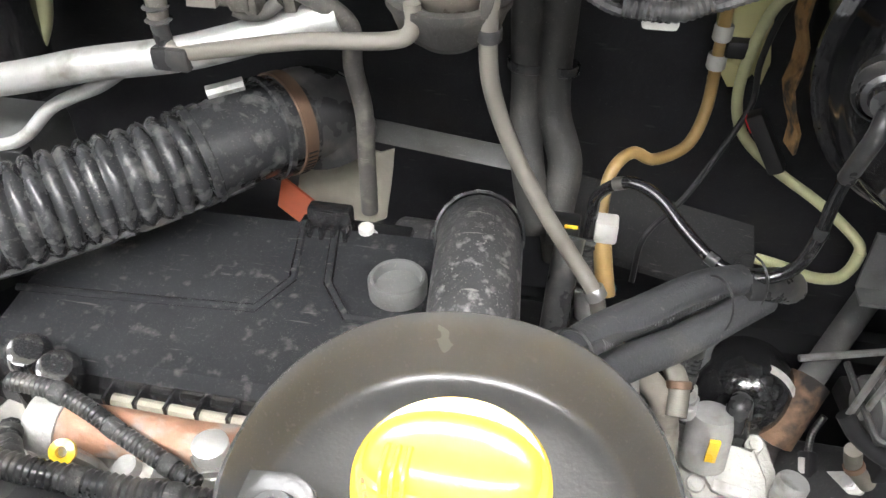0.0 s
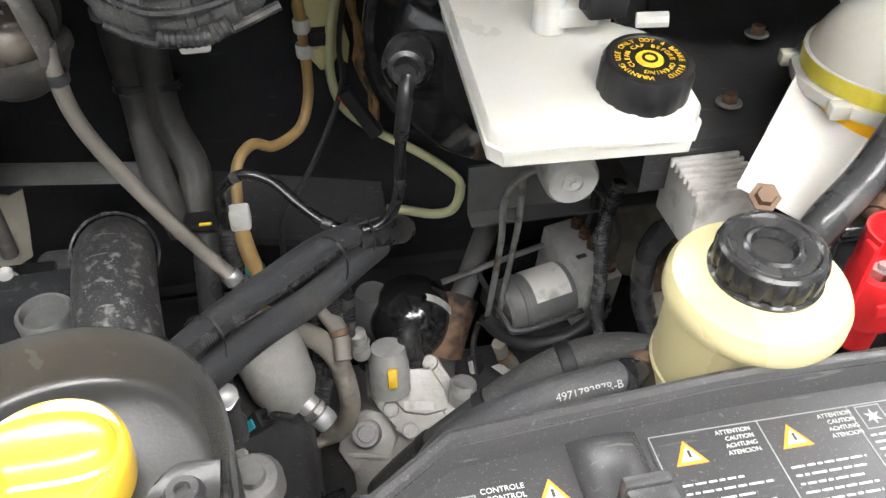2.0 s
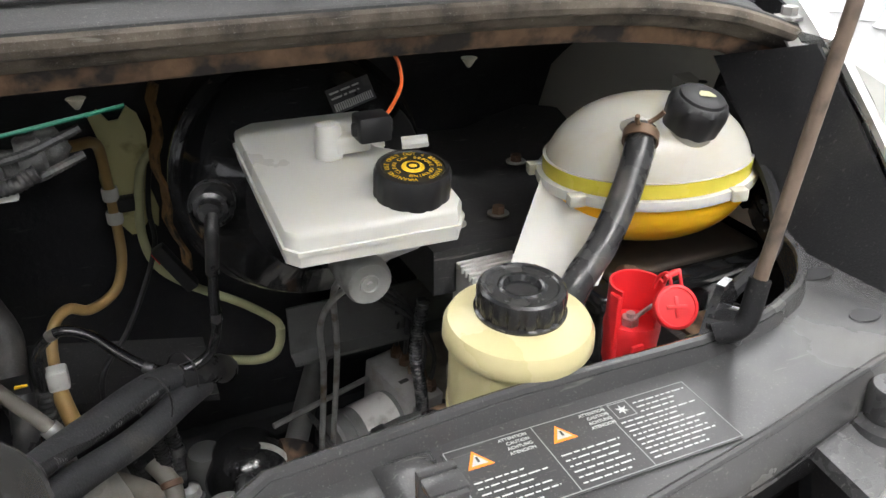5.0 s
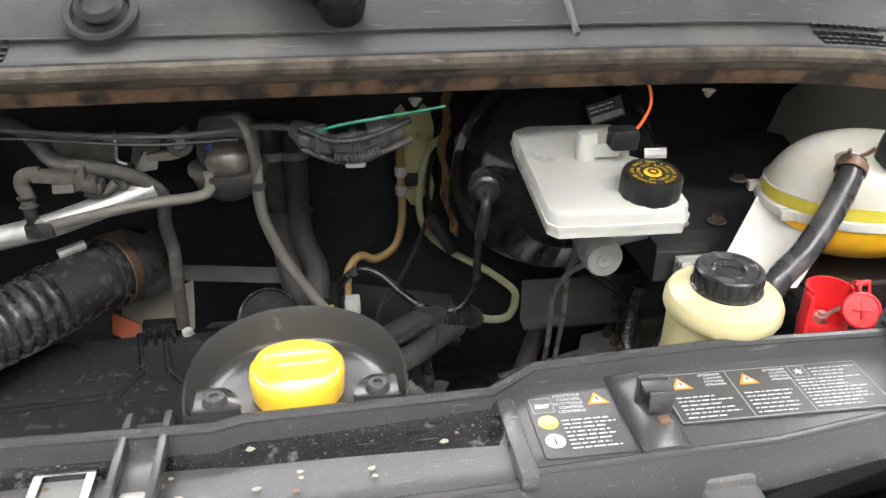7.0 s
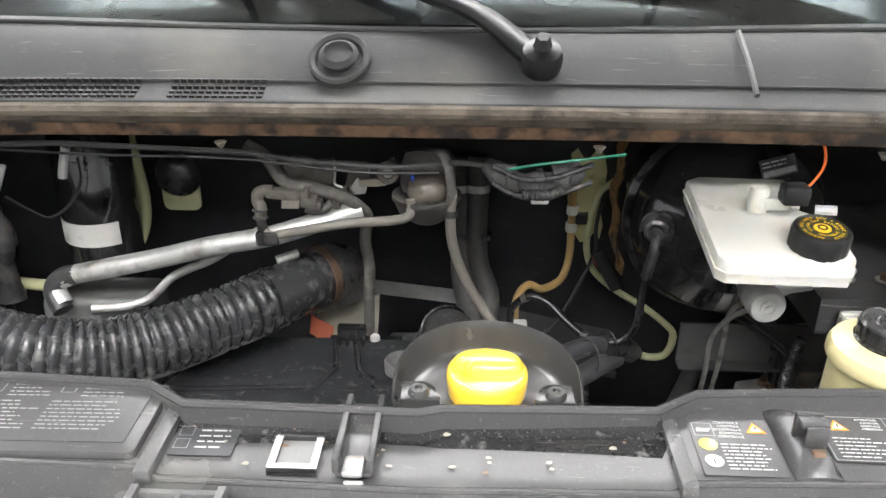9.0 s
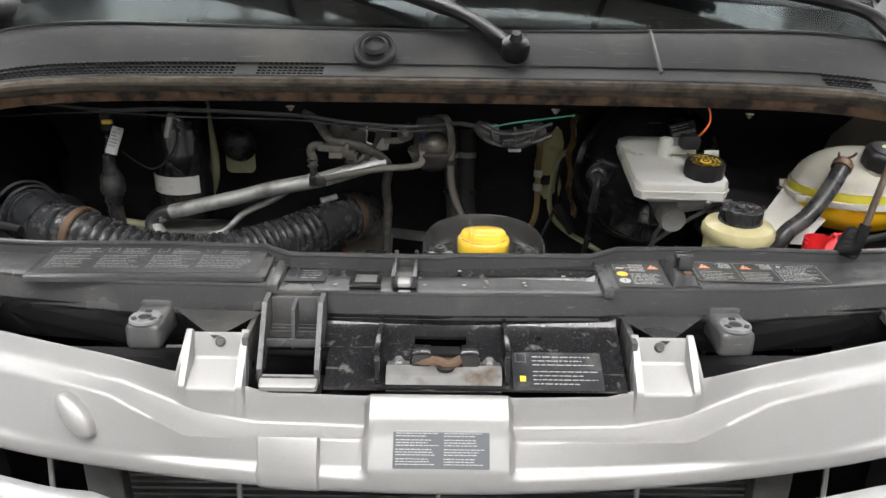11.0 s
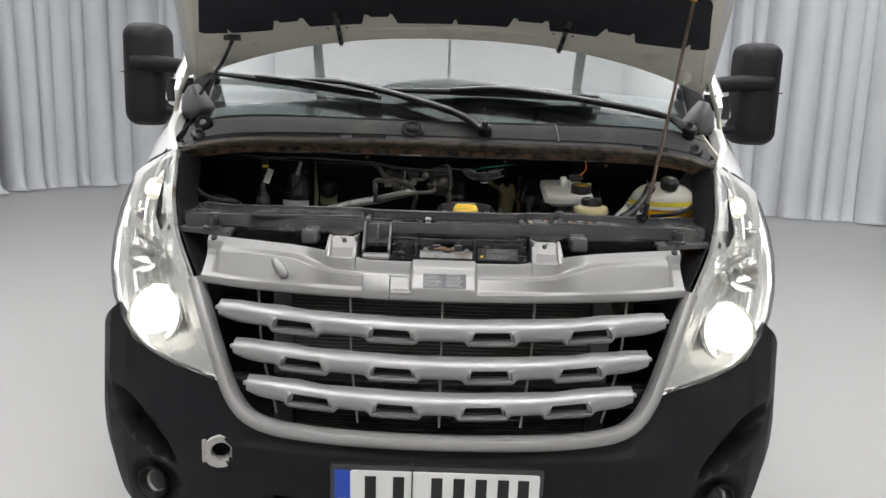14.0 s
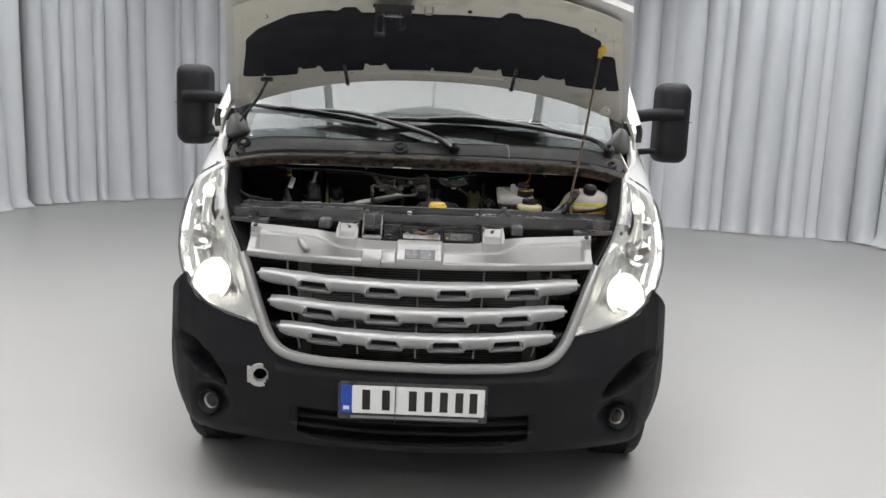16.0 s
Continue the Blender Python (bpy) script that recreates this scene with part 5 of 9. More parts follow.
def slam_back(x):
    a = abs(x)
    return lerp_table([(0, 0.372), (0.2, 0.378), (0.24, 0.405), (0.39, 0.416), (0.54, 0.415), (0.61, 0.424), (0.67, 0.449), (0.72, 0.50), (0.78, 0.60), (0.86, 0.70)], a) - (0.0 if x > 0 else 0.006)


SX = sorted({round(-0.84 + 0.02 * k, 3) for k in range(85)} | {-0.732, -0.742, 0.732, 0.742})


def slam_point(i, j):
    x = SX[i]
    a = abs(x)
    y0, y1 = slam_front(x), slam_back(x)
    z = slam_z(x)
    mid = a < 0.205
    h = (-0.036, -0.022, -0.001, 0.0, 0.0, 0.001, 0.002, 0.003, 0.015, 0.0165, -0.014)[j]
    f = (-0.10, -0.085, -0.01, 0.03, 0.25, 0.5, 0.75, 0.91, 0.945, 1.0, 1.02)[j]
    if mid and 2 <= j <= 7:
        h -= 0.005
    if a > 0.72:
        h = h * 0.6 - 0.15 * (a - 0.72)
    if f < 0:
        f *= min(1.0, 0.10 / (y1 - y0))
    return (x, y0 + (y1 - y0) * f, z + h)


slam = thing("slam_panel", "scratched black plastic front cross panel with printed service labels", "trim panel")
part("panel", sheet(len(SX), 11, slam_point, (0, 0.004, -0.006)), SLAMMAT, slam, angle=28)
part("rear_bead", tube([(x, slam_back(x) - 0.001, slam_z(x) + 0.0165 * (1.0 if abs(x) < 0.72 else 0.6) - 0.15 * max(0, abs(x) - 0.72)) for x in SX[2:-2]], 0.0042, n=1, seg=8), SLAMMAT, slam)
part("front_bead", tube([(x, slam_front(x) + 0.0015, slam_z(x) - 0.0005 - (0.005 if abs(x) < 0.205 else 0)) for x in SX if abs(x) < 0.70], 0.0030, n=1, seg=8), SLAMMAT, slam)
part("skirt", sheet(45, 3, lambda i, j: (-0.66 + 0.03 * i, slam_front(-0.66 + 0.03 * i) + (-0.008, -0.004, 0.012)[j], slam_z(-0.66 + 0.03 * i) - (0.030, 0.055, 0.095)[j]), (0, 0.004, 0)), GLOSS_BLACK, slam)
for s_ in (-1, 1):
    hole_ = prism([(0.017 * math.cos(k * math.pi / 8), 0.008 * math.sin(k * math.pi / 8)) for k in range(16)], -0.002, 0.0012, Matrix.Translation((s_ * 0.712, 0.470, slam_z(0.712) + 0.003)))
    part("oval_hole", hole_, PLAIN_BLACK, slam)



# oil filler: funnel tray and cap
def funnel_ring(t, grow):
    """Outline of the filler tray: a broad D with its flat side to the front."""
    a = 2 * math.pi * t
    x, y = math.cos(a), math.sin(a)
    w = 0.0770 + grow
    dd, p = (0.087 + grow, 2.15) if y > 0 else (0.017 + 0.3 * grow, 7.0)
    k = (abs(x) ** p + abs(y) ** p) ** (-1 / p)
    return 0.058 + w * x * k, 0.404 + dd * y * k


def rim_height(y):
    return lerp_table([(0.385, 1.170), (0.398, 1.175), (0.405, 1.182), (0.43, 1.188), (0.46, 1.192), (0.50, 1.194)], y)


funnel = thing("oil_filler", "black funnel-shaped oil filler tray with a yellow screw cap", "oil filler")
b_ = bmesh.new()
prof = [(0.004, 1.10, 0), (0.006, -0.006, 1), (0.0065, -0.001, 1), (0.0045, 0.0005, 1), (0.0030, -0.002, 1), (0.001, -0.008, 1), (-0.004, 1.1690, 0), (-0.0060, 1.1660, 0), (-0.0095, 1.1643, 0), (-0.013, 1.1637, 0), (-0.030, 1.1630, 0)]
rings = []
for grow, z, mode in prof:
    ring = []
    for k in range(72):
        x, y = funnel_ring(k / 72, grow)
        ring.append(b_.verts.new((x, y, rim_height(y) + z if mode else z)))
    rings.append(ring)
for a_, c_ in zip(rings, rings[1:]):
    for k in range(72):
        b_.faces.new((a_[k], a_[(k + 1) % 72], c_[(k + 1) % 72], c_[k]))
b_.faces.new(rings[-1])
b_.faces.new(rings[0])
part("tray", b_, TRAYMAT, funnel, angle=60)
for s, x in ((-1, -0.002), (1, 0.118)):
    pad = [(x - s * 0.019 * math.cos(radians(90 * k / 8)) if k else x - s * 0.019, 0.388 + 0.030 * math.sin(radians(90 * k / 8))) for k in range(9)] + [(x + s * 0.016, 0.416), (x + s * 0.016, 0.388)]
    part("boss", prism(pad if s > 0 else pad[::-1], 1.15, 1.1755, bevel=0.002), TRAYMAT, funnel)
    part("screw", lathe([(0, 0.003), (0.003, 0.003), (0.0038, 0.0055), (0.0072, 0.0050), (0.0095, 0.001), (0.0095, -0.001)], 18, pose(x, 0.3985, 1.1757)), DARK, funnel)
CAP = (0.0580, 0.4220)
cap = part("cap", lathe([(0.034, 1.160), (0.0358, 1.1655), (0.0366, 1.1800), (0.0360, 1.1845), (0.0340, 1.1868), (0.030, 1.1872), (0, 1.1872)], 64, Matrix.Translation((*CAP, 0))), YELLOW, funnel, "yellow screw cap")
knob = bmesh.new()
nk = 40


def knob_ring(grow, z):
    """The broad rounded handle across the cap."""
    out = []
    for k in range(nk):
        a = 2 * math.pi * k / nk
        w, d = 0.0325 - grow, 0.0185 - grow
        x, y = math.cos(a), math.sin(a)
        kk = (abs(x) ** 2.6 + abs(y) ** 2.6) ** (-1 / 2.6)
        out.append(knob.verts.new((CAP[0] + w * x * kk, CAP[1] + d * y * kk + 0.004 * (1 - x * x), z)))
    return out


krings = [knob_ring(g_, z_) for g_, z_ in ((-0.002, 1.1868), (0.0005, 1.1885), (0.0018, 1.1935), (0.0045, 1.1965), (0.009, 1.1978), (0.015, 1.1982))]
for a_, c_ in zip(krings, krings[1:]):
    for k in range(nk):
        knob.faces.new((a_[k], a_[(k + 1) % nk], c_[(k + 1) % nk], c_[k]))
knob.faces.new(krings[-1])
part("handle", knob, YELLOW, cap)
for k in range(3):
    part("grip_rib", tube([(CAP[0] - 0.022 + 0.004 * k, CAP[1] - 0.0165 + 0.001 * (k == 0), 1.189), (CAP[0] - 0.022 + 0.004 * k, CAP[1] - 0.013, 1.1968), (CAP[0] - 0.022 + 0.004 * k, CAP[1] - 0.002, 1.1988)], 0.0011, seg=6), YELLOW, cap)
for k in range(26):
    a = radians(200 + 5.4 * k)
    if k % 7 != 6:
        part("embossed_mark", box(-0.0011, 0.0011, -0.0005, 0.0010, 0, 0.0004, m=Matrix.Translation((CAP[0] + 0.0318 * math.cos(a), CAP[1] + 0.0318 * math.sin(a), 1.1873)) @ pose(0, 0, 0, 0, 0, math.degrees(a) + 90)), AMBER, cap)

# ---- engine bay, driver side ----
def basis(p, d, up=(0, 0, 1)):
    """A pose at p whose z runs along d."""
    z = Vector(d).normalized()
    x = Vector(up).cross(z)
    if x.length < 0.05:
        x = Vector((1, 0, 0)).cross(z)
    x.normalize()
    y = z.cross(x)
    m = Matrix((x, y, z)).transposed().to_4x4()
    m.translation = p
    return m


def text_part(name, body, m, size, material, parent, label="", align="LEFT"):
    cu = bpy.data.curves.new(name, "FONT")
    cu.body, cu.size, cu.align_x, cu.extrude = body, size, align, 0.00015
    tmp = bpy.data.objects.new(name, cu)
    scene.collection.objects.link(tmp)
    bpy.context.view_layer.update()
    me = bpy.data.meshes.new_from_object(tmp.evaluated_get(bpy.context.evaluated_depsgraph_get()))
    bpy.data.objects.remove(tmp)
    me.transform(m)
    me.materials.clear()
    me.materials.append(material)
    ob = new(name, me)
    ob.parent = parent
    return tagged(ob, label) if label else ob


def ring_text(words, centre, radius, size, m, material, parent, start=0.0, span=360.0):
    """Letters set round a circle, joined into one mesh."""
    out = bmesh.new()
    for k, ch in enumerate(words):
        if ch == " ":
            continue
        cu = bpy.data.curves.new("letter", "FONT")
        cu.body, cu.size, cu.align_x, cu.extrude = ch, size, "CENTER", 0.0001
        tmp = bpy.data.objects.new("letter", cu)
        scene.collection.objects.link(tmp)
        bpy.context.view_layer.update()
        me = bpy.data.meshes.new_from_object(tmp.evaluated_get(bpy.context.evaluated_depsgraph_get()))
        bpy.data.objects.remove(tmp)
        a = start - span * k / len(words)
        me.transform(m @ pose(0, 0, 0, 0, 0, a - 90) @ Matrix.Translation((0, radius, 0)))
        out.from_mesh(me)
        bpy.data.meshes.remove(me)
    return part("lettering", out, material, parent, flat=True)


def bars(m, x0, x1, y0, rows, pitch, h, seed, lift=0.0004):
    """Lines of unreadable print: small raised bars of uneven length."""
    rnd = random.Random(seed)
    vs, fs = [], []
    for r in range(rows):
        x = x0
        y = y0 - r * pitch
        stop = x1 - rnd.uniform(0, 0.35) * (x1 - x0)
        while x < stop:
            w = min(rnd.uniform(1.2, 4.5) * h, stop - x)
            n = len(vs)
            vs += [m @ Vector((a, b, lift)) for a, b in ((x, y), (x + w, y), (x + w, y + h * 0.6), (x, y + h * 0.6))]
            fs.append((n, n + 1, n + 2, n + 3))
            x += w + h * 0.7
    b2 = bmesh.new()
    bv = [b2.verts.new(v) for v in vs]
    for f in fs:
        b2.faces.new([bv[k] for k in f])
    return b2


def flat_shape(points, m, lift=0.0004):
    b2 = bmesh.new()
    b2.faces.new([b2.verts.new(m @ Vector((x, y, lift))) for x, y in points])
    return b2


def corrugated(pts, r, pitch=0.004, depth=0.12, seg=10, bm=None):
    """A ribbed conduit."""
    line = spline(pts, 12)
    total = sum((b - a).length for a, b in zip(line, line[1:]))
    n = max(12, int(total / pitch * 4))
    acc, fine, k, run = 0.0, [], 0, 0.0
    for q in range(n + 1):
        want = total * q / n
        while k < len(line) - 2 and run + (line[k + 1] - line[k]).length < want:
            run += (line[k + 1] - line[k]).length
            k += 1
        seg_len = max(1e-9, (line[k + 1] - line[k]).length)
        fine.append(line[k].lerp(line[k + 1], min(1.0, (want - run) / seg_len)))
    return tube(fine, r, seg=seg, bm=bm, path=True, radii=lambda t: 1 - depth * (0.5 + 0.5 * math.cos(2 * math.pi * t * n / 4)))


def hose(name, label, pts, r, material, category="hose", seg=10, n=8, parent=None, radii=None):
    ob = part(name, tube(pts, r, n=n, seg=seg, radii=radii), material, parent)
    return tagged(ob, label, category) if parent is None else ob


BATTERY_TOP = mat("battery_dust", (0.055, 0.045, 0.036), 0.5, var=0.3, scale=30, dirt=(0.12, 0.085, 0.06), dirt_amount=0.35, dirt_scale=16)
# brake servo
servo = thing("brake_servo", "black round brake servo drum with a paper label", "brake servo")
SERVO = basis((0.398, 0.80, 1.150), (0.0, -1, 0.06))
part("drum", lathe([(0, -0.20), (0.125, -0.20), (0.132, -0.14), (0.134, -0.10), (0.139, -0.096), (0.139, -0.088), (0.132, -0.084), (0.128, -0.05), (0.118, -0.03), (0.085, -0.014), (0.080, -0.006), (0.045, -0.002), (0.042, 0.014), (0.0, 0.016)], 56, SERVO), GLOSS_BLACK, servo)
part("crimp", lathe([(0.136, -0.099), (0.1415, -0.096), (0.1415, -0.090), (0.136, -0.086)], 56, SERVO), GLOSS_BLACK, servo, "bright crimped edge")
valve = part("check_valve", lathe([(0, 0.03), (0.010, 0.03), (0.012, 0.016), (0.016, 0.014), (0.018, 0.004), (0.0215, 0.0), (0.0215, -0.02)], 24, basis((0.285, 0.80, 1.163), (-0.25, -1, 0.15))), RUBBER, servo)
part("valve_ring", lathe([(0.0215, 0.003), (0.0225, 0.002), (0.0225, 0.0), (0.0215, -0.001)], 24, basis((0.285, 0.80, 1.163), (-0.25, -1, 0.15))), RUBBER, valve)
hose("vacuum_elbow", "", [(0.281, 0.775, 1.165), (0.277, 0.765, 1.150), (0.276, 0.775, 1.125), (0.275, 0.785, 1.10)], 0.0068, RUBBER, parent=servo)
lab = basis((0.433, 0.813, 1.249), (0.16, -0.9, 0.42), up=(-0.25, 0.3, 1))
lab = lab @ Matrix.Scale(0.74, 4)
part("paper_label", prism([(-0.034, -0.017), (0.034, -0.017), (0.034, 0.017), (-0.034, 0.017)], 0, 0.0006, lab), BLACKLABEL, servo, "small black label with white bars")
part("label_print", bars(lab, -0.03, 0.03, 0.009, 2, 0.007, 0.004, 5, 0.001), PRINT, servo)
bc = bmesh.new()
for k in range(18):
    x = -0.03 + 0.0034 * k
    box(x, x + 0.0019, -0.014, -0.004, 0.0008, 0.0012, bm=bc)
bmesh.ops.transform(bc, matrix=lab, verts=bc.verts)
part("code_bars", bc, PRINT, servo)
# master cylinder under the reservoir
mc = thing("master_cylinder", "stained cast aluminium brake master cylinder", "brake cylinder")
part("bore", lathe([(0, 0.002), (0.012, 0.0), (0.019, 0.0), (0.0215, 0.004), (0.0225, 0.02), (0.0225, 0.05), (0.019, 0.055), (0.019, 0.16), (0, 0.16)], 28, basis((0.386, 0.646, 1.133), (0.02, 1, 0.03))), ALU, mc)
part("port_boss", tube([(0.398, 0.672, 1.150), (0.425, 0.668, 1.157), (0.437, 0.667, 1.160)], 0.012, seg=12), ALU, mc)
part("union", lathe([(0, 0.014), (0.005, 0.014), (0.0075, 0.010), (0.0075, 0), (0, 0)], 6, basis((0.437, 0.667, 1.160), (1, -0.1, 0.1))), STEEL, mc)
part("casting_mark", lathe([(0, 0.003), (0.003, 0.003), (0.003, 0.0), (0.007, 0.0), (0.007, 0.0025), (0.009, 0.0025), (0.009, -0.002)], 16, basis((0.386, 0.646, 1.133), (-0.02, -1, -0.03))), ALU, mc)
hose("brake_line", "thin dark steel brake line", [(0.44, 0.667, 1.160), (0.465, 0.66, 1.165), (0.49, 0.68, 1.155), (0.47, 0.74, 1.12), (0.42, 0.76, 1.075), (0.397, 0.80, 1.03), (0.386, 0.82, 0.986), (0.394, 0.85, 0.903), (0.389, 0.87, 0.764)], 0.0038, STEEL, "brake line", seg=8)
hose("brake_line", "thin dark steel brake line", [(0.395, 0.72, 1.105), (0.396, 0.75, 1.085), (0.398, 0.80, 1.038), (0.407, 0.83, 0.97), (0.411, 0.85, 0.909), (0.406, 0.88, 0.752)], 0.0038, STEEL, "brake line", seg=8)

# brake fluid reservoir
res = thing("brake_fluid_reservoir", "flat milky white brake fluid reservoir with a black cap", "fluid reservoir")
outline = [(0.318, 0.606), (0.446, 0.598), (0.456, 0.612), (0.458, 0.690), (0.440, 0.706), (0.416, 0.712), (0.412, 0.735), (0.440, 0.745), (0.446, 0.775), (0.432, 0.792), (0.330, 0.800), (0.312, 0.790), (0.309, 0.616)]
SHEAR = Matrix(((1, 0, 0, 0), (0, 1, 0, 0), (0.02, 0.14, 1, 1.2 - 0.14 * 0.68 - 0.02 * 0.38), (0, 0, 0, 1)))
part("body", prism(outline, -0.004, 0.024, SHEAR, bevel=0.005), MILK, res)
grow = [(0.383 + (x - 0.383) * 1.028, 0.70 + (y - 0.70) * 1.02) for x, y in outline]
part("seam", prism(grow, 0.006, 0.0095, SHEAR), MILK, res)
low = [(0.383 + (x - 0.383) * 0.72, 0.70 + (y - 0.70) * 0.75) for x, y in outline]
part("sump", prism(low, -0.020, -0.0045, SHEAR), MILK, res)
part("float_post", lathe([(0.012, 0.02), (0.0115, 0.045), (0.010, 0.050), (0, 0.052)], 20, Matrix.Translation((0.377, 0.712, 1.208))), MILK, res)
part("float_arm", box(0.38, 0.412, 0.700, 0.718, 1.232, 1.248, 0.003), MILK, res)
plug = part("plug", box(0.396, 0.425, 0.682, 0.706, 1.245, 1.268, 0.003), PLAIN_BLACK, res, "black two-pin plug")
part("plug_rib", box(0.392, 0.429, 0.690, 0.696, 1.250, 1.262, 0.002), PLAIN_BLACK, plug)
part("side_spout", tube([(0.44, 0.70, 1.235), (0.462, 0.693, 1.237)], 0.006, seg=8), MILK, res)
CAPM = Matrix.Translation((0.421, 0.634, 1.212)) @ pose(0, 0, 0, 8, 0, 0)
cap_ = part("cap", lathe([(0.030, 0.0), (0.0315, 0.004), (0.0315, 0.026), (0.0295, 0.030), (0.026, 0.0305), (0.025, 0.0295), (0, 0.0295)], 60, CAPM, wobble=lambda k, h: 1 - (0.035 if int(k * 60) % 5 == 0 and 0.001 < h < 0.028 else 0)), PLAIN_BLACK, res, "black ribbed screw cap")
ring_text("WARNING USE ONLY DOT 4 BRAKE FLUID   ", (0, 0), 0.0195, 0.0055, CAPM @ Matrix.Translation((0, 0, 0.0300)), YELLOW, cap_, start=250)
ring_text("CLEAN CAP BEFORE OPENING  ", (0, 0), 0.0135, 0.0050, CAPM @ Matrix.Translation((0, 0, 0.0300)), YELLOW, cap_, start=200)
part("cap_disc", lathe([(0, 0.0306), (0.009, 0.0304), (0.0095, 0.0296)], 24, CAPM), YELLOW, cap_, "yellow disc")
part("cap_disc_ring", lathe([(0.0035, 0.0312), (0.0055, 0.0312), (0.0055, 0.0306), (0.0035, 0.0306)], 20, CAPM), PLAIN_BLACK, cap_)
hose("sensor_wire", "thin orange sensor wire", [(0.418, 0.692, 1.262), (0.432, 0.70, 1.27), (0.447, 0.715, 1.285), (0.446, 0.725, 1.305), (0.430, 0.725, 1.318)], 0.0018, ORANGE_WIRE, "wire", seg=6)

# power steering reservoir
ps = thing("power_steering_reservoir", "cream plastic power steering reservoir with a black cap", "fluid reservoir")
PSM = Matrix.Translation((0.4235, 0.468, 1.067)) @ pose(0, 0, 0, 3, 0.5, 0) @ Matrix.Diagonal((0.957, 0.957, 1, 1)) @ Matrix.Translation((0, 0, -1.060))
part("body", lathe([(0.030, 1.060), (0.0455, 1.064), (0.0465, 1.075), (0.0475, 1.160), (0.0475, 1.1720), (0.0515, 1.1728), (0.0530, 1.1760), (0.0526, 1.1840), (0.0495, 1.1895), (0.040, 1.1935), (0.030, 1.1960), (0, 1.1960)], 64, PSM), CREAM, ps, angle=35)
part("seam_ring", lathe([(0.0470, 1.117), (0.0482, 1.118), (0.0482, 1.120), (0.0470, 1.121)], 56, PSM), CREAM, ps)
part("strap", lathe([(0.0475, 1.078), (0.0500, 1.080), (0.0500, 1.100), (0.0475, 1.102), (0.0470, 1.09)], 48, PSM), RUBBER, ps, "black rubber mounting strap")
part("outlet", tube([(0.40, 0.478, 1.065), (0.375, 0.472, 1.11), (0.362, 0.470, 1.118)], 0.012, seg=12), GLOSS_BLACK, ps)
part("max_mark", box(0.418, 0.442, 0.4195, 0.4215, 1.135, 1.138), CREAM, ps)
pcap = part("cap", lathe([(0.0300, 1.1945), (0.0318, 1.1950), (0.0322, 1.1975), (0.0308, 1.1985), (0.0312, 1.2100), (0.0300, 1.2135), (0.0280, 1.2150), (0.0255, 1.2150), (0.0240, 1.2140), (0.0170, 1.2138), (0.0150, 1.2150), (0.0130, 1.2145), (0.0110, 1.2110), (0, 1.2105)], 128, PSM, wobble=lambda k, h: 1 - (0.045 if (k * 16) % 1 > 0.5 and 1.198 < h < 1.2120 else 0)), CAPBLACK, ps, "black ribbed screw cap", angle=30)
part("paint_dab", box(0.426, 0.431, 0.4362, 0.4390, 1.203, 1.217, 0.001), PAPER, pcap, "white paint dab")

# coolant expansion tank: two half shells, yellow coolant below the band
tank = thing("coolant_tank", "translucent coolant tank half full of yellow coolant", "coolant tank")
TK = Matrix.Translation((0.687, 0.667, 1.182)) @ pose(0, 0, 0, 1, -1.8, -13)
up_ = [(0.0 if k == 12 else math.cos(math.pi / 2 * k / 12) ** 0.8, 0.002 + 0.072 * math.sin(math.pi / 2 * k / 12)) for k in range(13)]
dn_ = [(0.0 if k == 12 else math.cos(math.pi / 2 * k / 12) ** 0.75, -0.004 - 0.057 * math.sin(math.pi / 2 * k / 12)) for k in range(13)]
SQ = Matrix.Diagonal((0.1055, 0.0835, 1, 1))
part("upper_shell", lathe([(0.990, 0.0205)] + [(r * (0.985 if z > 0.02 else 1.0), z) for r, z in up_ if z > 0.0205], 56, TK @ SQ), TANK, tank, "milky upper shell")
part("coolant_edge", lathe([(0.99, 0.006), (0.992, 0.013), (0.990, 0.0205)], 56, TK @ SQ), COOLANT_EDGE, tank, "greenish yellow coolant line")
part("coolant_surface", lathe([(0, 0.016), (0.96, 0.016), (0.96, 0.012), (0, 0.012)], 48, TK @ SQ), COOLANT, tank, "yellow coolant seen through the shell")
part("flange", lathe([(0.98, -0.004), (1.045, -0.004), (1.055, 0.0), (1.045, 0.0055), (0.98, 0.0055)], 56, TK @ SQ), MILK, tank)
part("lower_shell", lathe(dn_, 56, TK @ SQ), COOLANT, tank, "lower shell full of yellow coolant")
for ang in (20, 95, 160, 215, 300):
    a = radians(ang)
    part("flange_ear", box(-0.008, 0.008, -0.006, 0.006, -0.005, 0.007, 0.002, m=TK @ Matrix.Translation((0.112 * math.cos(a), 0.089 * math.sin(a), 0))), TANK, tank)
TCAP = TK @ Matrix.Translation((0.014, -0.044, 0.055)) @ pose(0, 0, 0, 16, 10, 0)
part("neck", lathe([(0.024, -0.004), (0.024, 0.012), (0, 0.012)], 28, TCAP), TANK, tank)
tcap = part("cap", lathe([(0.0235, 0.004), (0.0255, 0.006), (0.0275, 0.024), (0.0270, 0.031), (0.0235, 0.035), (0.0215, 0.0355), (0.0205, 0.038), (0.014, 0.0405), (0, 0.0415)], 64, TCAP, wobble=lambda k, h: 1 + (0.030 * math.cos(2 * math.pi * 8 * k) if h < 0.032 else 0)), PLAIN_BLACK, tank, "black lobed screw cap")
part("cap_symbol", flat_shape([(-0.008, -0.006), (0.008, -0.006), (0.008, -0.002), (0.004, 0.003), (-0.004, 0.003), (-0.008, -0.002)], TCAP @ Matrix.Translation((0, -0.002, 0.0418))), PALE, tcap)
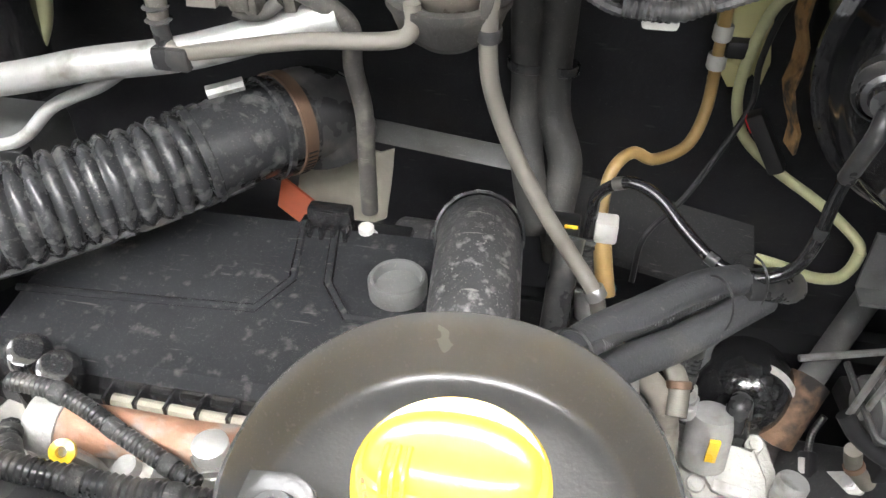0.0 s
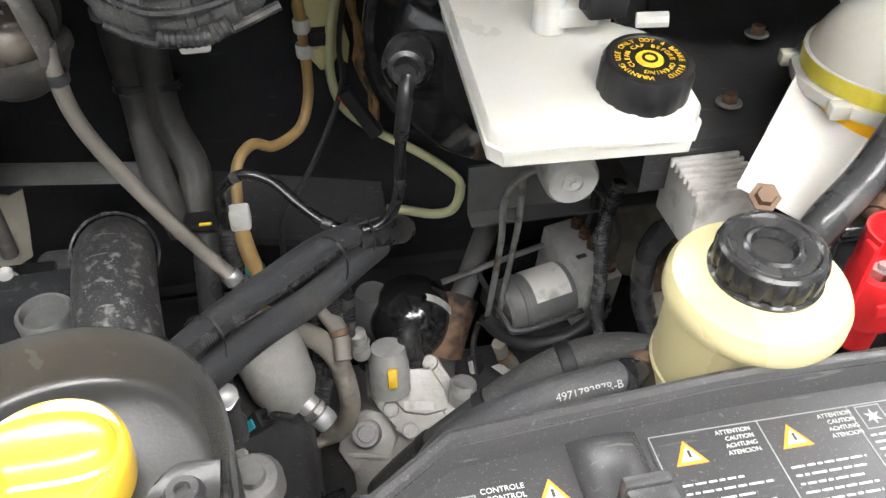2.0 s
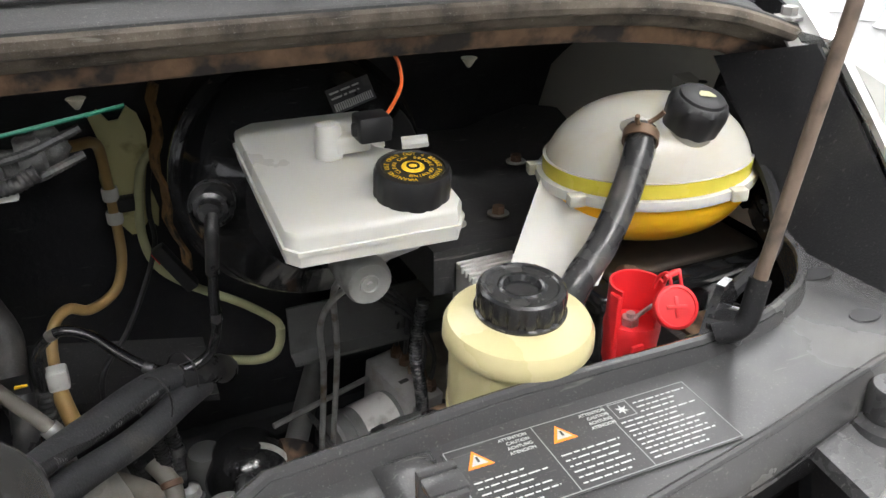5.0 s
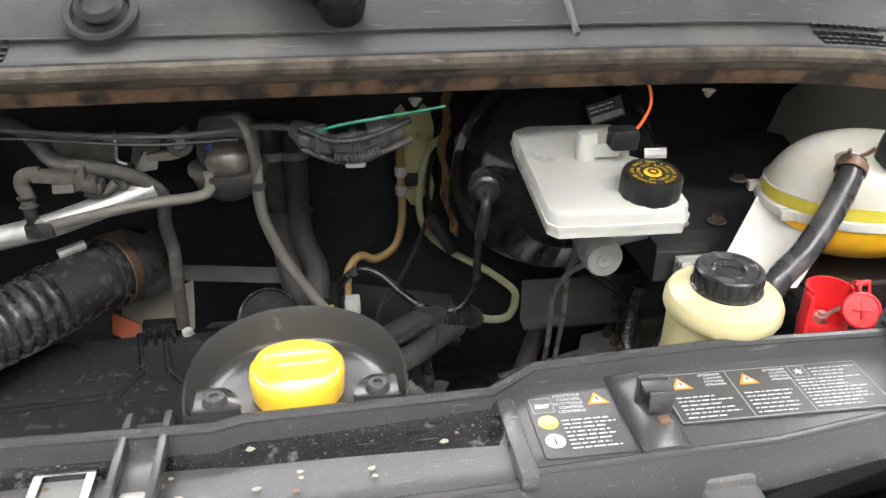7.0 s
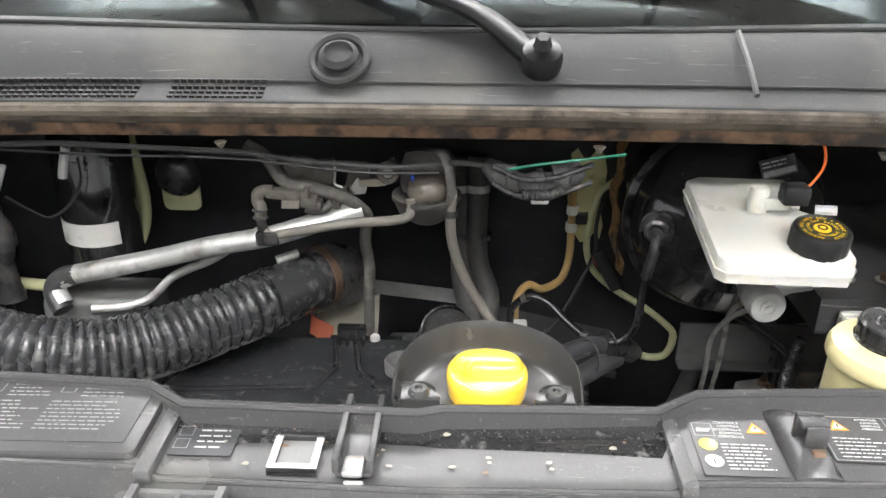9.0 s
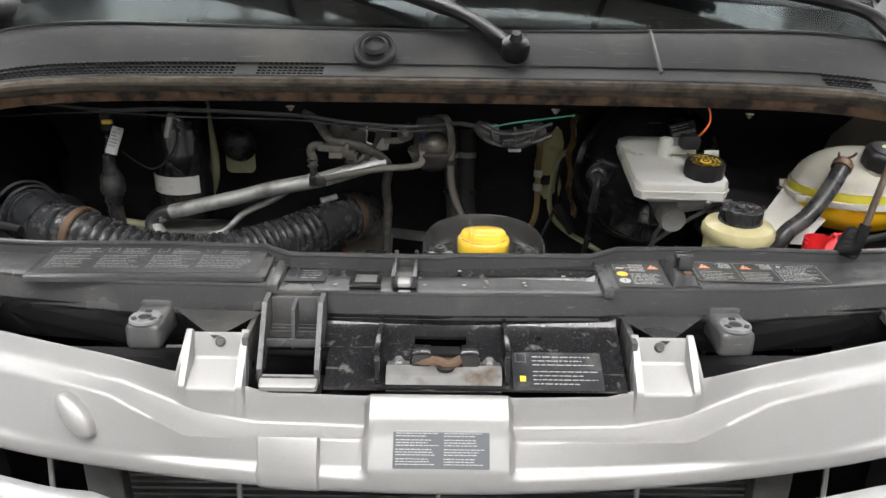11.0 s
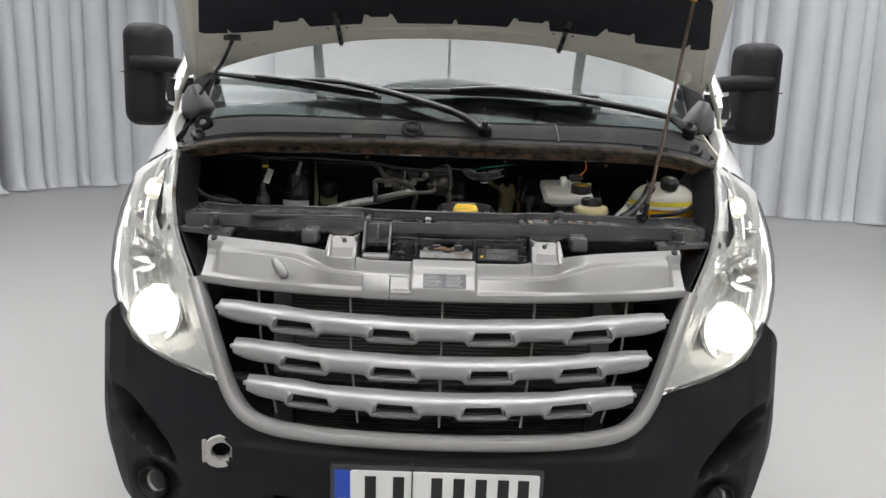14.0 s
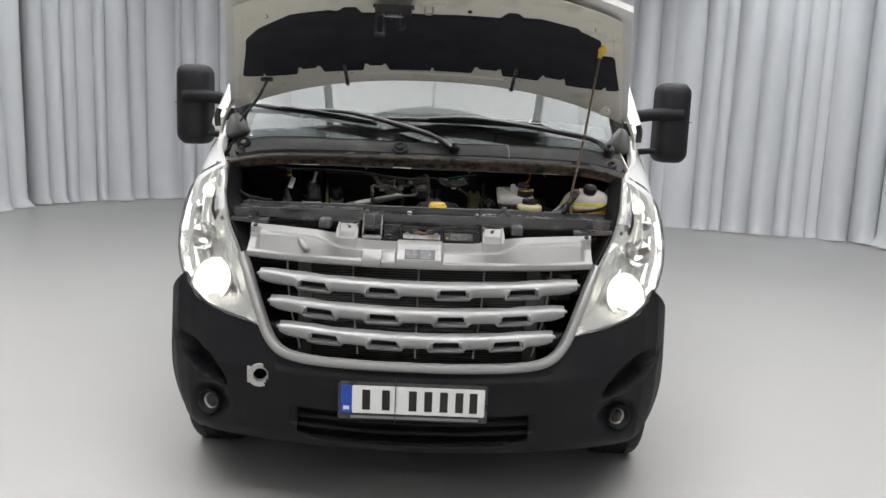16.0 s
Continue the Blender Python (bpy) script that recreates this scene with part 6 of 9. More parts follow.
part("inlet", tube([TK @ Vector((-0.04, -0.03, 0.055)), (0.638, 0.622, 1.246), (0.630, 0.612, 1.240)], 0.010, seg=12), TANK, tank)
hose("coolant_hose", "thick black rubber coolant hose", [(0.637, 0.621, 1.246), (0.625, 0.606, 1.230), (0.603, 0.590, 1.200), (0.568, 0.569, 1.168), (0.533, 0.552, 1.146), (0.502, 0.546, 1.08)], 0.0135, RUBBER, seg=14)
cl = thing("hose_clip", "rusty spring hose clip", "hose clip")
part("band", lathe([(0.0145, -0.005), (0.016, -0.005), (0.016, 0.005), (0.0145, 0.005)], 24, basis((0.632, 0.614, 1.240), (-0.5, -0.6, -0.55))), BRASSY, cl)
for d in (-0.5, 0.5):
    part("ear", tube([(0.632 + 0.010 * d, 0.612, 1.254), (0.632 + 0.022 * d, 0.608, 1.259), (0.632 + 0.028 * d, 0.604, 1.265)], 0.0022, seg=6), BRASSY, cl)
leg = thing("tank_bracket", "milky plastic tank leg bolted to the body", "bracket")
for name_, far in (("web", 0.0), ("side_web", 1.0)):
    a0, a1 = (Vector((0.578, 0.688, 1.182)), Vector((0.626, 0.634, 1.174)))
    b0, b1 = (Vector((0.510, 0.625, 1.128)), Vector((0.545, 0.588, 1.118)))
    if far:
        a0, a1 = a1, a1 + Vector((0.030, 0.004, 0.0))
        b0, b1 = b1, b1 + Vector((0.035, -0.004, 0.0))
    part(name_, sheet(6, 6, lambda i, j: tuple(a0.lerp(a1, i / 5).lerp(b0.lerp(b1, i / 5), j / 5)), (0.002, 0.002, 0)), MILK, leg, "thin translucent web")
part("leg_bolt", lathe([(0, 0.006), (0.007, 0.006), (0.008, 0), (0.012, 0), (0.012, -0.002)], 6, basis((0.520, 0.602, 1.134), (-0.2, -0.5, 0.8))), BRASSY, leg, "rusty bolt head")
part("lower_clip", lathe([(0.010, -0.006), (0.013, -0.006), (0.013, 0.006), (0.010, 0.006)], 20, basis((0.632, 0.607, 1.102), (-0.6, -0.6, -0.4))), BRASSY, tank)

# battery with red terminal cover
bat = thing("battery", "dark dusty battery box under the coolant tank", "battery")
part("case", box(0.618, 0.842, 0.620, 0.862, 0.90, 1.068, 0.006), GLOSS_BLACK, bat)
part("lid_edge", box(0.610, 0.850, 0.612, 0.870, 1.062, 1.080, 0.006, 3), GLOSS_BLACK, bat)
part("raised_top", box(0.634, 0.828, 0.634, 0.850, 1.0785, 1.087, 0.006, 3), BATTERY_TOP, bat, "brown dust on the battery top")
for k in range(4):
    part("side_groove", box(0.650 + 0.048 * k, 0.656 + 0.048 * k, 0.6175, 0.6205, 0.93, 1.050, 0.001), GLOSS_BLACK, bat)
rbp = thing("bolt_plate", "rusty plate with a hexagon bolt beside the battery", "bracket")
part("pedestal", box(0.668, 0.770, 0.545, 0.600, 0.90, 1.0485, 0.006), DARK, rbp)
part("plate", prism(roundrect(-0.036, 0.036, -0.022, 0.022, 0.006), 0, 0.004, Matrix.Translation((0.714, 0.568, 1.049))), RUST, rbp)
part("head", lathe([(0.014, 0.0042), (0.014, 0.006), (0.0085, 0.007), (0.0085, 0.013), (0.006, 0.015), (0, 0.015)], 6, Matrix.Translation((0.716, 0.570, 1.049))), BRASSY, rbp)
red = thing("terminal_cover", "red plastic battery terminal cover, flipped open", "terminal cover")
RC = Matrix.Translation((0.578, 0.530, 0))
RZ = (1.072, 1.078, 1.095, 1.108, 1.112, 1.116, 1.126, 1.138, 1.147, 1.150)


def red_wall(i, j):
    a = radians(7.5 * i)
    r = 0.0228 + (0.0012 if j in (3, 4) else 0.0) - (0.0015 if j == 0 else 0.0)
    return (0.578 + r * math.cos(a), 0.530 + r * math.sin(a), RZ[j])


# the wall is cut away at the front, above the collar
part("barrel", sheet(49, 10, red_wall, lambda i, j: (-0.0022 * math.cos(radians(7.5 * i)), -0.0022 * math.sin(radians(7.5 * i)), 0), skip=lambda i, j: 27 <= i <= 37 and j >= 5), RED, red)
part("foot", lathe([(0, 1.045), (0.014, 1.045), (0.015, 1.070), (0.0215, 1.0735), (0.0205, 1.0755), (0, 1.0755)], 32, RC), RED, red)
part("inner_floor", lathe([(0, 1.112), (0.0200, 1.112), (0.0200, 1.109), (0, 1.109)], 32, RC), RED, red)
part("side_rail", box(0.5525, 0.5575, 0.520, 0.532, 1.085, 1.146, 0.0015), RED, red)
part("front_tab", box(0.560, 0.572, 0.5035, 0.5070, 1.096, 1.106, 0.001), RED, red)
part("terminal_nut", lathe([(0, 0.011), (0.004, 0.011), (0.004, 0.007), (0.0075, 0.007), (0.0075, 0), (0, 0)], 6, Matrix.Translation((0.574, 0.528, 1.112))), STEEL, red, "bright terminal nut")
lidm = basis((0.590, 0.4975, 1.141), (-0.25, -0.80, 0.55))
part("lid", lathe([(0, 0.0), (0.0165, 0.0), (0.0180, 0.0015), (0.0180, 0.0075), (0.0168, 0.0085), (0.0155, 0.0085), (0.0150, 0.0075), (0, 0.0075)], 36, lidm), RED, red)
part("lid_mark", box(-0.0085, 0.0085, -0.0016, 0.0016, 0.0070, 0.0088, 0.0004, m=lidm), RED, red)
part("lid_mark", box(-0.0016, 0.0016, -0.0085, 0.0085, 0.0070, 0.0088, 0.0004, m=lidm), RED, red)
for dx in (-0.005, 0.005):
    part("hinge", tube([(0.594 + dx, 0.500, 1.154), (0.595 + dx, 0.508, 1.166), (0.594 + dx, 0.517, 1.160), (0.592 + dx, 0.520, 1.148)], 0.0016, seg=6), RED, red)
part("hinge_bar", tube([(0.586, 0.507, 1.164), (0.602, 0.509, 1.166)], 0.0022, n=3, seg=8), RED, red)
part("key", tube([(0.566, 0.514, 1.127), (0.580, 0.514, 1.134), (0.592, 0.514, 1.137)], 0.0020, seg=6), STEEL, red)
# finned block and wing bolts
fb = thing("fuse_block", "beige finned connector block", "connector")
part("block", box(0.505, 0.565, 0.66, 0.73, 1.03, 1.085, 0.003), PAPER, fb)
for k in range(8):
    part("fin", box(0.503, 0.567, 0.662 + 0.0085 * k, 0.666 + 0.0085 * k, 1.0855, 1.094, 0.001), PAPER, fb)
for p in ((0.576, 0.764, 1.113), (0.66, 0.875, 1.12)):
    bo = thing("bolt", "rusty hexagon bolt on the inner wing", "bolt", "wing bolts")
    part("washer", lathe([(0.012, 0), (0.012, 0.002), (0, 0.002)], 20, Matrix.Translation(p)), STEEL, bo)
    part("head", lathe([(0.0075, 0.0021), (0.0075, 0.008), (0.006, 0.010), (0, 0.010)], 6, Matrix.Translation(p)), BRASSY, bo)
part("wing_shelf", sheet(9, 5, lambda i, j: (0.48 + 0.045 * i, 0.72 + 0.075 * j, 1.108 + 0.012 * math.sin(i * 1.3) * (j > 1) + 0.02 * (j == 4)), (0, 0, -0.05)), DARK, van, "dark painted wing shelf")

# antilock unit, accumulator and steering pump, low down
absu = thing("brake_modulator", "dusty aluminium brake modulator with a grey motor", "brake modulator")
AB = pose(0.497, 0.915, 0.775, 8, 0, 14)
part("block", box(0.0, 0.052, -0.056, 0.056, -0.052, 0.040, 0.003, m=AB), CAST, absu)
part("motor", lathe([(0, 0), (0.033, 0), (0.037, 0.004), (0.037, 0.020), (0.0385, 0.021), (0.0385, 0.028), (0.037, 0.029), (0.037, 0.094), (0, 0.094)], 36, AB @ basis((-0.094, -0.012, -0.012), (1, 0, 0))), GREYPANEL, absu, "grey pump motor")
part("motor_label", sheet(7, 9, lambda i, j: tuple(AB @ Vector((-0.058 + 0.0085 * i, -0.012 + 0.0377 * math.cos(radians(40 + 12 * j)), -0.012 + 0.0377 * math.sin(radians(40 + 12 * j))))), (0, 0, 0.0006)), PAPER, absu, "white paper label")
part("control_box", box(-0.080, 0.050, -0.060, 0.060, -0.085, -0.053, 0.004, m=AB), PLAIN_BLACK, absu)
part("strap", tube([AB @ Vector(q) for q in ((-0.098, 0.04, 0.0), (-0.100, -0.03, -0.004), (-0.09, -0.054, -0.008), (-0.03, -0.058, -0.006), (0.0, -0.058, -0.004))], 0.004, seg=8), DARK, absu)
part("back_rail", tube([AB @ Vector(q) for q in ((-0.15, 0.045, 0.004), (-0.06, 0.047, 0.008), (0.0, 0.047, 0.012))], 0.004, seg=8), STEEL, absu)
part("etched_mark", box(0.012, 0.026, -0.012, -0.006, 0.0402, 0.0408, m=AB), DARK, absu)
for k in range(5):
    y = 0.040 - 0.020 * k
    u = part("pipe_union", lathe([(0, 0.018), (0.0055, 0.018), (0.0065, 0.010), (0.0085, 0.009), (0.0085, 0)], 6, AB @ Matrix.Translation((0.041, y, 0.0402))), BRASSY, absu, "dull hexagon union")
    a = AB @ Vector((0.041, y, 0.056))
    part("pipe", tube([a, a + Vector((0.004, 0.002, 0.04)), a + Vector((0.010 - 0.006 * k, 0.02, 0.085)), a + Vector((-0.02 - 0.012 * k, 0.07, 0.115)), a + Vector((-0.06 - 0.012 * k, 0.11, 0.12))], 0.0032, seg=6), DARK, absu)
for k in range(4):
    part("screw", lathe([(0, 0.006), (0.005, 0.005), (0.006, 0), (0.006, -0.002)], 10, AB @ basis((0.010 + 0.011 * k, -0.0562, -0.040 + 0.017 * (k % 2)), (0, -1, 0))), STEEL, absu)
part("bay_panel", sheet(7, 5, lambda i, j: (0.575 + 0.020 * i, 0.985 - 0.004 * i, 0.70 + 0.055 * j + 0.004 * math.sin(i * 1.4)), (0, 0.004, 0)), WINGPAINT, van, "dusty beige-painted inner body panel")
accu = thing("accumulator", "glossy black pressure sphere with a white label", "accumulator")
part("sphere", lathe([(0.060 * math.sin(math.pi * k / 18), 0.060 * -math.cos(math.pi * k / 18) * (0.86 if k < 9 else 1.0)) for k in range(19)], 40, pose(0.306, 0.962, 0.688, 25, 10, 0)), GLOSS_BLACK, accu)
part("sticker", sheet(7, 7, lambda i, j: tuple(Vector((0.306, 0.962, 0.688)) + 0.0612 * Vector((math.cos(0.5 - 0.16 * i) * math.cos(0.35 + 0.14 * j) * 0.85, -0.25 - 0.03 * i, math.sin(0.35 + 0.14 * j))).normalized()), (0, -0.0006, 0.0006)), PAPER, accu, "white paper label")
accp = thing("regulator", "grey round regulator beside the sphere", "regulator")
part("can", lathe([(0, 0.05), (0.022, 0.048), (0.026, 0.035), (0.028, 0.0), (0.028, -0.09), (0, -0.09)], 28, Matrix.Translation((0.255, 0.98, 0.68))), GREYPANEL, accp)
pump = thing("steering_pump", "dirty cast aluminium steering pump with a yellow tag", "pump")
PM = basis((0.292, 0.868, 0.640), (-0.10, -0.55, 0.83))
part("body", prism([(-0.066, 0.040), (-0.020, 0.040), (0.0, 0.034), (0.006, 0.052), (0.032, 0.050), (0.050, 0.018), (0.066, -0.014), (0.060, -0.034), (0.036, -0.046), (0.0, -0.064), (-0.026, -0.048), (-0.040, -0.020), (-0.062, -0.006)], -0.055, 0.0, PM, bevel=0.005), ALLOY, pump, "rough cast pump body")
part("upper_step", prism([(-0.040, 0.030), (0.0, 0.026), (0.022, 0.034), (0.042, 0.004), (0.048, -0.022), (0.018, -0.030), (-0.012, -0.026), (-0.034, 0.002)], 0.001, 0.013, PM, bevel=0.004), ALLOY, pump)
part("cast_plate", box(-0.012, 0.028, -0.024, -0.012, 0.0132, 0.0150, 0.0006, m=PM), PAPER, pump, "pale data plate")
for x_, y_ in ((-0.052, 0.026), (0.022, 0.040), (0.050, -0.022), (-0.004, -0.050), (-0.030, -0.022)):
    part("bolt_boss", lathe([(0.011, -0.01), (0.011, 0.006), (0.0095, 0.008), (0.006, 0.008), (0.006, 0.014), (0, 0.0145)], 14, PM @ Matrix.Translation((x_, y_, 0))), ALLOY, pump)
PB = basis((0.228, 0.835, 0.590), (-0.15, -0.6, 0.78))
part("flange_block", prism([(-0.040, 0.030), (-0.010, 0.046), (0.020, 0.040), (0.034, 0.010), (0.024, -0.034), (-0.020, -0.042), (-0.044, -0.012)], -0.06, 0.0, PB, bevel=0.006), ALLOY, pump)
part("flange_port", lathe([(0.020, 0.0), (0.020, 0.014), (0.017, 0.018), (0.012, 0.018), (0.011, 0.010), (0, 0.010)], 22, PB @ Matrix.Translation((-0.006, 0.012, 0))), CAST, pump)
part("flange_rib", box(-0.030, 0.026, -0.020, -0.014, 0.0, 0.010, 0.002, m=PB), ALLOY, pump)
part("neck", lathe([(0, 0.07), (0.022, 0.068), (0.026, 0.05), (0.026, 0.0), (0, 0)], 28, pose(0.262, 0.868, 0.655, -12, 0, 0)), CAST, pump)
part("tag", box(0.256, 0.268, 0.838, 0.8425, 0.690, 0.725, 0.001), YELLOW, pump, "yellow tag")
part("hose_tail", tube([(0.285, 0.88, 0.70), (0.292, 0.90, 0.725), (0.30, 0.905, 0.68), (0.305, 0.90, 0.64)], 0.013, seg=12), RUBBER, pump)
fil = thing("hose_coupling", "bright crimped metal hose end", "coupling")
for k in range(3):
    part("ferrule", lathe([(0.016, 0), (0.018, 0.004), (0.018, 0.014), (0.016, 0.018), (0, 0.018)], 24, basis((0.352, 0.84, 0.62 + 0.02 * k), (0.15, 0.2, 1))), ALU, fil)
part("rubber_tail", tube([(0.352, 0.84, 0.62), (0.345, 0.82, 0.57), (0.335, 0.80, 0.5)], 0.017, seg=12), RUBBER, fil)
# loose runs between the modulator and the reservoir
cd = part("wiring_conduit", corrugated([(0.516, 0.83, 0.985), (0.505, 0.83, 0.917), (0.508, 0.82, 0.857), (0.512, 0.82, 0.79), (0.528, 0.80, 0.735)], 0.0085), SCUFF)
tagged(cd, "black ribbed wiring conduit beside the brake modulator", "conduit")
hose("cable_sleeve", "black cloth cable sleeve slung below the modulator", [(0.385, 0.87, 0.765), (0.405, 0.86, 0.742), (0.442, 0.855, 0.720), (0.486, 0.855, 0.722), (0.524, 0.86, 0.741), (0.540, 0.865, 0.780)], 0.0095, PLAIN_BLACK, "cable", seg=12)
hose("return_hose", "black rubber return hose beside the reservoir", [(0.585, 0.76, 0.985), (0.553, 0.78, 0.955), (0.538, 0.78, 0.917), (0.543, 0.78, 0.856), (0.560, 0.77, 0.80), (0.565, 0.76, 0.73)], 0.0130, RUBBER, seg=14)
mb = thing("mounting_bracket", "rusty pressed steel bracket on the chassis leg", "bracket")
part("web", sheet(5, 4, lambda i, j: (0.545 + 0.018 * i, 0.815 - 0.004 * j + 0.006 * (i == 2), 0.905 - 0.024 * j), (0, 0.004, 0)), RUST, mb)
part("flange", box(0.545, 0.617, 0.765, 0.803, 0.833, 0.838, 0.001), BEIGE, mb, "bare beige flange")
part("bolt_head", lathe([(0.009, 0), (0.009, 0.006), (0.007, 0.008), (0, 0.008)], 6, basis((0.580, 0.806, 0.872), (0, -1, 0.1))), BRASSY, mb)
# steering hose with a printed code, wrapped loom, tray edge
big = hose("steering_hose", "thick dark grey rubber hose with a printed code", [(0.385, 0.478, 1.110), (0.345, 0.474, 1.107), (0.305, 0.474, 1.098), (0.272, 0.476, 1.080), (0.252, 0.482, 1.050), (0.245, 0.50, 1.0), (0.25, 0.53, 0.92), (0.26, 0.56, 0.85)], 0.0135, SLEEVE, seg=16)
text_part("code", "497179287R-B", pose(0.318, 0.4640, 1.1125, 48, -6, 0), 0.0070, PRINT, big, "white printed code")
part("code_bar", box(0.376 - 0.010, 0.376 - 0.004, 0.4640, 0.4652, 1.110, 1.118), PRINT, big)
hose("wrapped_loom", "black fabric-wrapped wiring loom", [(0.44, 0.56, 1.02), (0.40, 0.555, 1.038), (0.363, 0.555, 1.034), (0.327, 0.56, 1.005), (0.285, 0.56, 0.968), (0.247, 0.56, 0.93), (0.22, 0.57, 0.88)], 0.0165, TAPE, "wiring loom", seg=14)
# grey stay plate with a slot
stay = thing("stay_plate", "grey painted steel stay plate with a slot", "bracket")
part("plate", sheet(7, 4, lambda i, j: ((0.38, 0.42, 0.47, 0.528, 0.545, 0.60, 0.64)[i], 0.955 + 0.0 * i, (0.865, 0.888, 0.915, 0.935)[j]), (0, 0.004, 0), skip=lambda i, j: i == 3 and j == 1), GREYPANEL, stay)
part("flange", box(0.38, 0.64, 0.93, 0.955, 0.862, 0.866), GREYPANEL, stay)
strut = thing("steering_shaft", "rough grey steering shaft sleeve", "steering shaft")
part("sleeve", tube([(0.445, 1.065, 0.775), (0.412, 1.018, 0.742), (0.376, 0.965, 0.707)], 0.0165, seg=14), GREYPANEL, strut)
part("joint", tube([(0.378, 0.967, 0.708), (0.360, 0.94, 0.685), (0.345, 0.92, 0.65)], 0.025, seg=10), RUST, strut, "rusty joint")

LIDMAT = mat("dusty_lid", (0.022, 0.023, 0.025), 0.18, var=0.25, scale=25, dirt=(0.085, 0.083, 0.078), dirt_amount=0.12, dirt_scale=70, rough_var=0.08, speck=0.11, speck_scale=420)

# ---- engine bay, middle and passenger side ----
lid = thing("air_box", "dusty black plastic air box lid with moulded panels", "air box")


def lid_z(x, y):
    return 0.985 + 0.10 * (y - 0.70) + 0.02 * x


def lid_point(i, j):
    x, y = -0.37 + 0.355 * i / 38, 0.610 + 0.185 * j / 26
    z = lid_z(x, y)
    if i == 0 or i == 38 or j == 0 or j == 26:
        z -= 0.010
    # raised panel at the back, one more beside the cap
    def inside(x0, x1, y0, y1, cut):
        return x0 < x < x1 and y0 < y < y1 and (x - x0 if cut < 0 else x1 - x) + (y - y0) > abs(cut)
    if inside(-0.36, -0.140, 0.690, 0.790, 0.040):
        z += 0.003
    if inside(-0.105, -0.020, 0.690, 0.760, -0.028):
        z -= 0.004
    return (x, y, z)


part("cover", sheet(39, 27, lid_point, (0, 0, -0.004)), LIDMAT, lid, angle=30)
part("front_wall", sheet(20, 3, lambda i, j: (-0.37 + 0.355 * i / 19, 0.610 - 0.004 * j, lid_z(-0.15, 0.61) - 0.012 - 0.018 * j), (0, 0.004, 0)), GLOSS_BLACK, lid)
for k in range(14):
    part("wall_rib", box(-0.346 + 0.025 * k, -0.343 + 0.025 * k, 0.592, 0.609, lid_z(-0.15, 0.61) - 0.05, lid_z(-0.15, 0.61) - 0.014, 0.001), GLOSS_BLACK, lid)
part("lower_box", box(-0.36, -0.02, 0.60, 0.79, 0.86, 0.945, 0.01), PLASTIC, lid)
for pts in ([(-0.365, 0.676), (-0.25, 0.681), (-0.157, 0.686), (-0.137, 0.722), (-0.150, 0.790)], [(-0.120, 0.790), (-0.106, 0.722), (-0.080, 0.688), (-0.022, 0.690)]):
    part("moulded_rib", tube([(x, y, lid_z(x, y) + 0.0012) for x, y in pts], 0.0040, n=1, seg=8, flat=0.8), LIDMAT, lid)
capm = Matrix.Translation((-0.048, 0.728, 0.982))
part("service_cap", lathe([(0.024, 0), (0.0245, 0.014), (0.0225, 0.017), (0.020, 0.0165), (0.0185, 0.008), (0.010, 0.0075), (0.006, 0.010), (0, 0.010)], 32, capm), GREYPANEL, lid, "round ribbed service cap")
hk = part("latch_hook", box(-0.145, -0.105, 0.785, 0.80, 0.985, 1.012, 0.003), GLOSS_BLACK, lid)
for k in range(4):
    part("hook_rib", box(-0.142 + 0.011 * k, -0.138 + 0.011 * k, 0.772, 0.786, 0.985, 1.004, 0.001), GLOSS_BLACK, hk)
part("shelf", box(-0.16, -0.055, 0.765, 0.815, 0.970, 0.984, 0.003), GLOSS_BLACK, lid)
part("white_bolt", lathe([(0.010, 0), (0.010, 0.003), (0.007, 0.004), (0.007, 0.012), (0.005, 0.014), (0, 0.014)], 12, Matrix.Translation((-0.092, 0.789, 0.985))), PAPER, lid, "pale bolt head")
part("lid_bolt", lathe([(0.009, 0), (0.009, 0.004), (0.006, 0.012), (0, 0.012)], 8, Matrix.Translation((-0.105, 0.600, 0.955))), STEEL, lid)
# rubber elbow from the turbo side
elb = hose("intake_elbow", "scuffed black rubber intake elbow", [(0.030, 0.60, 0.93), (0.026, 0.645, 0.990), (0.020, 0.70, 1.018), (0.014, 0.755, 1.022), (0.004, 0.798, 0.995), (-0.02, 0.815, 0.955), (-0.07, 0.825, 0.945)], 0.036, CHALKY, "air duct", seg=24, radii=lambda t: 1.0 - 0.10 * t)
# ribbed duct
duct = thing("intake_duct", "ribbed black rubber intake duct with a clamp", "air duct")
DUCT = [(-0.172, 0.850, 1.060), (-0.200, 0.812, 1.064), (-0.245, 0.765, 1.058), (-0.300, 0.715, 1.054), (-0.350, 0.668, 1.054), (-0.400, 0.636, 1.058), (-0.455, 0.615, 1.068), (-0.525, 0.612, 1.082), (-0.600, 0.632, 1.10), (-0.67, 0.665, 1.105)]
dl = spline(DUCT, 56)
RIBS = 33


def duct_r(t):
    if t < 0.20 or t > 0.93:
        return 1.0 + (0.06 if (t < 0.03 or 0.185 < t) else 0.0)
    k = (t - 0.20) / 0.73 * RIBS
    return 0.90 + 0.15 * abs(math.sin(math.pi * k)) ** 0.65


part("bellows", tube(dl, 0.0415, seg=28, path=True, radii=duct_r), SCUFF, duct, angle=60)
d0 = (Vector(DUCT[1]) - Vector(DUCT[0])).normalized()
part("clamp_band", lathe([(0.0455, -0.007), (0.047, -0.006), (0.047, 0.006), (0.0455, 0.007), (0.044, 0)], 36, basis(Vector(DUCT[0]) + d0 * 0.012, d0)), BRASSY, duct, "rusty worm clamp")
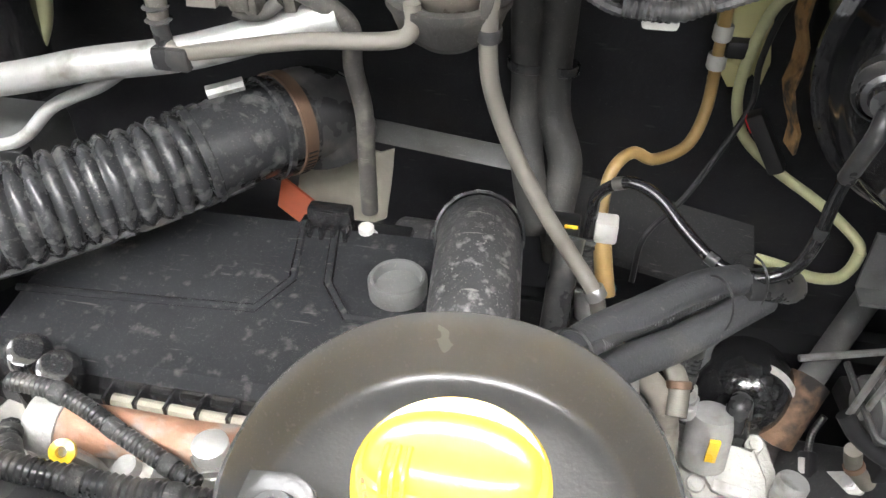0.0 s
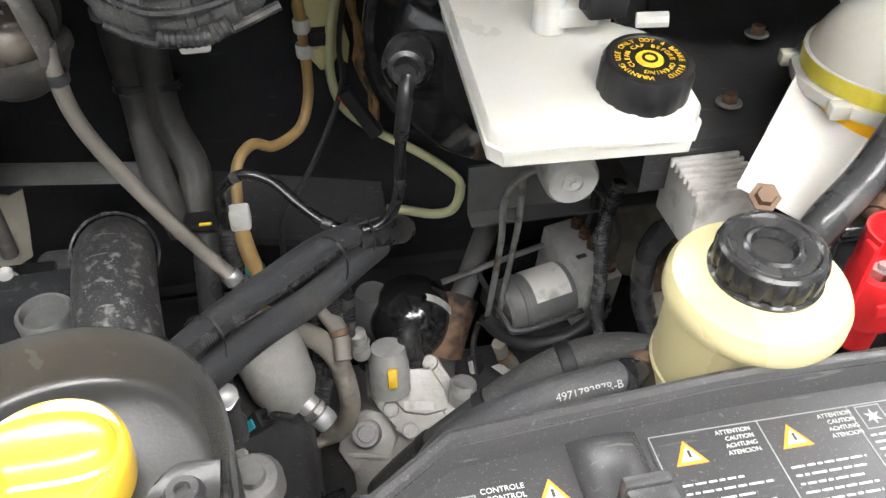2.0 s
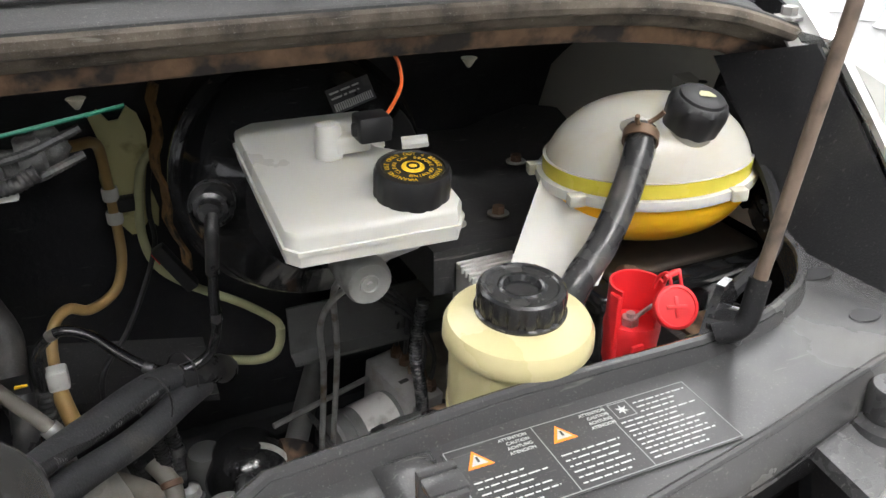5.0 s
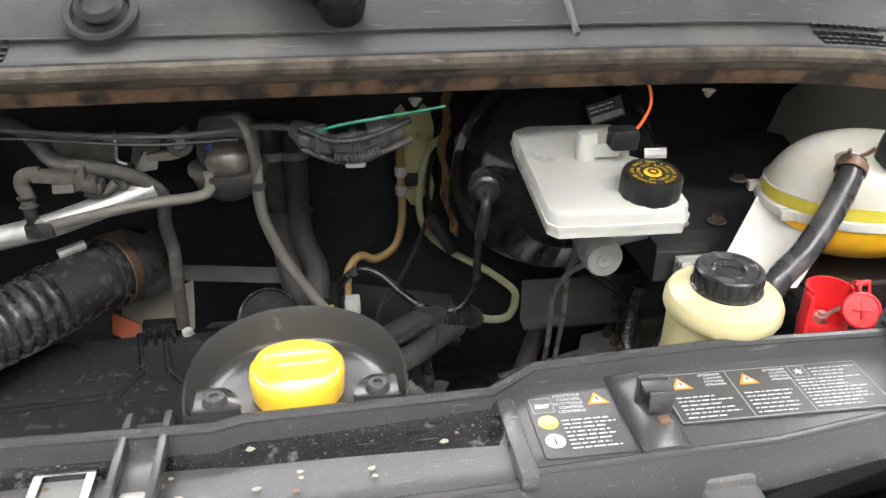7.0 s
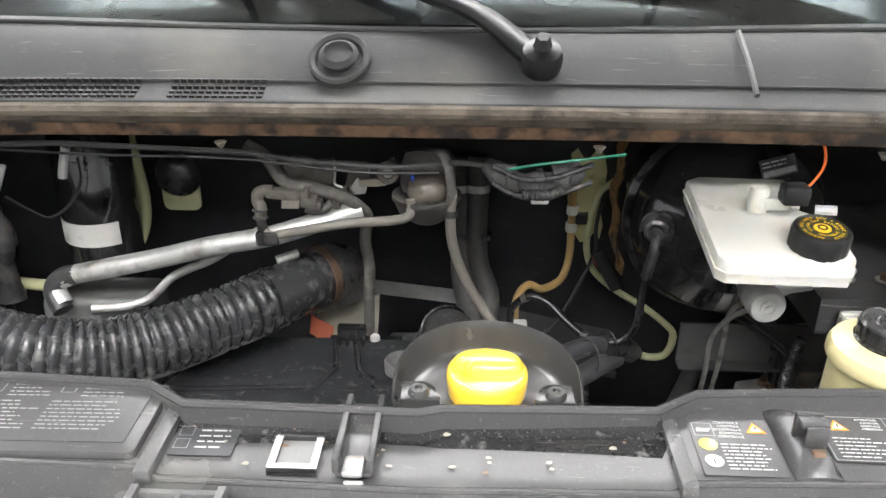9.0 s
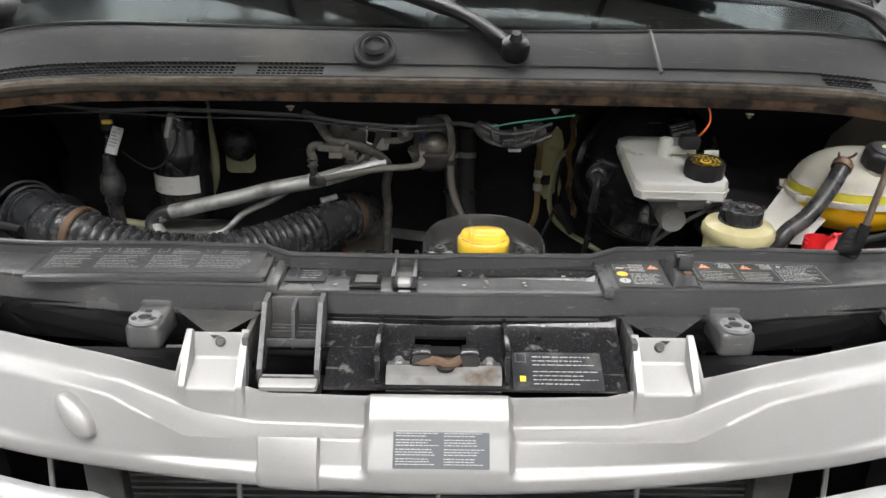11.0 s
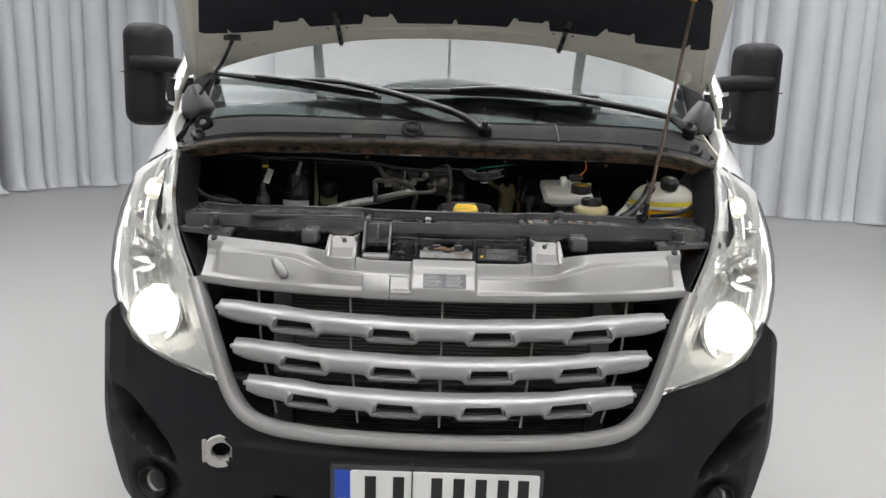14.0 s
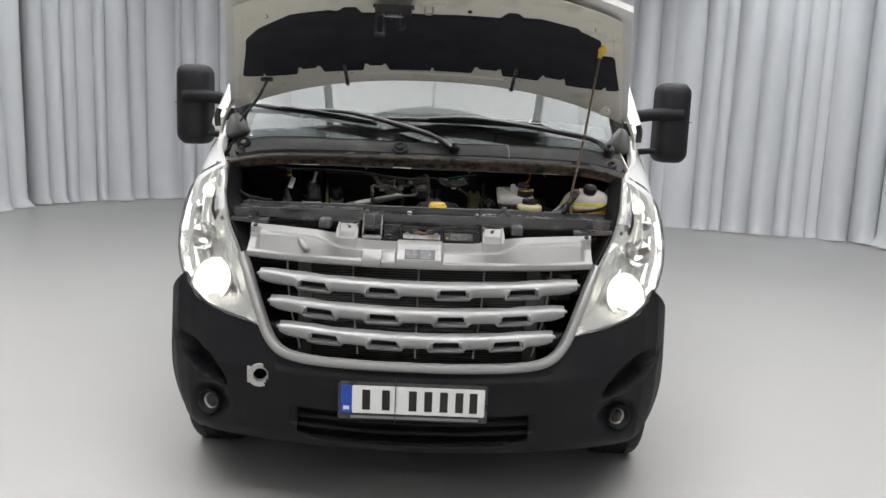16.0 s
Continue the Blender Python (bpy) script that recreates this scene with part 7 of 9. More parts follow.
part("clamp_screw", tube([(-0.225, 0.80, 1.108), (-0.198, 0.815, 1.112)], 0.006, seg=8), ALU, duct)
part("sleeve_ridge", lathe([(0.0440, -0.004), (0.0465, -0.003), (0.0465, 0.003), (0.0440, 0.004)], 36, basis(Vector(DUCT[0]) + d0 * 0.030, d0)), SCUFF, duct)
for k in range(26):
    a = radians(200 + 6 * k)
    part("clamp_slot", box(-0.0006, 0.0006, -0.0002, 0.0004, -0.0045, 0.0045, m=basis(Vector(DUCT[0]) + d0 * 0.012, d0) @ Matrix.Translation((0.0471 * math.cos(a), 0.0471 * math.sin(a), 0)) @ pose(0, 0, 0, 0, 0, math.degrees(a) - 90)), PLAIN_BLACK, duct)
part("seam_rail", tube([Vector(p) + Vector((0.012, -0.030, -0.028)) for p in DUCT[1:7]], 0.004, seg=6), RUBBER, duct)
part("cuff", tube([(-0.176, 0.846, 1.062), (-0.164, 0.862, 1.060), (-0.154, 0.876, 1.050), (-0.150, 0.882, 1.025)], 0.0435, seg=24), RUBBER, duct)
tm = spline(DUCT[-4:], 8)
part("far_clamp", lathe([(0.045, -0.008), (0.0475, -0.006), (0.0475, 0.006), (0.045, 0.008)], 32, basis(tm[16], tm[17] - tm[15])), BRASSY, duct, "rusty clamp")
HOUSE = mat("dark_housing_plastic", (0.024, 0.025, 0.028), 0.30, var=0.2, scale=12, bump=0.1, bscale=500, dirt=(0.05, 0.048, 0.045), dirt_amount=0.2, dirt_scale=9, speck=0.1)
fh = thing("filter_housing", "black plastic filter housing with moulded ridges", "filter housing")
part("snout", tube([(-0.66, 0.66, 1.105), (-0.70, 0.69, 1.11), (-0.74, 0.73, 1.085)], 0.050, seg=24, radii=lambda t: 0.90 + 0.1 * t), HOUSE, fh)
part("shoulder", lathe([(0.10 * math.cos(math.pi / 2 * k / 8), 0.055 * math.sin(math.pi / 2 * k / 8)) for k in range(9)], 32, Matrix.Translation((-0.755, 0.78, 1.055)) @ Matrix.Diagonal((0.9, 1.25, 1, 1))), HOUSE, fh)
part("tub", box(-0.84, -0.66, 0.66, 0.90, 0.88, 1.075, 0.03, 3), HOUSE, fh)
for k in range(3):
    part("ridge", lathe([(0.047 + 0.002 * k, -0.002), (0.051 + 0.002 * k, 0), (0.047 + 0.002 * k, 0.002)], 28, basis((-0.695 - 0.02 * k, 0.687 + 0.02 * k, 1.108), (-0.7, 0.7, 0.0))), HOUSE, fh)

FRONTAL = Matrix(((1, 0, 0, 0), (0, 0, 1, 0), (0, 1, 0, 0), (0, 0, 0, 1)))
# pipes across the back
ac = thing("aluminium_pipe", "thick bright aluminium air-conditioning pipe", "pipe")
part("pipe", tube([(-0.105, 0.80, 1.185), (-0.16, 0.785, 1.172), (-0.222, 0.768, 1.158), (-0.302, 0.767, 1.142), (-0.371, 0.772, 1.122), (-0.454, 0.780, 1.100), (-0.512, 0.788, 1.083), (-0.535, 0.788, 1.066), (-0.522, 0.775, 1.045)], 0.0135, seg=16), ALU, ac)
part("end_bend", tube([(-0.500, 0.787, 1.087), (-0.525, 0.789, 1.079), (-0.538, 0.785, 1.060), (-0.522, 0.770, 1.038)], 0.0142, seg=14), DARK, ac)
thinp = thing("aluminium_pipe", "thin aluminium pipe beside the thick one", "pipe")
part("pipe", tube([(-0.235, 0.772, 1.165), (-0.270, 0.776, 1.142), (-0.307, 0.780, 1.117), (-0.345, 0.786, 1.098), (-0.372, 0.788, 1.082), (-0.400, 0.780, 1.056), (-0.43, 0.775, 1.046), (-0.48, 0.77, 1.042)], 0.006, seg=10), ALU, thinp)
vp = thing("vent_hose", "grey dusty rubber vent hose", "hose")
part("hose", tube([(-0.036, 0.755, 1.218), (-0.037, 0.755, 1.198), (-0.055, 0.756, 1.189), (-0.115, 0.757, 1.183), (-0.180, 0.759, 1.170), (-0.214, 0.761, 1.163), (-0.226, 0.763, 1.166)], 0.0062, seg=12), GREY_HOSE, vp)
part("riser", tube([(-0.229, 0.764, 1.166), (-0.231, 0.764, 1.177), (-0.231, 0.765, 1.185), (-0.230, 0.765, 1.196)], 0.0068, seg=12), RUBBER, vp)
part("tee_clip", box(-0.238, -0.208, 0.752, 0.775, 1.150, 1.168, 0.003), RUBBER, vp)
for z in (1.186, 1.196):
    part("barb", lathe([(0.008, -0.002), (0.0105, 0), (0.008, 0.002)], 14, Matrix.Translation((-0.231, 0.765, z))), RUBBER, vp)
hose("drain_hose", "flat dark grey drain hose", [(-0.248, 0.790, 1.275), (-0.224, 0.785, 1.262), (-0.206, 0.782, 1.235), (-0.191, 0.780, 1.226), (-0.161, 0.780, 1.221), (-0.130, 0.785, 1.210), (-0.110, 0.795, 1.193), (-0.099, 0.810, 1.170), (-0.106, 0.830, 1.128), (-0.103, 0.840, 1.081), (-0.107, 0.850, 1.028), (-0.109, 0.854, 0.965)], 0.0082, DRAINHOSE, seg=12)
hose("breather_hose", "long grey rubber breather hose", [(0.016, 0.762, 1.225), (0.014, 0.765, 1.204), (0.016, 0.775, 1.153), (0.032, 0.785, 1.097), (0.061, 0.775, 1.049), (0.087, 0.760, 1.019), (0.109, 0.750, 0.992), (0.116, 0.76, 0.96)], 0.0068, GREY_HOSE, seg=12)
vb = thing("vacuum_reservoir", "round dusty grey vacuum reservoir in a moulded cup", "reservoir")
part("cup", prism([(-0.051, 1.246), (-0.045, 1.264), (-0.032, 1.267), (0.009, 1.264), (0.018, 1.252), (0.019, 1.227), (0.013, 1.204), (-0.048, 1.206), (-0.053, 1.222)], 0.800, 0.826, FRONTAL, bevel=0.006), RESERVOIR, vb, "dusty grey moulded cup")
part("ball", lathe([(0.029 * math.sin(math.pi * k / 16), -0.024 * math.cos(math.pi * k / 16)) for k in range(17)], 32, Matrix.Translation((-0.015, 0.790, 1.220))), GLOSS_DUST, vb)
part("bowl", lathe([(0.0, -0.034), (0.020, -0.032), (0.036, -0.020), (0.042, -0.004), (0.045, 0.000), (0.045, 0.005), (0.040, 0.006), (0.034, 0.004), (0.026, -0.002)], 32, Matrix.Translation((-0.018, 0.790, 1.208))), RESERVOIR, vb)
part("blue_mark", box(-0.036, -0.032, 0.7640, 0.7680, 1.239, 1.246), PLATEBLUE, vb)
part("flat_strap", tube([(-0.011, 0.775, 1.275), (0.001, 0.758, 1.279), (0.010, 0.752, 1.268), (0.014, 0.752, 1.247), (0.016, 0.757, 1.226), (0.015, 0.762, 1.212)], 0.0085, seg=10, flat=0.4), DRAINHOSE, vb, "flattened grey hose end")
hose("heater_hose", "thick black heater hose into the firewall", [(0.018, 0.99, 1.20), (0.019, 0.98, 1.124), (0.024, 0.97, 1.054), (0.027, 0.95, 1.015), (0.035, 0.92, 0.985), (0.05, 0.90, 0.93)], 0.0165, HEATER, seg=14)
hose("heater_hose", "thick black heater hose into the firewall", [(0.050, 0.99, 1.20), (0.049, 0.98, 1.127), (0.048, 0.97, 1.075), (0.052, 0.96, 1.031), (0.069, 0.94, 0.987), (0.067, 0.91, 0.946), (0.075, 0.90, 0.90)], 0.0175, HEATER, seg=14)
amb = thing("fuel_hose", "translucent amber fuel hose with white couplings", "hose")
part("hose", tube([(0.150, 0.86, 1.215), (0.175, 0.93, 1.195), (0.198, 1.0, 1.17), (0.202, 1.028, 1.12), (0.203, 1.030, 1.070), (0.202, 1.020, 1.022), (0.192, 1.0, 0.995), (0.177, 0.988, 0.984), (0.154, 0.972, 0.983), (0.135, 0.962, 0.995), (0.120, 0.945, 0.992), (0.112, 0.93, 0.975), (0.111, 0.90, 0.945), (0.115, 0.88, 0.92)], 0.0062, seg=12, n=10), AMBER, amb)
for z in (1.098, 1.068):
    part("coupling", lathe([(0.0085, -0.008), (0.0095, -0.006), (0.0095, 0.006), (0.0085, 0.008)], 18, Matrix.Translation((0.2028, 1.03, z))), PAPER, amb, "white coupling")
part("clip", box(0.208, 0.232, 1.022, 1.040, 1.074, 1.092, 0.003), PLAIN_BLACK, amb)
hose("fuel_line", "pale yellow plastic fuel line", [(0.262, 1.0, 1.16), (0.24, 1.02, 1.125), (0.229, 1.025, 1.050), (0.238, 1.012, 1.005), (0.271, 1.0, 0.975), (0.322, 0.975, 0.952), (0.350, 0.962, 0.935), (0.366, 0.953, 0.922), (0.369, 0.95, 0.910)], 0.0055, PALE, "pipe", seg=12)
hose("fuel_line", "pale yellow plastic fuel line", [(0.28, 0.975, 0.872), (0.305, 0.97, 0.870), (0.337, 0.962, 0.866), (0.358, 0.955, 0.874), (0.367, 0.952, 0.892), (0.369, 0.95, 0.915)], 0.0060, PALE, "pipe", seg=12)
part("firewall_plate", sheet(6, 7, lambda i, j: (0.198 + 0.0105 * i + 0.004 * math.sin(j * 1.7), 1.035, 1.045 + 0.024 * j + 0.010 * math.sin(i * 1.9)), (0, 0.004, 0)), BAREPATCH, van, "pale yellow bare patch of firewall")
part("rust_seam", sheet(12, 3, lambda i, j: (0.262 + 0.004 * math.sin(i * 1.7) + 0.003 * j - 0.012 * math.sin(math.pi * i / 11), 0.935 - 0.012 * j + 0.05 * i / 11, 1.040 + 0.018 * i), (0.003, 0.003, 0)), SEAMRUST, van, "rust-stained body seam")
hose("vacuum_line", "thin glossy black vacuum line", [(0.100, 0.86, 0.955), (0.101, 0.86, 0.985), (0.104, 0.86, 1.010), (0.127, 0.85, 1.033), (0.154, 0.84, 1.028), (0.177, 0.82, 1.013), (0.202, 0.80, 1.0), (0.229, 0.79, 0.994), (0.258, 0.79, 1.003), (0.271, 0.79, 1.031), (0.274, 0.79, 1.075), (0.276, 0.788, 1.104)], 0.0055, GLOSS_BLACK, seg=12)
hose("ground_cable", "thin black cable clipped to the firewall", [(0.262, 1.0, 1.18), (0.248, 1.015, 1.121), (0.241, 1.015, 1.075), (0.241, 1.005, 1.038), (0.222, 0.99, 0.995), (0.190, 0.95, 0.956), (0.156, 0.92, 0.924), (0.150, 0.90, 0.88)], 0.0032, PLAIN_BLACK, "cable", seg=8)
rc = thing("sensor_plug", "black sensor plug with a red lock", "plug")
RM = basis((0.246, 0.975, 1.034), (0.45, -0.1, -0.75))
part("body", box(-0.009, 0.009, -0.008, 0.008, -0.012, 0.055, 0.003, m=RM), PLAIN_BLACK, rc)
part("lock", box(-0.006, 0.006, -0.0095, -0.0075, -0.010, 0.006, 0.001, m=RM), RED, rc, "red lock tab")
cn = thing("fuel_connector", "white quick connector on a black fuel pipe", "connector")
part("housing", box(0.105, 0.126, 0.850, 0.870, 0.962, 0.985, 0.003), PAPER, cn)
part("pipe", tube([(0.113, 0.862, 0.96), (0.118, 0.85, 0.935), (0.124, 0.84, 0.91)], 0.009, seg=12), AMBER, cn)
part("blue_ring", lathe([(0.0095, -0.004), (0.011, 0), (0.0095, 0.004)], 16, Matrix.Translation((0.122, 0.845, 0.915))), SKYBLUE, cn)
jn = thing("fuel_connector", "grey ribbed hose joint with a spring catch", "connector")
part("sleeve", corrugated([(0.100, 0.86, 0.962), (0.099, 0.858, 0.935), (0.102, 0.855, 0.90)], 0.0105, pitch=0.006), DARK, jn)
part("stem", tube([(0.102, 0.855, 0.905), (0.106, 0.85, 0.87)], 0.009, seg=12), CAST, jn)
part("catch", tube([(0.088, 0.852, 0.932), (0.084, 0.848, 0.92), (0.088, 0.846, 0.905), (0.112, 0.846, 0.905), (0.116, 0.848, 0.92), (0.112, 0.852, 0.932)], 0.002, seg=6), STEEL, jn)
yb = thing("plug", "black plug with a yellow stripe", "plug")
part("body", box(0.062, 0.092, 0.835, 0.860, 0.965, 0.988, 0.003), PLAIN_BLACK, yb)
part("stripe", box(0.078, 0.090, 0.8335, 0.836, 0.9885, 0.9905), YELLOW, yb)
# foam-covered hoses to the middle
lm = thing("foam_hose_pair", "pair of grey foam-sleeved hoses tied with a ribbed loom", "hose")
part("upper_sleeve", tube([(0.065, 0.575, 1.058), (0.105, 0.660, 1.026), (0.145, 0.71, 1.013), (0.191, 0.76, 1.003), (0.225, 0.788, 0.992)], 0.0130, seg=16), SLEEVE, lm)
part("lower_sleeve", tube([(0.080, 0.575, 1.035), (0.128, 0.66, 1.000), (0.179, 0.72, 0.978), (0.225, 0.77, 0.972), (0.25, 0.80, 0.965)], 0.0140, seg=16), SLEEVE, lm)
part("hose_end", tube([(0.225, 0.785, 0.985), (0.252, 0.802, 0.978), (0.270, 0.82, 0.966), (0.280, 0.84, 0.948)], 0.0155, seg=14), RUBBER, lm)
part("ribbed_loom", corrugated([(0.085, 0.60, 1.052), (0.125, 0.672, 1.020), (0.160, 0.715, 1.005), (0.205, 0.762, 0.996), (0.235, 0.79, 0.994)], 0.0062, pitch=0.0035), RUBBER, lm)
for p, d in (((0.232, 0.792, 0.985), (0.7, 0.6, -0.1)), ((0.200, 0.752, 0.990), (0.6, 0.7, -0.15)), ((0.095, 0.628, 1.03), (0.5, 0.8, -0.3))):
    part("cable_tie", lathe([(0.0265, -0.0015), (0.0275, 0), (0.0265, 0.0015), (0.0255, 0)], 24, basis(p, d) @ Matrix.Diagonal((0.75, 1.05, 1, 1))), PLAIN_BLACK, lm)
# taped bundle at the scuttle
tb = thing("taped_loom", "grey tape-wrapped wiring bundle with a green wire", "wiring loom")
part("wrap", tube([(0.06, 0.76, 1.262), (0.083, 0.742, 1.254), (0.118, 0.738, 1.248), (0.150, 0.740, 1.255), (0.172, 0.745, 1.266)], 0.0145, seg=14, radii=lambda t: 0.75 + 0.35 * math.sin(9 * t) ** 2), TAPE, tb)
for p_, w_ in (((0.088, 0.741, 1.253), 0.008), ((0.124, 0.738, 1.249), 0.004), ((0.148, 0.740, 1.2545), 0.010)):
    part("tape_turn", lathe([(0.0165, -w_), (0.0185, -w_ * 0.7), (0.0180, 0.0), (0.0188, w_ * 0.7), (0.0165, w_)], 14, basis(p_, (1, 0.05, 0.1)), wobble=lambda k, h: 1 + 0.06 * math.sin(19 * k)), TAPE, tb)
for d_ in (-0.010, 0.012):
    part("loose_wire", corrugated([(0.066, 0.735, 1.258 + d_), (0.10, 0.722, 1.247 + d_), (0.14, 0.722, 1.250 + d_), (0.185, 0.735, 1.262 + d_)], 0.004, pitch=0.004, seg=8), RUBBER, tb)
part("loose_tape", box(0.112, 0.134, 0.722, 0.728, 1.226, 1.238, 0.003, m=None), PAPER, tb, "torn pale tape end")
part("ribbed_sleeve", corrugated([(0.100, 0.722, 1.240), (0.130, 0.720, 1.240), (0.150, 0.722, 1.248)], 0.007, pitch=0.004), RUBBER, tb)
part("green_wire", corrugated([(0.07, 0.735, 1.262), (0.11, 0.725, 1.275), (0.16, 0.722, 1.283), (0.22, 0.72, 1.292)], 0.0019, pitch=0.004, seg=6), GREEN_WIRE, tb, "green twisted wire")
hose("wiring_loom", "black wiring loom along the scuttle", [(-0.80, 0.75, 1.28), (-0.695, 0.74, 1.296), (-0.58, 0.74, 1.286), (-0.463, 0.74, 1.289), (-0.312, 0.74, 1.284), (-0.234, 0.745, 1.279), (-0.165, 0.75, 1.268), (-0.059, 0.75, 1.262), (0.02, 0.752, 1.268), (0.07, 0.755, 1.262)], 0.0036, TAPE, "wiring loom", seg=8)
hose("wiring_loom", "thin black wire beside the loom", [(-0.78, 0.745, 1.27), (-0.6, 0.735, 1.282), (-0.42, 0.738, 1.276), (-0.25, 0.742, 1.272), (-0.1, 0.748, 1.255), (0.0, 0.748, 1.256)], 0.0018, PLAIN_BLACK, "wire", seg=6)
# valve gear behind the pipes
eg = thing("solenoid_valve", "dirty beige solenoid valve cluster on the firewall", "valve")
part("body", prism([(-0.204, 1.245), (-0.195, 1.254), (-0.169, 1.249), (-0.161, 1.240), (-0.141, 1.251), (-0.139, 1.235), (-0.143, 1.221), (-0.174, 1.221), (-0.198, 1.229)], 0.795, 0.825, FRONTAL, bevel=0.005), DUSTY, eg, "dusty beige valve body")
part("bracket", prism([(-0.140, 1.252), (-0.094, 1.250), (-0.094, 1.229), (-0.112, 1.229), (-0.122, 1.209), (-0.129, 1.209), (-0.119, 1.238), (-0.140, 1.243)], 0.800, 0.806, FRONTAL, bevel=0.002), DUSTY, eg)
part("web", prism([(-0.113, 1.248), (-0.092, 1.242), (-0.100, 1.205), (-0.124, 1.202)], 0.806, 0.816, FRONTAL, bevel=0.002), CAST, eg)
part("wire_clip", tube([(-0.137, 0.795, 1.254), (-0.136, 0.790, 1.239), (-0.137, 0.790, 1.224), (-0.127, 0.788, 1.220)], 0.0017, seg=6), STEEL, eg)
part("foot", prism([(-0.151, 1.214), (-0.123, 1.218), (-0.121, 1.206), (-0.132, 1.201), (-0.131, 1.191), (-0.140, 1.190), (-0.140, 1.200), (-0.150, 1.205)], 0.785, 0.803, FRONTAL, bevel=0.003), DUSTY, eg)
part("bar", prism([(-0.106, 1.229), (-0.080, 1.231), (-0.067, 1.231), (-0.070, 1.223), (-0.082, 1.221), (-0.106, 1.221)], 0.790, 0.800, FRONTAL, bevel=0.002), BEIGE, eg, "pale beige bar")
eye = part("eye", lathe([(0.0078, -0.005), (0.0145, -0.004), (0.0150, 0.002), (0.0135, 0.005), (0.0078, 0.004)], 24, basis((-0.067, 0.785, 1.242), (0, -1, 0.1))), DUSTY, eg, "cast lifting eye")
part("eye_bolt", lathe([(0.009, -0.012), (0.007, 0.002), (0.003, 0.004), (0, 0.004)], 6, basis((-0.067, 0.785, 1.242), (0, -1, 0.1))), CAST, eye)
part("rust_tab", prism([(-0.069, 1.251), (-0.064, 1.261), (-0.059, 1.262), (-0.055, 1.252), (-0.058, 1.247), (-0.063, 1.251)], 0.784, 0.790, FRONTAL, bevel=0.002), RUST, eye, "rusty bracket tab")
plugs = thing("pipe_connector", "cluster of dusty grey quick connectors", "connector")
part("elbow", tube([(-0.213, 0.768, 1.221), (-0.226, 0.768, 1.221), (-0.233, 0.768, 1.216), (-0.234, 0.768, 1.207), (-0.230, 0.765, 1.199), (-0.231, 0.765, 1.188)], 0.0078, seg=12), DUSTY, plugs)
part("upper_body", prism([(-0.219, 1.226), (-0.188, 1.223), (-0.176, 1.224), (-0.178, 1.213), (-0.191, 1.212), (-0.220, 1.215)], 0.758, 0.774, FRONTAL, bevel=0.003), DUSTY, plugs)
part("lower_body", prism([(-0.200, 1.212), (-0.178, 1.212), (-0.179, 1.202), (-0.201, 1.202)], 0.756, 0.776, FRONTAL, bevel=0.003), GREY_HOSE, plugs)
for p, w, h in (((-0.175, 0.770, 1.212), 0.006, 0.011), ((-0.170, 0.770, 1.214), 0.004, 0.013), ((-0.164, 0.770, 1.207), 0.008, 0.009), ((-0.156, 0.772, 1.202), 0.005, 0.007)):
    part("collar", box(p[0] - w, p[0] + w, p[1] - 0.010, p[1] + 0.010, p[2] - h, p[2] + h, 0.003), DUSTY, plugs)
part("tail", tube([(-0.173, 0.772, 1.196), (-0.163, 0.774, 1.192), (-0.150, 0.776, 1.194), (-0.141, 0.780, 1.201)], 0.0055, seg=10), DRAINHOSE, plugs)
# passenger corner: canister, label, ball grommet, pale hose, tag
can = thing("filter_canister", "black round canister with a cream paper label", "canister")
part("can", lathe([(0, 1.275), (0.045, 1.272), (0.055, 1.26), (0.055, 1.10), (0.050, 1.03), (0, 1.03)], 36, Matrix.Translation((-0.507, 0.90, 0))), GLOSS_BLACK, can)
part("paper_label", sheet(9, 2, lambda i, j: (-0.507 + 0.0558 * math.cos(radians(205 + 14 * i)), 0.90 + 0.0558 * math.sin(radians(205 + 14 * i)), 1.100 + 0.035 * j), (0, -0.0006, 0)), PAPER, can, "cream paper label")
hose("washer_hose", "pale plastic washer hose", [(-0.462, 0.93, 1.26), (-0.46, 0.93, 1.228), (-0.452, 0.93, 1.153), (-0.455, 0.92, 1.101), (-0.477, 0.90, 1.058), (-0.507, 0.86, 1.040), (-0.562, 0.84, 1.040), (-0.618, 0.82, 1.055)], 0.0085, PALE, seg=12)
gb = thing("rubber_boot", "black ball-shaped rubber boot on a stem", "rubber boot")
part("ball", lathe([(0.010, 1.19), (0.012, 1.165), (0.020, 1.15), (0.0225, 1.13), (0.020, 1.108), (0.013, 1.095), (0.015, 1.06), (0.02, 1.04), (0, 1.04)], 28, Matrix.Translation((-0.608, 0.80, 0))), RUBBER, gb)
part("stem", corrugated([(-0.600, 0.80, 1.225), (-0.604, 0.80, 1.205), (-0.608, 0.80, 1.18)], 0.008, pitch=0.006), RUBBER, gb)
tg = thing("tagged_plug", "loose plug with a white tag and yellow clip", "plug")
TM = basis((-0.586, 0.785, 1.222), (0.25, -0.9, 0.3), up=(0.35, 0, 1))
part("tag", box(-0.010, 0.010, -0.026, 0.024, -0.004, 0.004, 0.002, m=TM), PAPER, tg, "white printed tag")
part("tag_print", bars(TM, -0.008, 0.008, 0.012, 5, 0.006, 0.003, 3, 0.005), GREYPRINT, tg)
part("clip", box(-0.606, -0.588, 0.785, 0.795, 1.250, 1.258, 0.002), YELLOW, tg)
part("plug", box(-0.612, -0.592, 0.79, 0.806, 1.236, 1.275, 0.003), PLAIN_BLACK, tg)
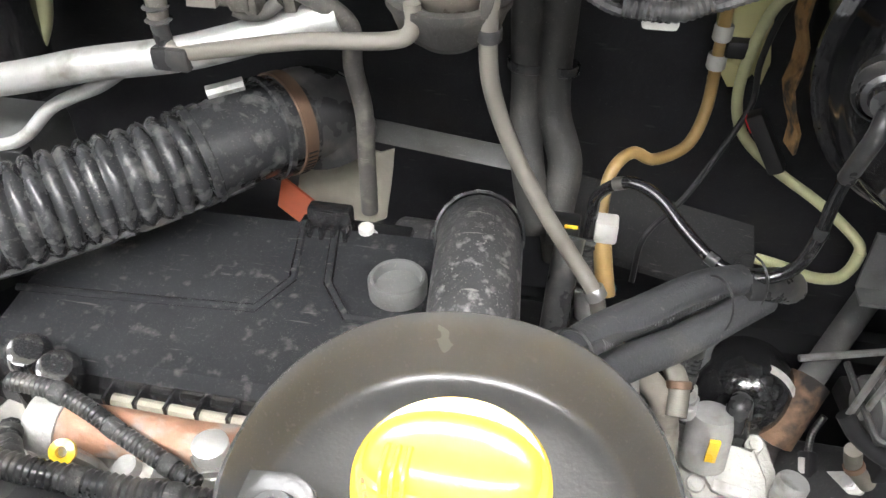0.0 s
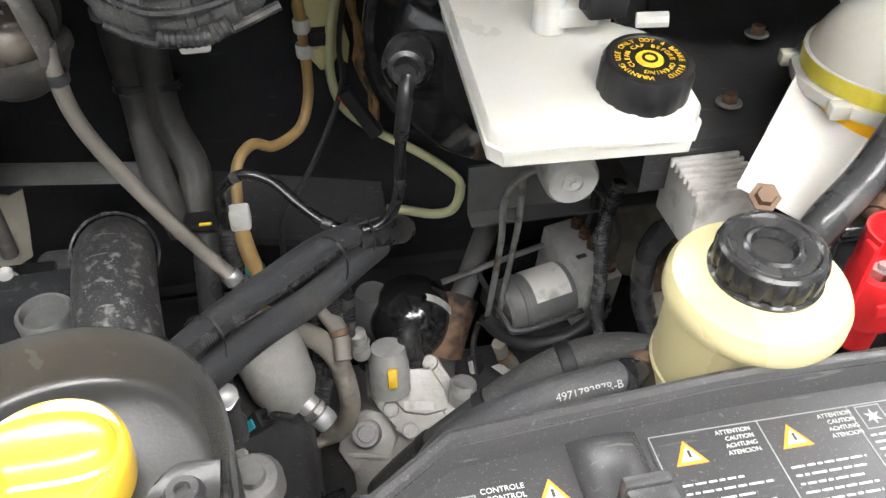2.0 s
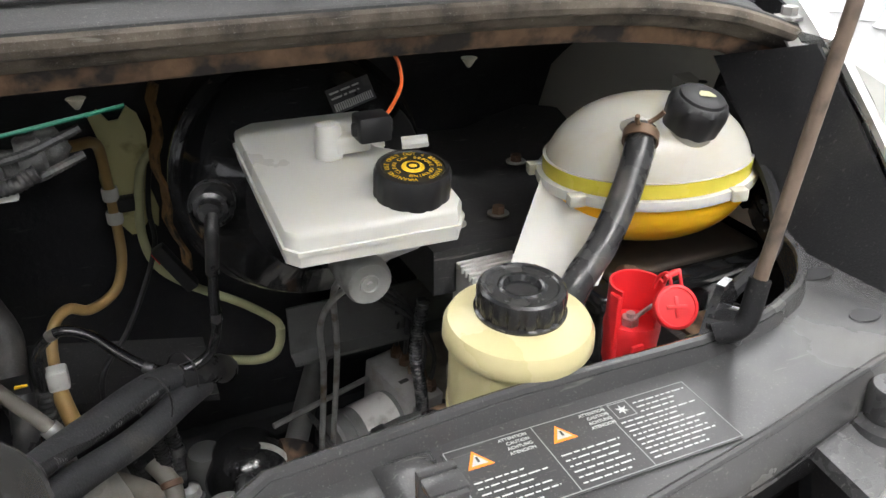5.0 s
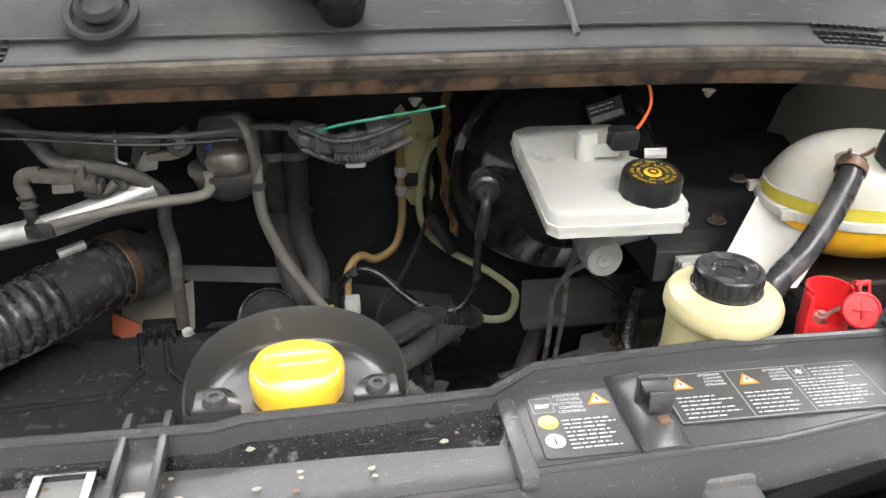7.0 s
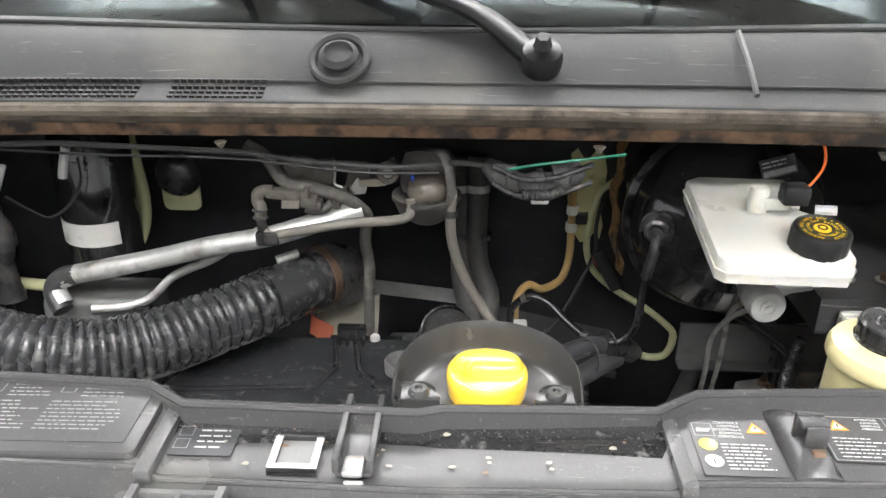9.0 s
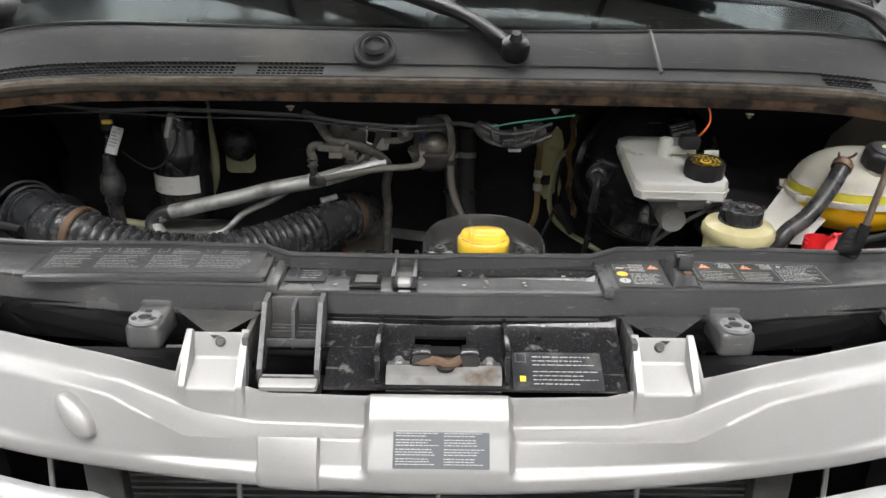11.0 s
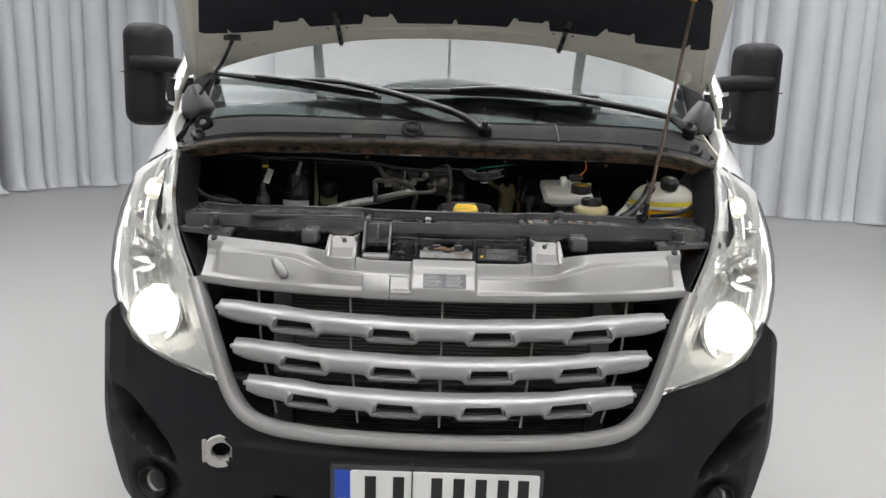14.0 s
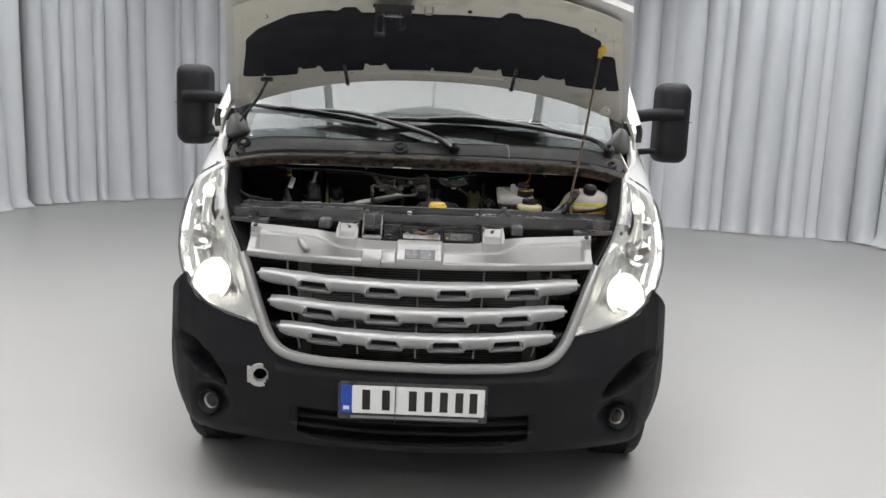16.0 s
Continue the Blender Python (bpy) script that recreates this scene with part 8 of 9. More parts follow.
part("lead", tube([(-0.575, 0.785, 1.20), (-0.555, 0.80, 1.175), (-0.53, 0.80, 1.165), (-0.505, 0.81, 1.18), (-0.488, 0.82, 1.21), (-0.486, 0.82, 1.245)], 0.002, seg=6), PLAIN_BLACK, tg)
s2 = thing("sensor_plug", "grey plug hanging from the loom", "plug")
part("body", tube([(-0.478, 0.78, 1.272), (-0.485, 0.78, 1.25), (-0.49, 0.78, 1.23)], 0.006, seg=8), CAST, s2)
bx = thing("relay_box", "grey plastic relay box with a knurled knob", "relay box")
part("box", box(-0.56, -0.405, 0.78, 0.86, 0.985, 1.050, 0.012, 3), GREYPANEL, bx)
part("clip", box(-0.425, -0.400, 0.770, 0.785, 1.030, 1.046, 0.003), PLAIN_BLACK, bx)
patch = thing("grommet_plate", "pale bare metal plate with a black grommet", "grommet")
part("plate", prism(roundrect(-0.445, -0.385, 1.105, 1.185, 0.012), 0, 0.004, Matrix(((1, 0, 0, 0), (0, 0, -1, 0.985), (0, 1, 0, 0), (0, 0, 0, 1)))), PALE, patch)
part("grommet", lathe([(0.032, -0.006), (0.036, 0.0), (0.030, 0.012), (0.018, 0.018), (0, 0.018)], 24, basis((-0.415, 0.978, 1.165), (0, -1, 0))), RUBBER, patch)
# grey firewall gutter and beige heat shield seen behind the lid
part("firewall_gutter", sheet(12, 3, lambda i, j: (-0.14 + 0.016 * i, 0.955 + 0.01 * j, 0.980 + (0, 0.010, 0.015)[j] - 0.02 * (i / 11)), (0, 0.004, -0.002)), GREYPANEL, van, "grey metal firewall gutter")
part("gutter_floor", sheet(5, 3, lambda i, j: (0.06 + 0.055 * i, 0.93 + 0.045 * j, 0.90 + 0.015 * j - 0.012 * i), (0, 0, -0.01)), DARK, van)
hsd = thing("heat_shield", "beige crinkled heat shield", "heat shield")
part("shield", sheet(8, 6, lambda i, j: (-0.195 + 0.0135 * i, 0.875 + 0.008 * j + 0.004 * math.sin(i * 1.1), 0.935 + 0.012 * j + 0.004 * math.sin(i * 2.0 + j)), (0, 0.003, 0)), BEIGE, hsd)
hs2 = thing("orange_flap", "orange rubber flap beside the air box", "flap")
part("flap", sheet(5, 4, lambda i, j: (-0.195 + 0.009 * i, 0.835 + 0.006 * j - 0.004 * i, 0.972 + 0.007 * j - 0.003 * i), (0, 0.003, 0)), FLAPRED, hs2)
# metal can and hose below the foam hoses
cn2 = thing("fuel_filter", "dented bare aluminium fuel filter", "filter")
part("can", lathe([(0, 0.07), (0.024, 0.068), (0.034, 0.055), (0.037, 0.03), (0.037, -0.03), (0.030, -0.055), (0, -0.06)], 32, pose(0.130, 0.775, 0.835, 6, -8, 0)), ALLOY, cn2)
hose("return_hose", "brown-grey return hose loop", [(0.110, 0.79, 0.905), (0.135, 0.79, 0.885), (0.160, 0.795, 0.862), (0.185, 0.80, 0.830), (0.200, 0.80, 0.785), (0.205, 0.80, 0.720), (0.192, 0.80, 0.678), (0.16, 0.80, 0.665)], 0.0125, HOSETAN, seg=12)
part("hose_tip", tube([(0.120, 0.79, 0.90), (0.145, 0.792, 0.878)], 0.0128, seg=12), AMBER, cn2)
for k, pts in enumerate(([(0.195, 0.82, 0.90), (0.200, 0.82, 0.85), (0.190, 0.81, 0.80), (0.165, 0.80, 0.70), (0.15, 0.80, 0.66)], [(0.175, 0.83, 0.86), (0.178, 0.82, 0.80), (0.168, 0.81, 0.74), (0.15, 0.80, 0.67)], [(0.205, 0.83, 0.92), (0.215, 0.83, 0.87), (0.212, 0.82, 0.82)])):
    tagged(part("ribbed_conduit", corrugated(pts, 0.0085, pitch=0.005), RUBBER), "black ribbed wiring conduit", "conduit")
hose("tape_loom", "lumpy taped wiring loom running down", [(0.075, 0.72, 0.96), (0.08, 0.73, 0.90), (0.078, 0.735, 0.83), (0.085, 0.735, 0.76), (0.09, 0.73, 0.68)], 0.014, TAPE, "wiring loom", seg=12, radii=lambda t: 0.85 + 0.3 * math.sin(17 * t) ** 2)
hose("ribbed_hose", "black ribbed breather hose", [(0.085, 0.82, 0.99), (0.082, 0.80, 0.96), (0.080, 0.775, 0.92)], 0.013, RUBBER, seg=12)
for k, (x, z) in enumerate(((0.045, 0.80), (0.058, 0.795), (0.05, 0.785))):
    hose("wire_loop", "thin orange wire loop", [(x - 0.012, 0.70, z), (x, 0.695, z + 0.012), (x + 0.014, 0.70, z + 0.004), (x + 0.01, 0.705, z - 0.012)], 0.0016, ORANGE_WIRE, "wire", seg=6)
ringb = thing("lifting_eye", "cast metal lifting eye", "lifting eye")
part("ring", lathe([(0.020, -0.006), (0.032, -0.005), (0.032, 0.005), (0.020, 0.006)], 28, basis((0.052, 0.655, 0.80), (0.2, -0.9, 0.4))), CAST, ringb)
# the engine block and clutter at its front
eb = thing("engine_block", "grimy cast engine block below the hoses", "engine")
part("block", box(-0.36, 0.16, 0.62, 0.98, 0.42, 0.78, 0.03, 3), DARK, eb)
part("head", box(-0.42, 0.06, 0.47, 0.62, 0.62, 0.905, 0.02, 3), ALLOY, eb)
part("cam_cover", sheet(15, 9, lambda i, j: (-0.46 + 0.03 * i, 0.455 + 0.019 * j, 0.915 + 0.012 * math.sin(i * 0.9) * math.sin(j * 0.8) + 0.010 * (i % 4 == 0)), (0, 0, -0.02)), ALLOY, eb, "pale dusty alloy cover")
for k in range(6):
    part("cover_bolt", lathe([(0.008, 0), (0.008, 0.006), (0.005, 0.008), (0, 0.008)], 6, Matrix.Translation((-0.43 + 0.07 * k, 0.47 + 0.05 * (k % 2), 0.925))), STEEL, eb)
part("gearbox_web", box(0.20, 0.46, 0.76, 1.0, 0.46, 0.575, 0.02, 3), ALLOY, eb)
part("gearbox", box(0.14, 0.44, 0.70, 1.0, 0.40, 0.56, 0.04, 3), DARK, eb)
part("mount", box(0.36, 0.56, 0.72, 0.95, 0.44, 0.64, 0.03, 3), DARK, eb)
for k, (x, y, z, r) in enumerate(((-0.28, 0.56, 0.92, 0.03), (-0.2, 0.55, 0.93, 0.022), (-0.12, 0.555, 0.925, 0.026), (0.02, 0.60, 0.88, 0.03), (0.10, 0.66, 0.80, 0.03), (0.22, 0.72, 0.60, 0.04), (0.34, 0.76, 0.60, 0.035), (0.44, 0.74, 0.68, 0.03), (0.5, 0.62, 0.80, 0.04))):
    part("boss", lathe([(r, -0.06), (r, 0.0), (r * 0.8, 0.010), (r * 0.45, 0.012), (r * 0.4, 0.02), (0, 0.02)], 20, pose(x, y, z, 12 * (k % 3), -9 * (k % 2), 0)), CAST, eb)
mf = thing("exhaust_pipe", "rust-brown metal pipe across the engine front", "pipe")
part("pipe", tube([(-0.285, 0.565, 0.955), (-0.22, 0.572, 0.948), (-0.15, 0.575, 0.945), (-0.085, 0.585, 0.945)], 0.019, seg=14), TERRA, mf)
part("flange", lathe([(0.021, -0.012), (0.023, 0), (0.021, 0.012), (0, 0.012)], 20, basis((-0.272, 0.566, 0.953), (1, 0.05, -0.1))), CAST, mf)
part("white_rail", tube([(-0.24, 0.598, 0.952), (-0.16, 0.598, 0.95), (-0.09, 0.60, 0.95)], 0.005, seg=8), BEIGE, mf)
tagged(part("ribbed_conduit", corrugated([(-0.30, 0.575, 0.985), (-0.265, 0.573, 0.985), (-0.235, 0.566, 0.980), (-0.205, 0.556, 0.972), (-0.17, 0.545, 0.965), (-0.14, 0.535, 0.96)], 0.0075, pitch=0.004), RUBBER), "black ribbed conduit with green-striped tape", "conduit")
tagged(part("ribbed_conduit", corrugated([(-0.32, 0.505, 0.985), (-0.27, 0.507, 0.988), (-0.22, 0.507, 0.985), (-0.16, 0.51, 0.98), (-0.11, 0.515, 0.975)], 0.010, pitch=0.005), RUBBER), "thick black ribbed conduit", "conduit")
tagged(part("ribbed_conduit", corrugated([(-0.29, 0.55, 0.965), (-0.275, 0.53, 0.975), (-0.255, 0.51, 0.985)], 0.009, pitch=0.005), RUBBER), "short black ribbed conduit", "conduit")
part_ = hose("coolant_hose", "dark hose with a bright clamp", [(-0.34, 0.49, 0.96), (-0.29, 0.492, 0.968), (-0.24, 0.495, 0.965), (-0.20, 0.50, 0.955)], 0.017, RUBBER, seg=14)
part("clamp", lathe([(0.018, -0.008), (0.0195, -0.007), (0.0195, 0.007), (0.018, 0.008)], 24, basis((-0.275, 0.4925, 0.968), (1, 0.05, 0))), ALU, part_, "bright worm clamp")
dp = thing("dipstick", "yellow ring dipstick handle", "dipstick")
part("ring", lathe([(0.004, -0.003), (0.009, -0.002), (0.009, 0.002), (0.004, 0.003)], 20, basis((-0.232, 0.530, 0.978), (0.2, -0.6, 0.7))), YELLOW, dp)
part("tube", tube([(-0.232, 0.532, 0.978), (-0.225, 0.545, 0.94), (-0.22, 0.55, 0.88)], 0.005, seg=8), STEEL, dp)
for p in ((-0.30, 0.60, 0.985), (-0.275, 0.595, 0.978)):
    kn = thing("hose_knuckle", "shiny black moulded hose knuckle", "fitting")
    part("body", lathe([(0.010, -0.02), (0.016, -0.012), (0.017, 0.004), (0.013, 0.013), (0, 0.016)], 20, pose(*p, 20, 12, 0)), GLOSS_BLACK, kn)

# bands, ties and clips along the large hoses
def band(parent, p, d, r, w, material, name="clamp_band"):
    part(name, lathe([(r, -w), (r * 1.06, -w * 0.8), (r * 1.06, w * 0.8), (r, w)], 24, basis(p, d)), material, parent)


band(elb, (0.024, 0.66, 1.000), (-0.1, 0.85, 0.5), 0.0375, 0.005, SCUFF, "moulded_ridge")
band(elb, (0.010, 0.777, 1.012), (-0.2, 0.8, -0.5), 0.0365, 0.005, SCUFF, "moulded_ridge")
for ob in bpy.data.objects[:]:
    if ob.name.startswith("heater_hose"):
        top = max((v.co for v in ob.data.vertices), key=lambda c: c.z)
        side = 0.018 if ob.name == "heater_hose" else 0.0495
        band(ob, (side, 0.984, 1.150), (0, 0.1, 1), 0.0180, 0.006, STEEL)
        band(ob, (side + 0.004, 0.972, 1.075), (0.05, 0.1, 1), 0.0180, 0.005, RUBBER, "hose_sleeve")
    elif ob.name == "breather_hose":
        band(ob, (0.0145, 0.767, 1.196), (0, -0.1, 1), 0.0085, 0.005, RUBBER, "hose_sleeve")
        band(ob, (0.110, 0.750, 0.990), (0.5, -0.2, -0.8), 0.0085, 0.005, STEEL)
    elif ob.name == "wrapped_loom":
        for p, d in (((0.363, 0.555, 1.034), (1, 0, 0.3)), ((0.306, 0.56, 0.987), (0.8, 0, 0.65)), ((0.262, 0.56, 0.945), (0.7, 0, 0.7))):
            band(ob, p, d, 0.0172, 0.006, PLAIN_BLACK, "tape_band")
    elif ob.name == "steering_hose":
        band(ob, (0.378, 0.477, 1.1095), (1, 0.1, 0.05), 0.0140, 0.005, BRASSY)
for ob in bpy.data.objects[:]:
    if ob.name.startswith("ribbed_conduit") or ob.name == "vacuum_line":
        n_seg = 10 if ob.name.startswith("ribbed") else 12
        count = len(ob.data.vertices) // n_seg
        ring_mid = lambda k: sum((ob.data.vertices[k * n_seg + q].co for q in range(n_seg)), Vector()) / n_seg
        for f in (0.25, 0.55, 0.85):
            k = int(count * f)
            c0, c1 = ring_mid(k), ring_mid(min(k + 2, count - 1))
            r_ = max((ob.data.vertices[k * n_seg + q].co - c0).length for q in range(n_seg))
            band(ob, c0, c1 - c0, r_ * 1.04, 0.005, TAPE if ob.name.startswith("ribbed") else RUBBER, "tape_band")
# small fittings crowded between the hoses
FIT = [(0.085, 0.70, 0.885), (0.105, 0.735, 0.795), (0.072, 0.70, 0.775), (0.125, 0.72, 0.735), (0.165, 0.755, 0.775), (0.150, 0.70, 0.690), (0.095, 0.68, 0.700), (0.200, 0.80, 0.845), (0.225, 0.86, 0.76), (0.385, 0.90, 0.64), (0.420, 0.88, 0.64), (0.415, 0.86, 0.70), (0.400, 0.84, 0.63),
       (-0.325, 0.515, 0.945), (-0.25, 0.535, 0.945), (-0.19, 0.525, 0.948), (-0.14, 0.56, 0.955), (-0.355, 0.56, 0.96), (-0.115, 0.52, 0.945), (-0.30, 0.475, 0.945)]
rf = random.Random(21)
for k, p in enumerate(FIT):
    fm = pose(*p, rf.uniform(-50, 50), rf.uniform(-50, 50), rf.uniform(0, 360))
    r = rf.uniform(0.008, 0.013)
    if k % 4 == 0:
        ft = thing("hose_coupling", "small bright metal hose coupling", "coupling")
        part("barrel", lathe([(0, -0.022), (r, -0.022), (r * 1.15, -0.018), (r * 1.15, -0.006), (r * 0.85, -0.004), (r * 0.85, 0.004), (r * 1.1, 0.006), (r * 1.1, 0.018), (r * 0.6, 0.022), (0, 0.022)], 18, fm), ALU, ft)
        part("hex", lathe([(0, -0.003), (r * 1.35, -0.003), (r * 1.35, 0.003), (0, 0.003)], 6, fm @ Matrix.Translation((0, 0, 0.001))), STEEL, ft)
    elif k % 4 == 1:
        ft = thing("connector", "small black plastic plug with a pale clip", "connector")
        part("body", box(-r, r, -r * 0.8, r * 0.8, -0.018, 0.014, 0.003, m=fm), PLAIN_BLACK, ft)
        part("clip", box(-r * 0.5, r * 0.5, -r * 0.8 - 0.0025, -r * 0.8, -0.012, 0.006, 0.001, m=fm), (PAPER, SKYBLUE, AMBER)[k % 3], ft)
        part("lead", corrugated([fm @ Vector((0, 0, 0.014)), fm @ Vector((0.006, 0, 0.035)), fm @ Vector((0.020, 0.004, 0.055))], 0.0045, pitch=0.004), RUBBER, ft)
    elif k % 4 == 2:
        ft = thing("bracket", "small dirty cast bracket with a bolt", "bracket")
        part("plate", prism(roundrect(-0.022, 0.022, -0.013, 0.013, 0.005, 3), -0.003, 0.003, fm, bevel=0.0012), ALLOY, ft)
        part("bolt", lathe([(0.009, 0.003), (0.009, 0.0045), (0.0065, 0.005), (0.0065, 0.011), (0, 0.012)], 6, fm @ Matrix.Translation((0.008, 0, 0))), STEEL, ft)
    else:
        ft = thing("hose_stub", "short grey hose stub with a spring clip", "hose")
        part("stub", tube([fm @ Vector((0, 0, -0.03)), fm @ Vector((0.004, 0, 0)), fm @ Vector((0, 0.012, 0.03))], r * 0.8, seg=12), GREY_HOSE, ft)
        part("clip", lathe([(r * 0.85, -0.004), (r * 0.98, -0.003), (r * 0.98, 0.003), (r * 0.85, 0.004)], 18, fm @ Matrix.Translation((0.004, 0, 0))), BRASSY, ft)

# ---- slam panel details ----
def on_slam(x, y, lift=0.0):
    """A frame lying on the slam panel at that place."""
    slope = -0.024 * x / 0.85 ** 2
    return Matrix.Translation((x, y, slam_z(x) + 0.0020 + lift)) @ pose(0, 0, 0, 1.5, -math.degrees(math.atan(slope)), 0)


def label_plate(x0, x1, y0, y1, material, parent, name="label", lift=0.0):
    m = on_slam((x0 + x1) / 2, (y0 + y1) / 2, lift)
    w, h = (x1 - x0) / 2, (y1 - y0) / 2
    part(name, prism(roundrect(-w, w, -h, h, 0.002, 2), 0, 0.0006, m), material, parent)
    return m @ Matrix.Translation((0, 0, 0.0006))


def triangle_sign(m, x, y, r, parent):
    sgn = part("warning_sign", flat_shape([(x - r, y - r * 0.6), (x + r, y - r * 0.6), (x, y + r)], m, 0.0004), ORANGE, parent, "orange warning triangle")
    part("sign_field", flat_shape([(x - r * 0.62, y - r * 0.4), (x + r * 0.62, y - r * 0.4), (x, y + r * 0.6)], m, 0.0008), PRINT, sgn)
    part("sign_mark", flat_shape([(x - r * 0.09, y - r * 0.2), (x + r * 0.09, y - r * 0.2), (x + r * 0.09, y + r * 0.3), (x - r * 0.09, y + r * 0.3)], m, 0.0012), PLAIN_BLACK, sgn)


def icon_box(m, x, y, s, parent):
    f = bmesh.new()
    for (a, b, c, d) in ((-s, s, -s, -s * 0.9), (-s, s, s * 0.9, s), (-s, -s * 0.9, -s, s), (s * 0.9, s, -s, s)):
        f.faces.new([f.verts.new(m @ Vector((x + p, y + q, 0.0004))) for p, q in ((a, c), (b, c), (b, d), (a, d))])
    part("icon_frame", f, GREYPRINT, parent, flat=True)


def edge_line(m, x0, y0, x1, y1, w, parent):
    d = Vector((x1 - x0, y1 - y0))
    n = Vector((-d.y, d.x)).normalized() * w / 2
    part("line", flat_shape([(x0 - n.x, y0 - n.y), (x1 - n.x, y1 - n.y), (x1 + n.x, y1 + n.y), (x0 + n.x, y0 + n.y)], m), GREYPRINT, parent)


# glossy middle strip with dried water spots
SPOTTED = mat("spotted_gloss_black", (0.014, 0.014, 0.015), 0.13, var=0.2, dirt=(0.16, 0.155, 0.15), dirt_amount=0.02, dirt_scale=60, rough_var=0.1, speck=0.22, speck_scale=300)
part("middle_strip", sheet(22, 7, lambda i, j: (-0.205 + 0.41 * i / 21, (0.300, 0.303, 0.312, 0.330, 0.350, 0.366, 0.371)[j] + 0.004 * abs(i - 10.5) / 10.5, slam_z(0) + (-0.034, -0.0105, -0.0085, -0.0057, -0.0025, 0.0, 0.010)[j]), (0, 0.003, -0.004)), SPOTTED, slam, "glossy black middle strip")
for s in (-1, 1):
    part("end_step", box(s * 0.212 - 0.007, s * 0.212 + 0.007, 0.296, 0.384, slam_z(0.2) - 0.008, slam_z(0.2) + 0.006, 0.003), PLASTIC, slam)
rs = random.Random(8)
for k in range(26):
    x, y, r = rs.uniform(-0.19, 0.19), rs.uniform(0.316, 0.360), rs.uniform(0.0008, 0.0030)
    z = slam_z(0) - 0.005 + (y - 0.312) / 0.054 * 0.0065
    part("paint_chip", flat_shape([(x + r * rs.uniform(0.6, 1.5) * math.cos(a * 0.9), y + r * rs.uniform(0.5, 1.1) * math.sin(a * 0.9)) for a in range(7)], Matrix.Translation((0, 0, z + 0.0006))), BEIGE if k % 3 else RUST, slam)
# oil label
m = label_plate(0.228, 0.294, 0.316, 0.388, SLAMMAT, slam, lift=0.0)
icon_box(m, -0.022, 0.020, 0.0085, slam)
part("oil_can_icon", flat_shape([(-0.028, 0.017), (-0.018, 0.017), (-0.015, 0.022), (-0.020, 0.021), (-0.027, 0.022)], m), PRINT, slam)
triangle_sign(m, 0.022, 0.022, 0.0085, slam)
for k, w in enumerate(("CONTROLE", "CONTROL", "KONTROLLE", "CONTROL", "CONTROLE")):
    text_part("word", w, m @ Matrix.Translation((0.010, 0.028 - 0.0045 * k, 0.0004)), 0.0040, PRINT, slam, align="RIGHT")
for x, y, mt in ((-0.022, 0.001, YELLOW), (-0.022, -0.019, PRINT)):
    part("round_icon", flat_shape([(x + 0.0075 * math.cos(2 * math.pi * k / 20), y + 0.0075 * math.sin(2 * math.pi * k / 20)) for k in range(20)], m), mt, slam)
text_part("info_mark", "i", m @ Matrix.Translation((-0.0235, -0.0235, 0.0009)), 0.013, PLAIN_BLACK, slam)
part("print", bars(m, -0.012, 0.031, 0.001, 8, 0.0042, 0.0020, 11), PRINT, slam)
# warning label
m = label_plate(0.337, 0.512, 0.338, 0.397, SLAMMAT, slam)
for a, b, c, d in ((-0.086, -0.028, 0.086, -0.028), (-0.086, 0.028, 0.086, 0.028), (-0.086, -0.028, -0.086, 0.028), (0.086, -0.028, 0.086, 0.028), (-0.028, -0.028, -0.028, 0.028), (0.022, -0.028, 0.022, 0.028)):
    edge_line(m, a, b, c, d, 0.0007, slam)
for x in (-0.070, -0.014):
    triangle_sign(m, x, 0.015, 0.0085, slam)
    for k, w in enumerate(("ATTENTION", "CAUTION", "ACHTUNG", "ATENCION")):
        text_part("word", w, m @ Matrix.Translation((x + 0.037, 0.0235 - 0.0040 * k, 0.0004)), 0.0034, PRINT, slam, align="RIGHT")
    part("print", bars(m, x - 0.010, x + 0.036, -0.001, 6, 0.0046, 0.0018, int(100 + 90 * x)), PRINT, slam)
icon_box(m, 0.033, 0.020, 0.007, slam)
part("snow_icon", flat_shape([(0.033 + (0.0048 if k % 2 else 0.0018) * math.cos(2 * math.pi * k / 12), 0.020 + (0.0048 if k % 2 else 0.0018) * math.sin(2 * math.pi * k / 12)) for k in range(12)], m), PRINT, slam)
part("print", bars(m, 0.043, 0.083, 0.022, 3, 0.0042, 0.0018, 31), PRINT, slam)
part("print", bars(m, 0.025, 0.083, 0.009, 9, 0.0040, 0.0018, 32), PRINT, slam)
# passenger side label, worn grey
part("raised_cover", prism(roundrect(-0.155, 0.158, -0.052, 0.041, 0.006, 4), 0.0, 0.0075, on_slam(-0.382, 0.367), bevel=0.003), SLAMMAT, slam, "raised scratched cover plate")
m = label_plate(-0.528, -0.236, 0.326, 0.408, SLAMMAT, slam, lift=0.0078)
for k, (x0, x1) in enumerate(((-0.140, -0.078), (-0.074, -0.010), (-0.006, 0.056), (0.060, 0.136))):
    icon_box(m, x0 + 0.010, 0.030, 0.0065, slam)
    part("print", bars(m, x0 + 0.024, x1, 0.034, 4, 0.0052, 0.0022, 40 + k), GREYPRINT, slam)
    part("print", bars(m, x0 + 0.002, x1, 0.010, 8, 0.0052, 0.0022, 50 + k), GREYPRINT, slam)
# fuse label on the middle strip
m = label_plate(-0.203, -0.150, 0.326, 0.362, BLACKLABEL, slam, lift=-0.004)
for x, y in ((-0.018, 0.012), (-0.018, -0.004)):
    icon_box(m, x, y, 0.006, slam)
part("print", bars(m, -0.006, 0.024, 0.012, 4, 0.007, 0.0028, 61), PRINT, slam)
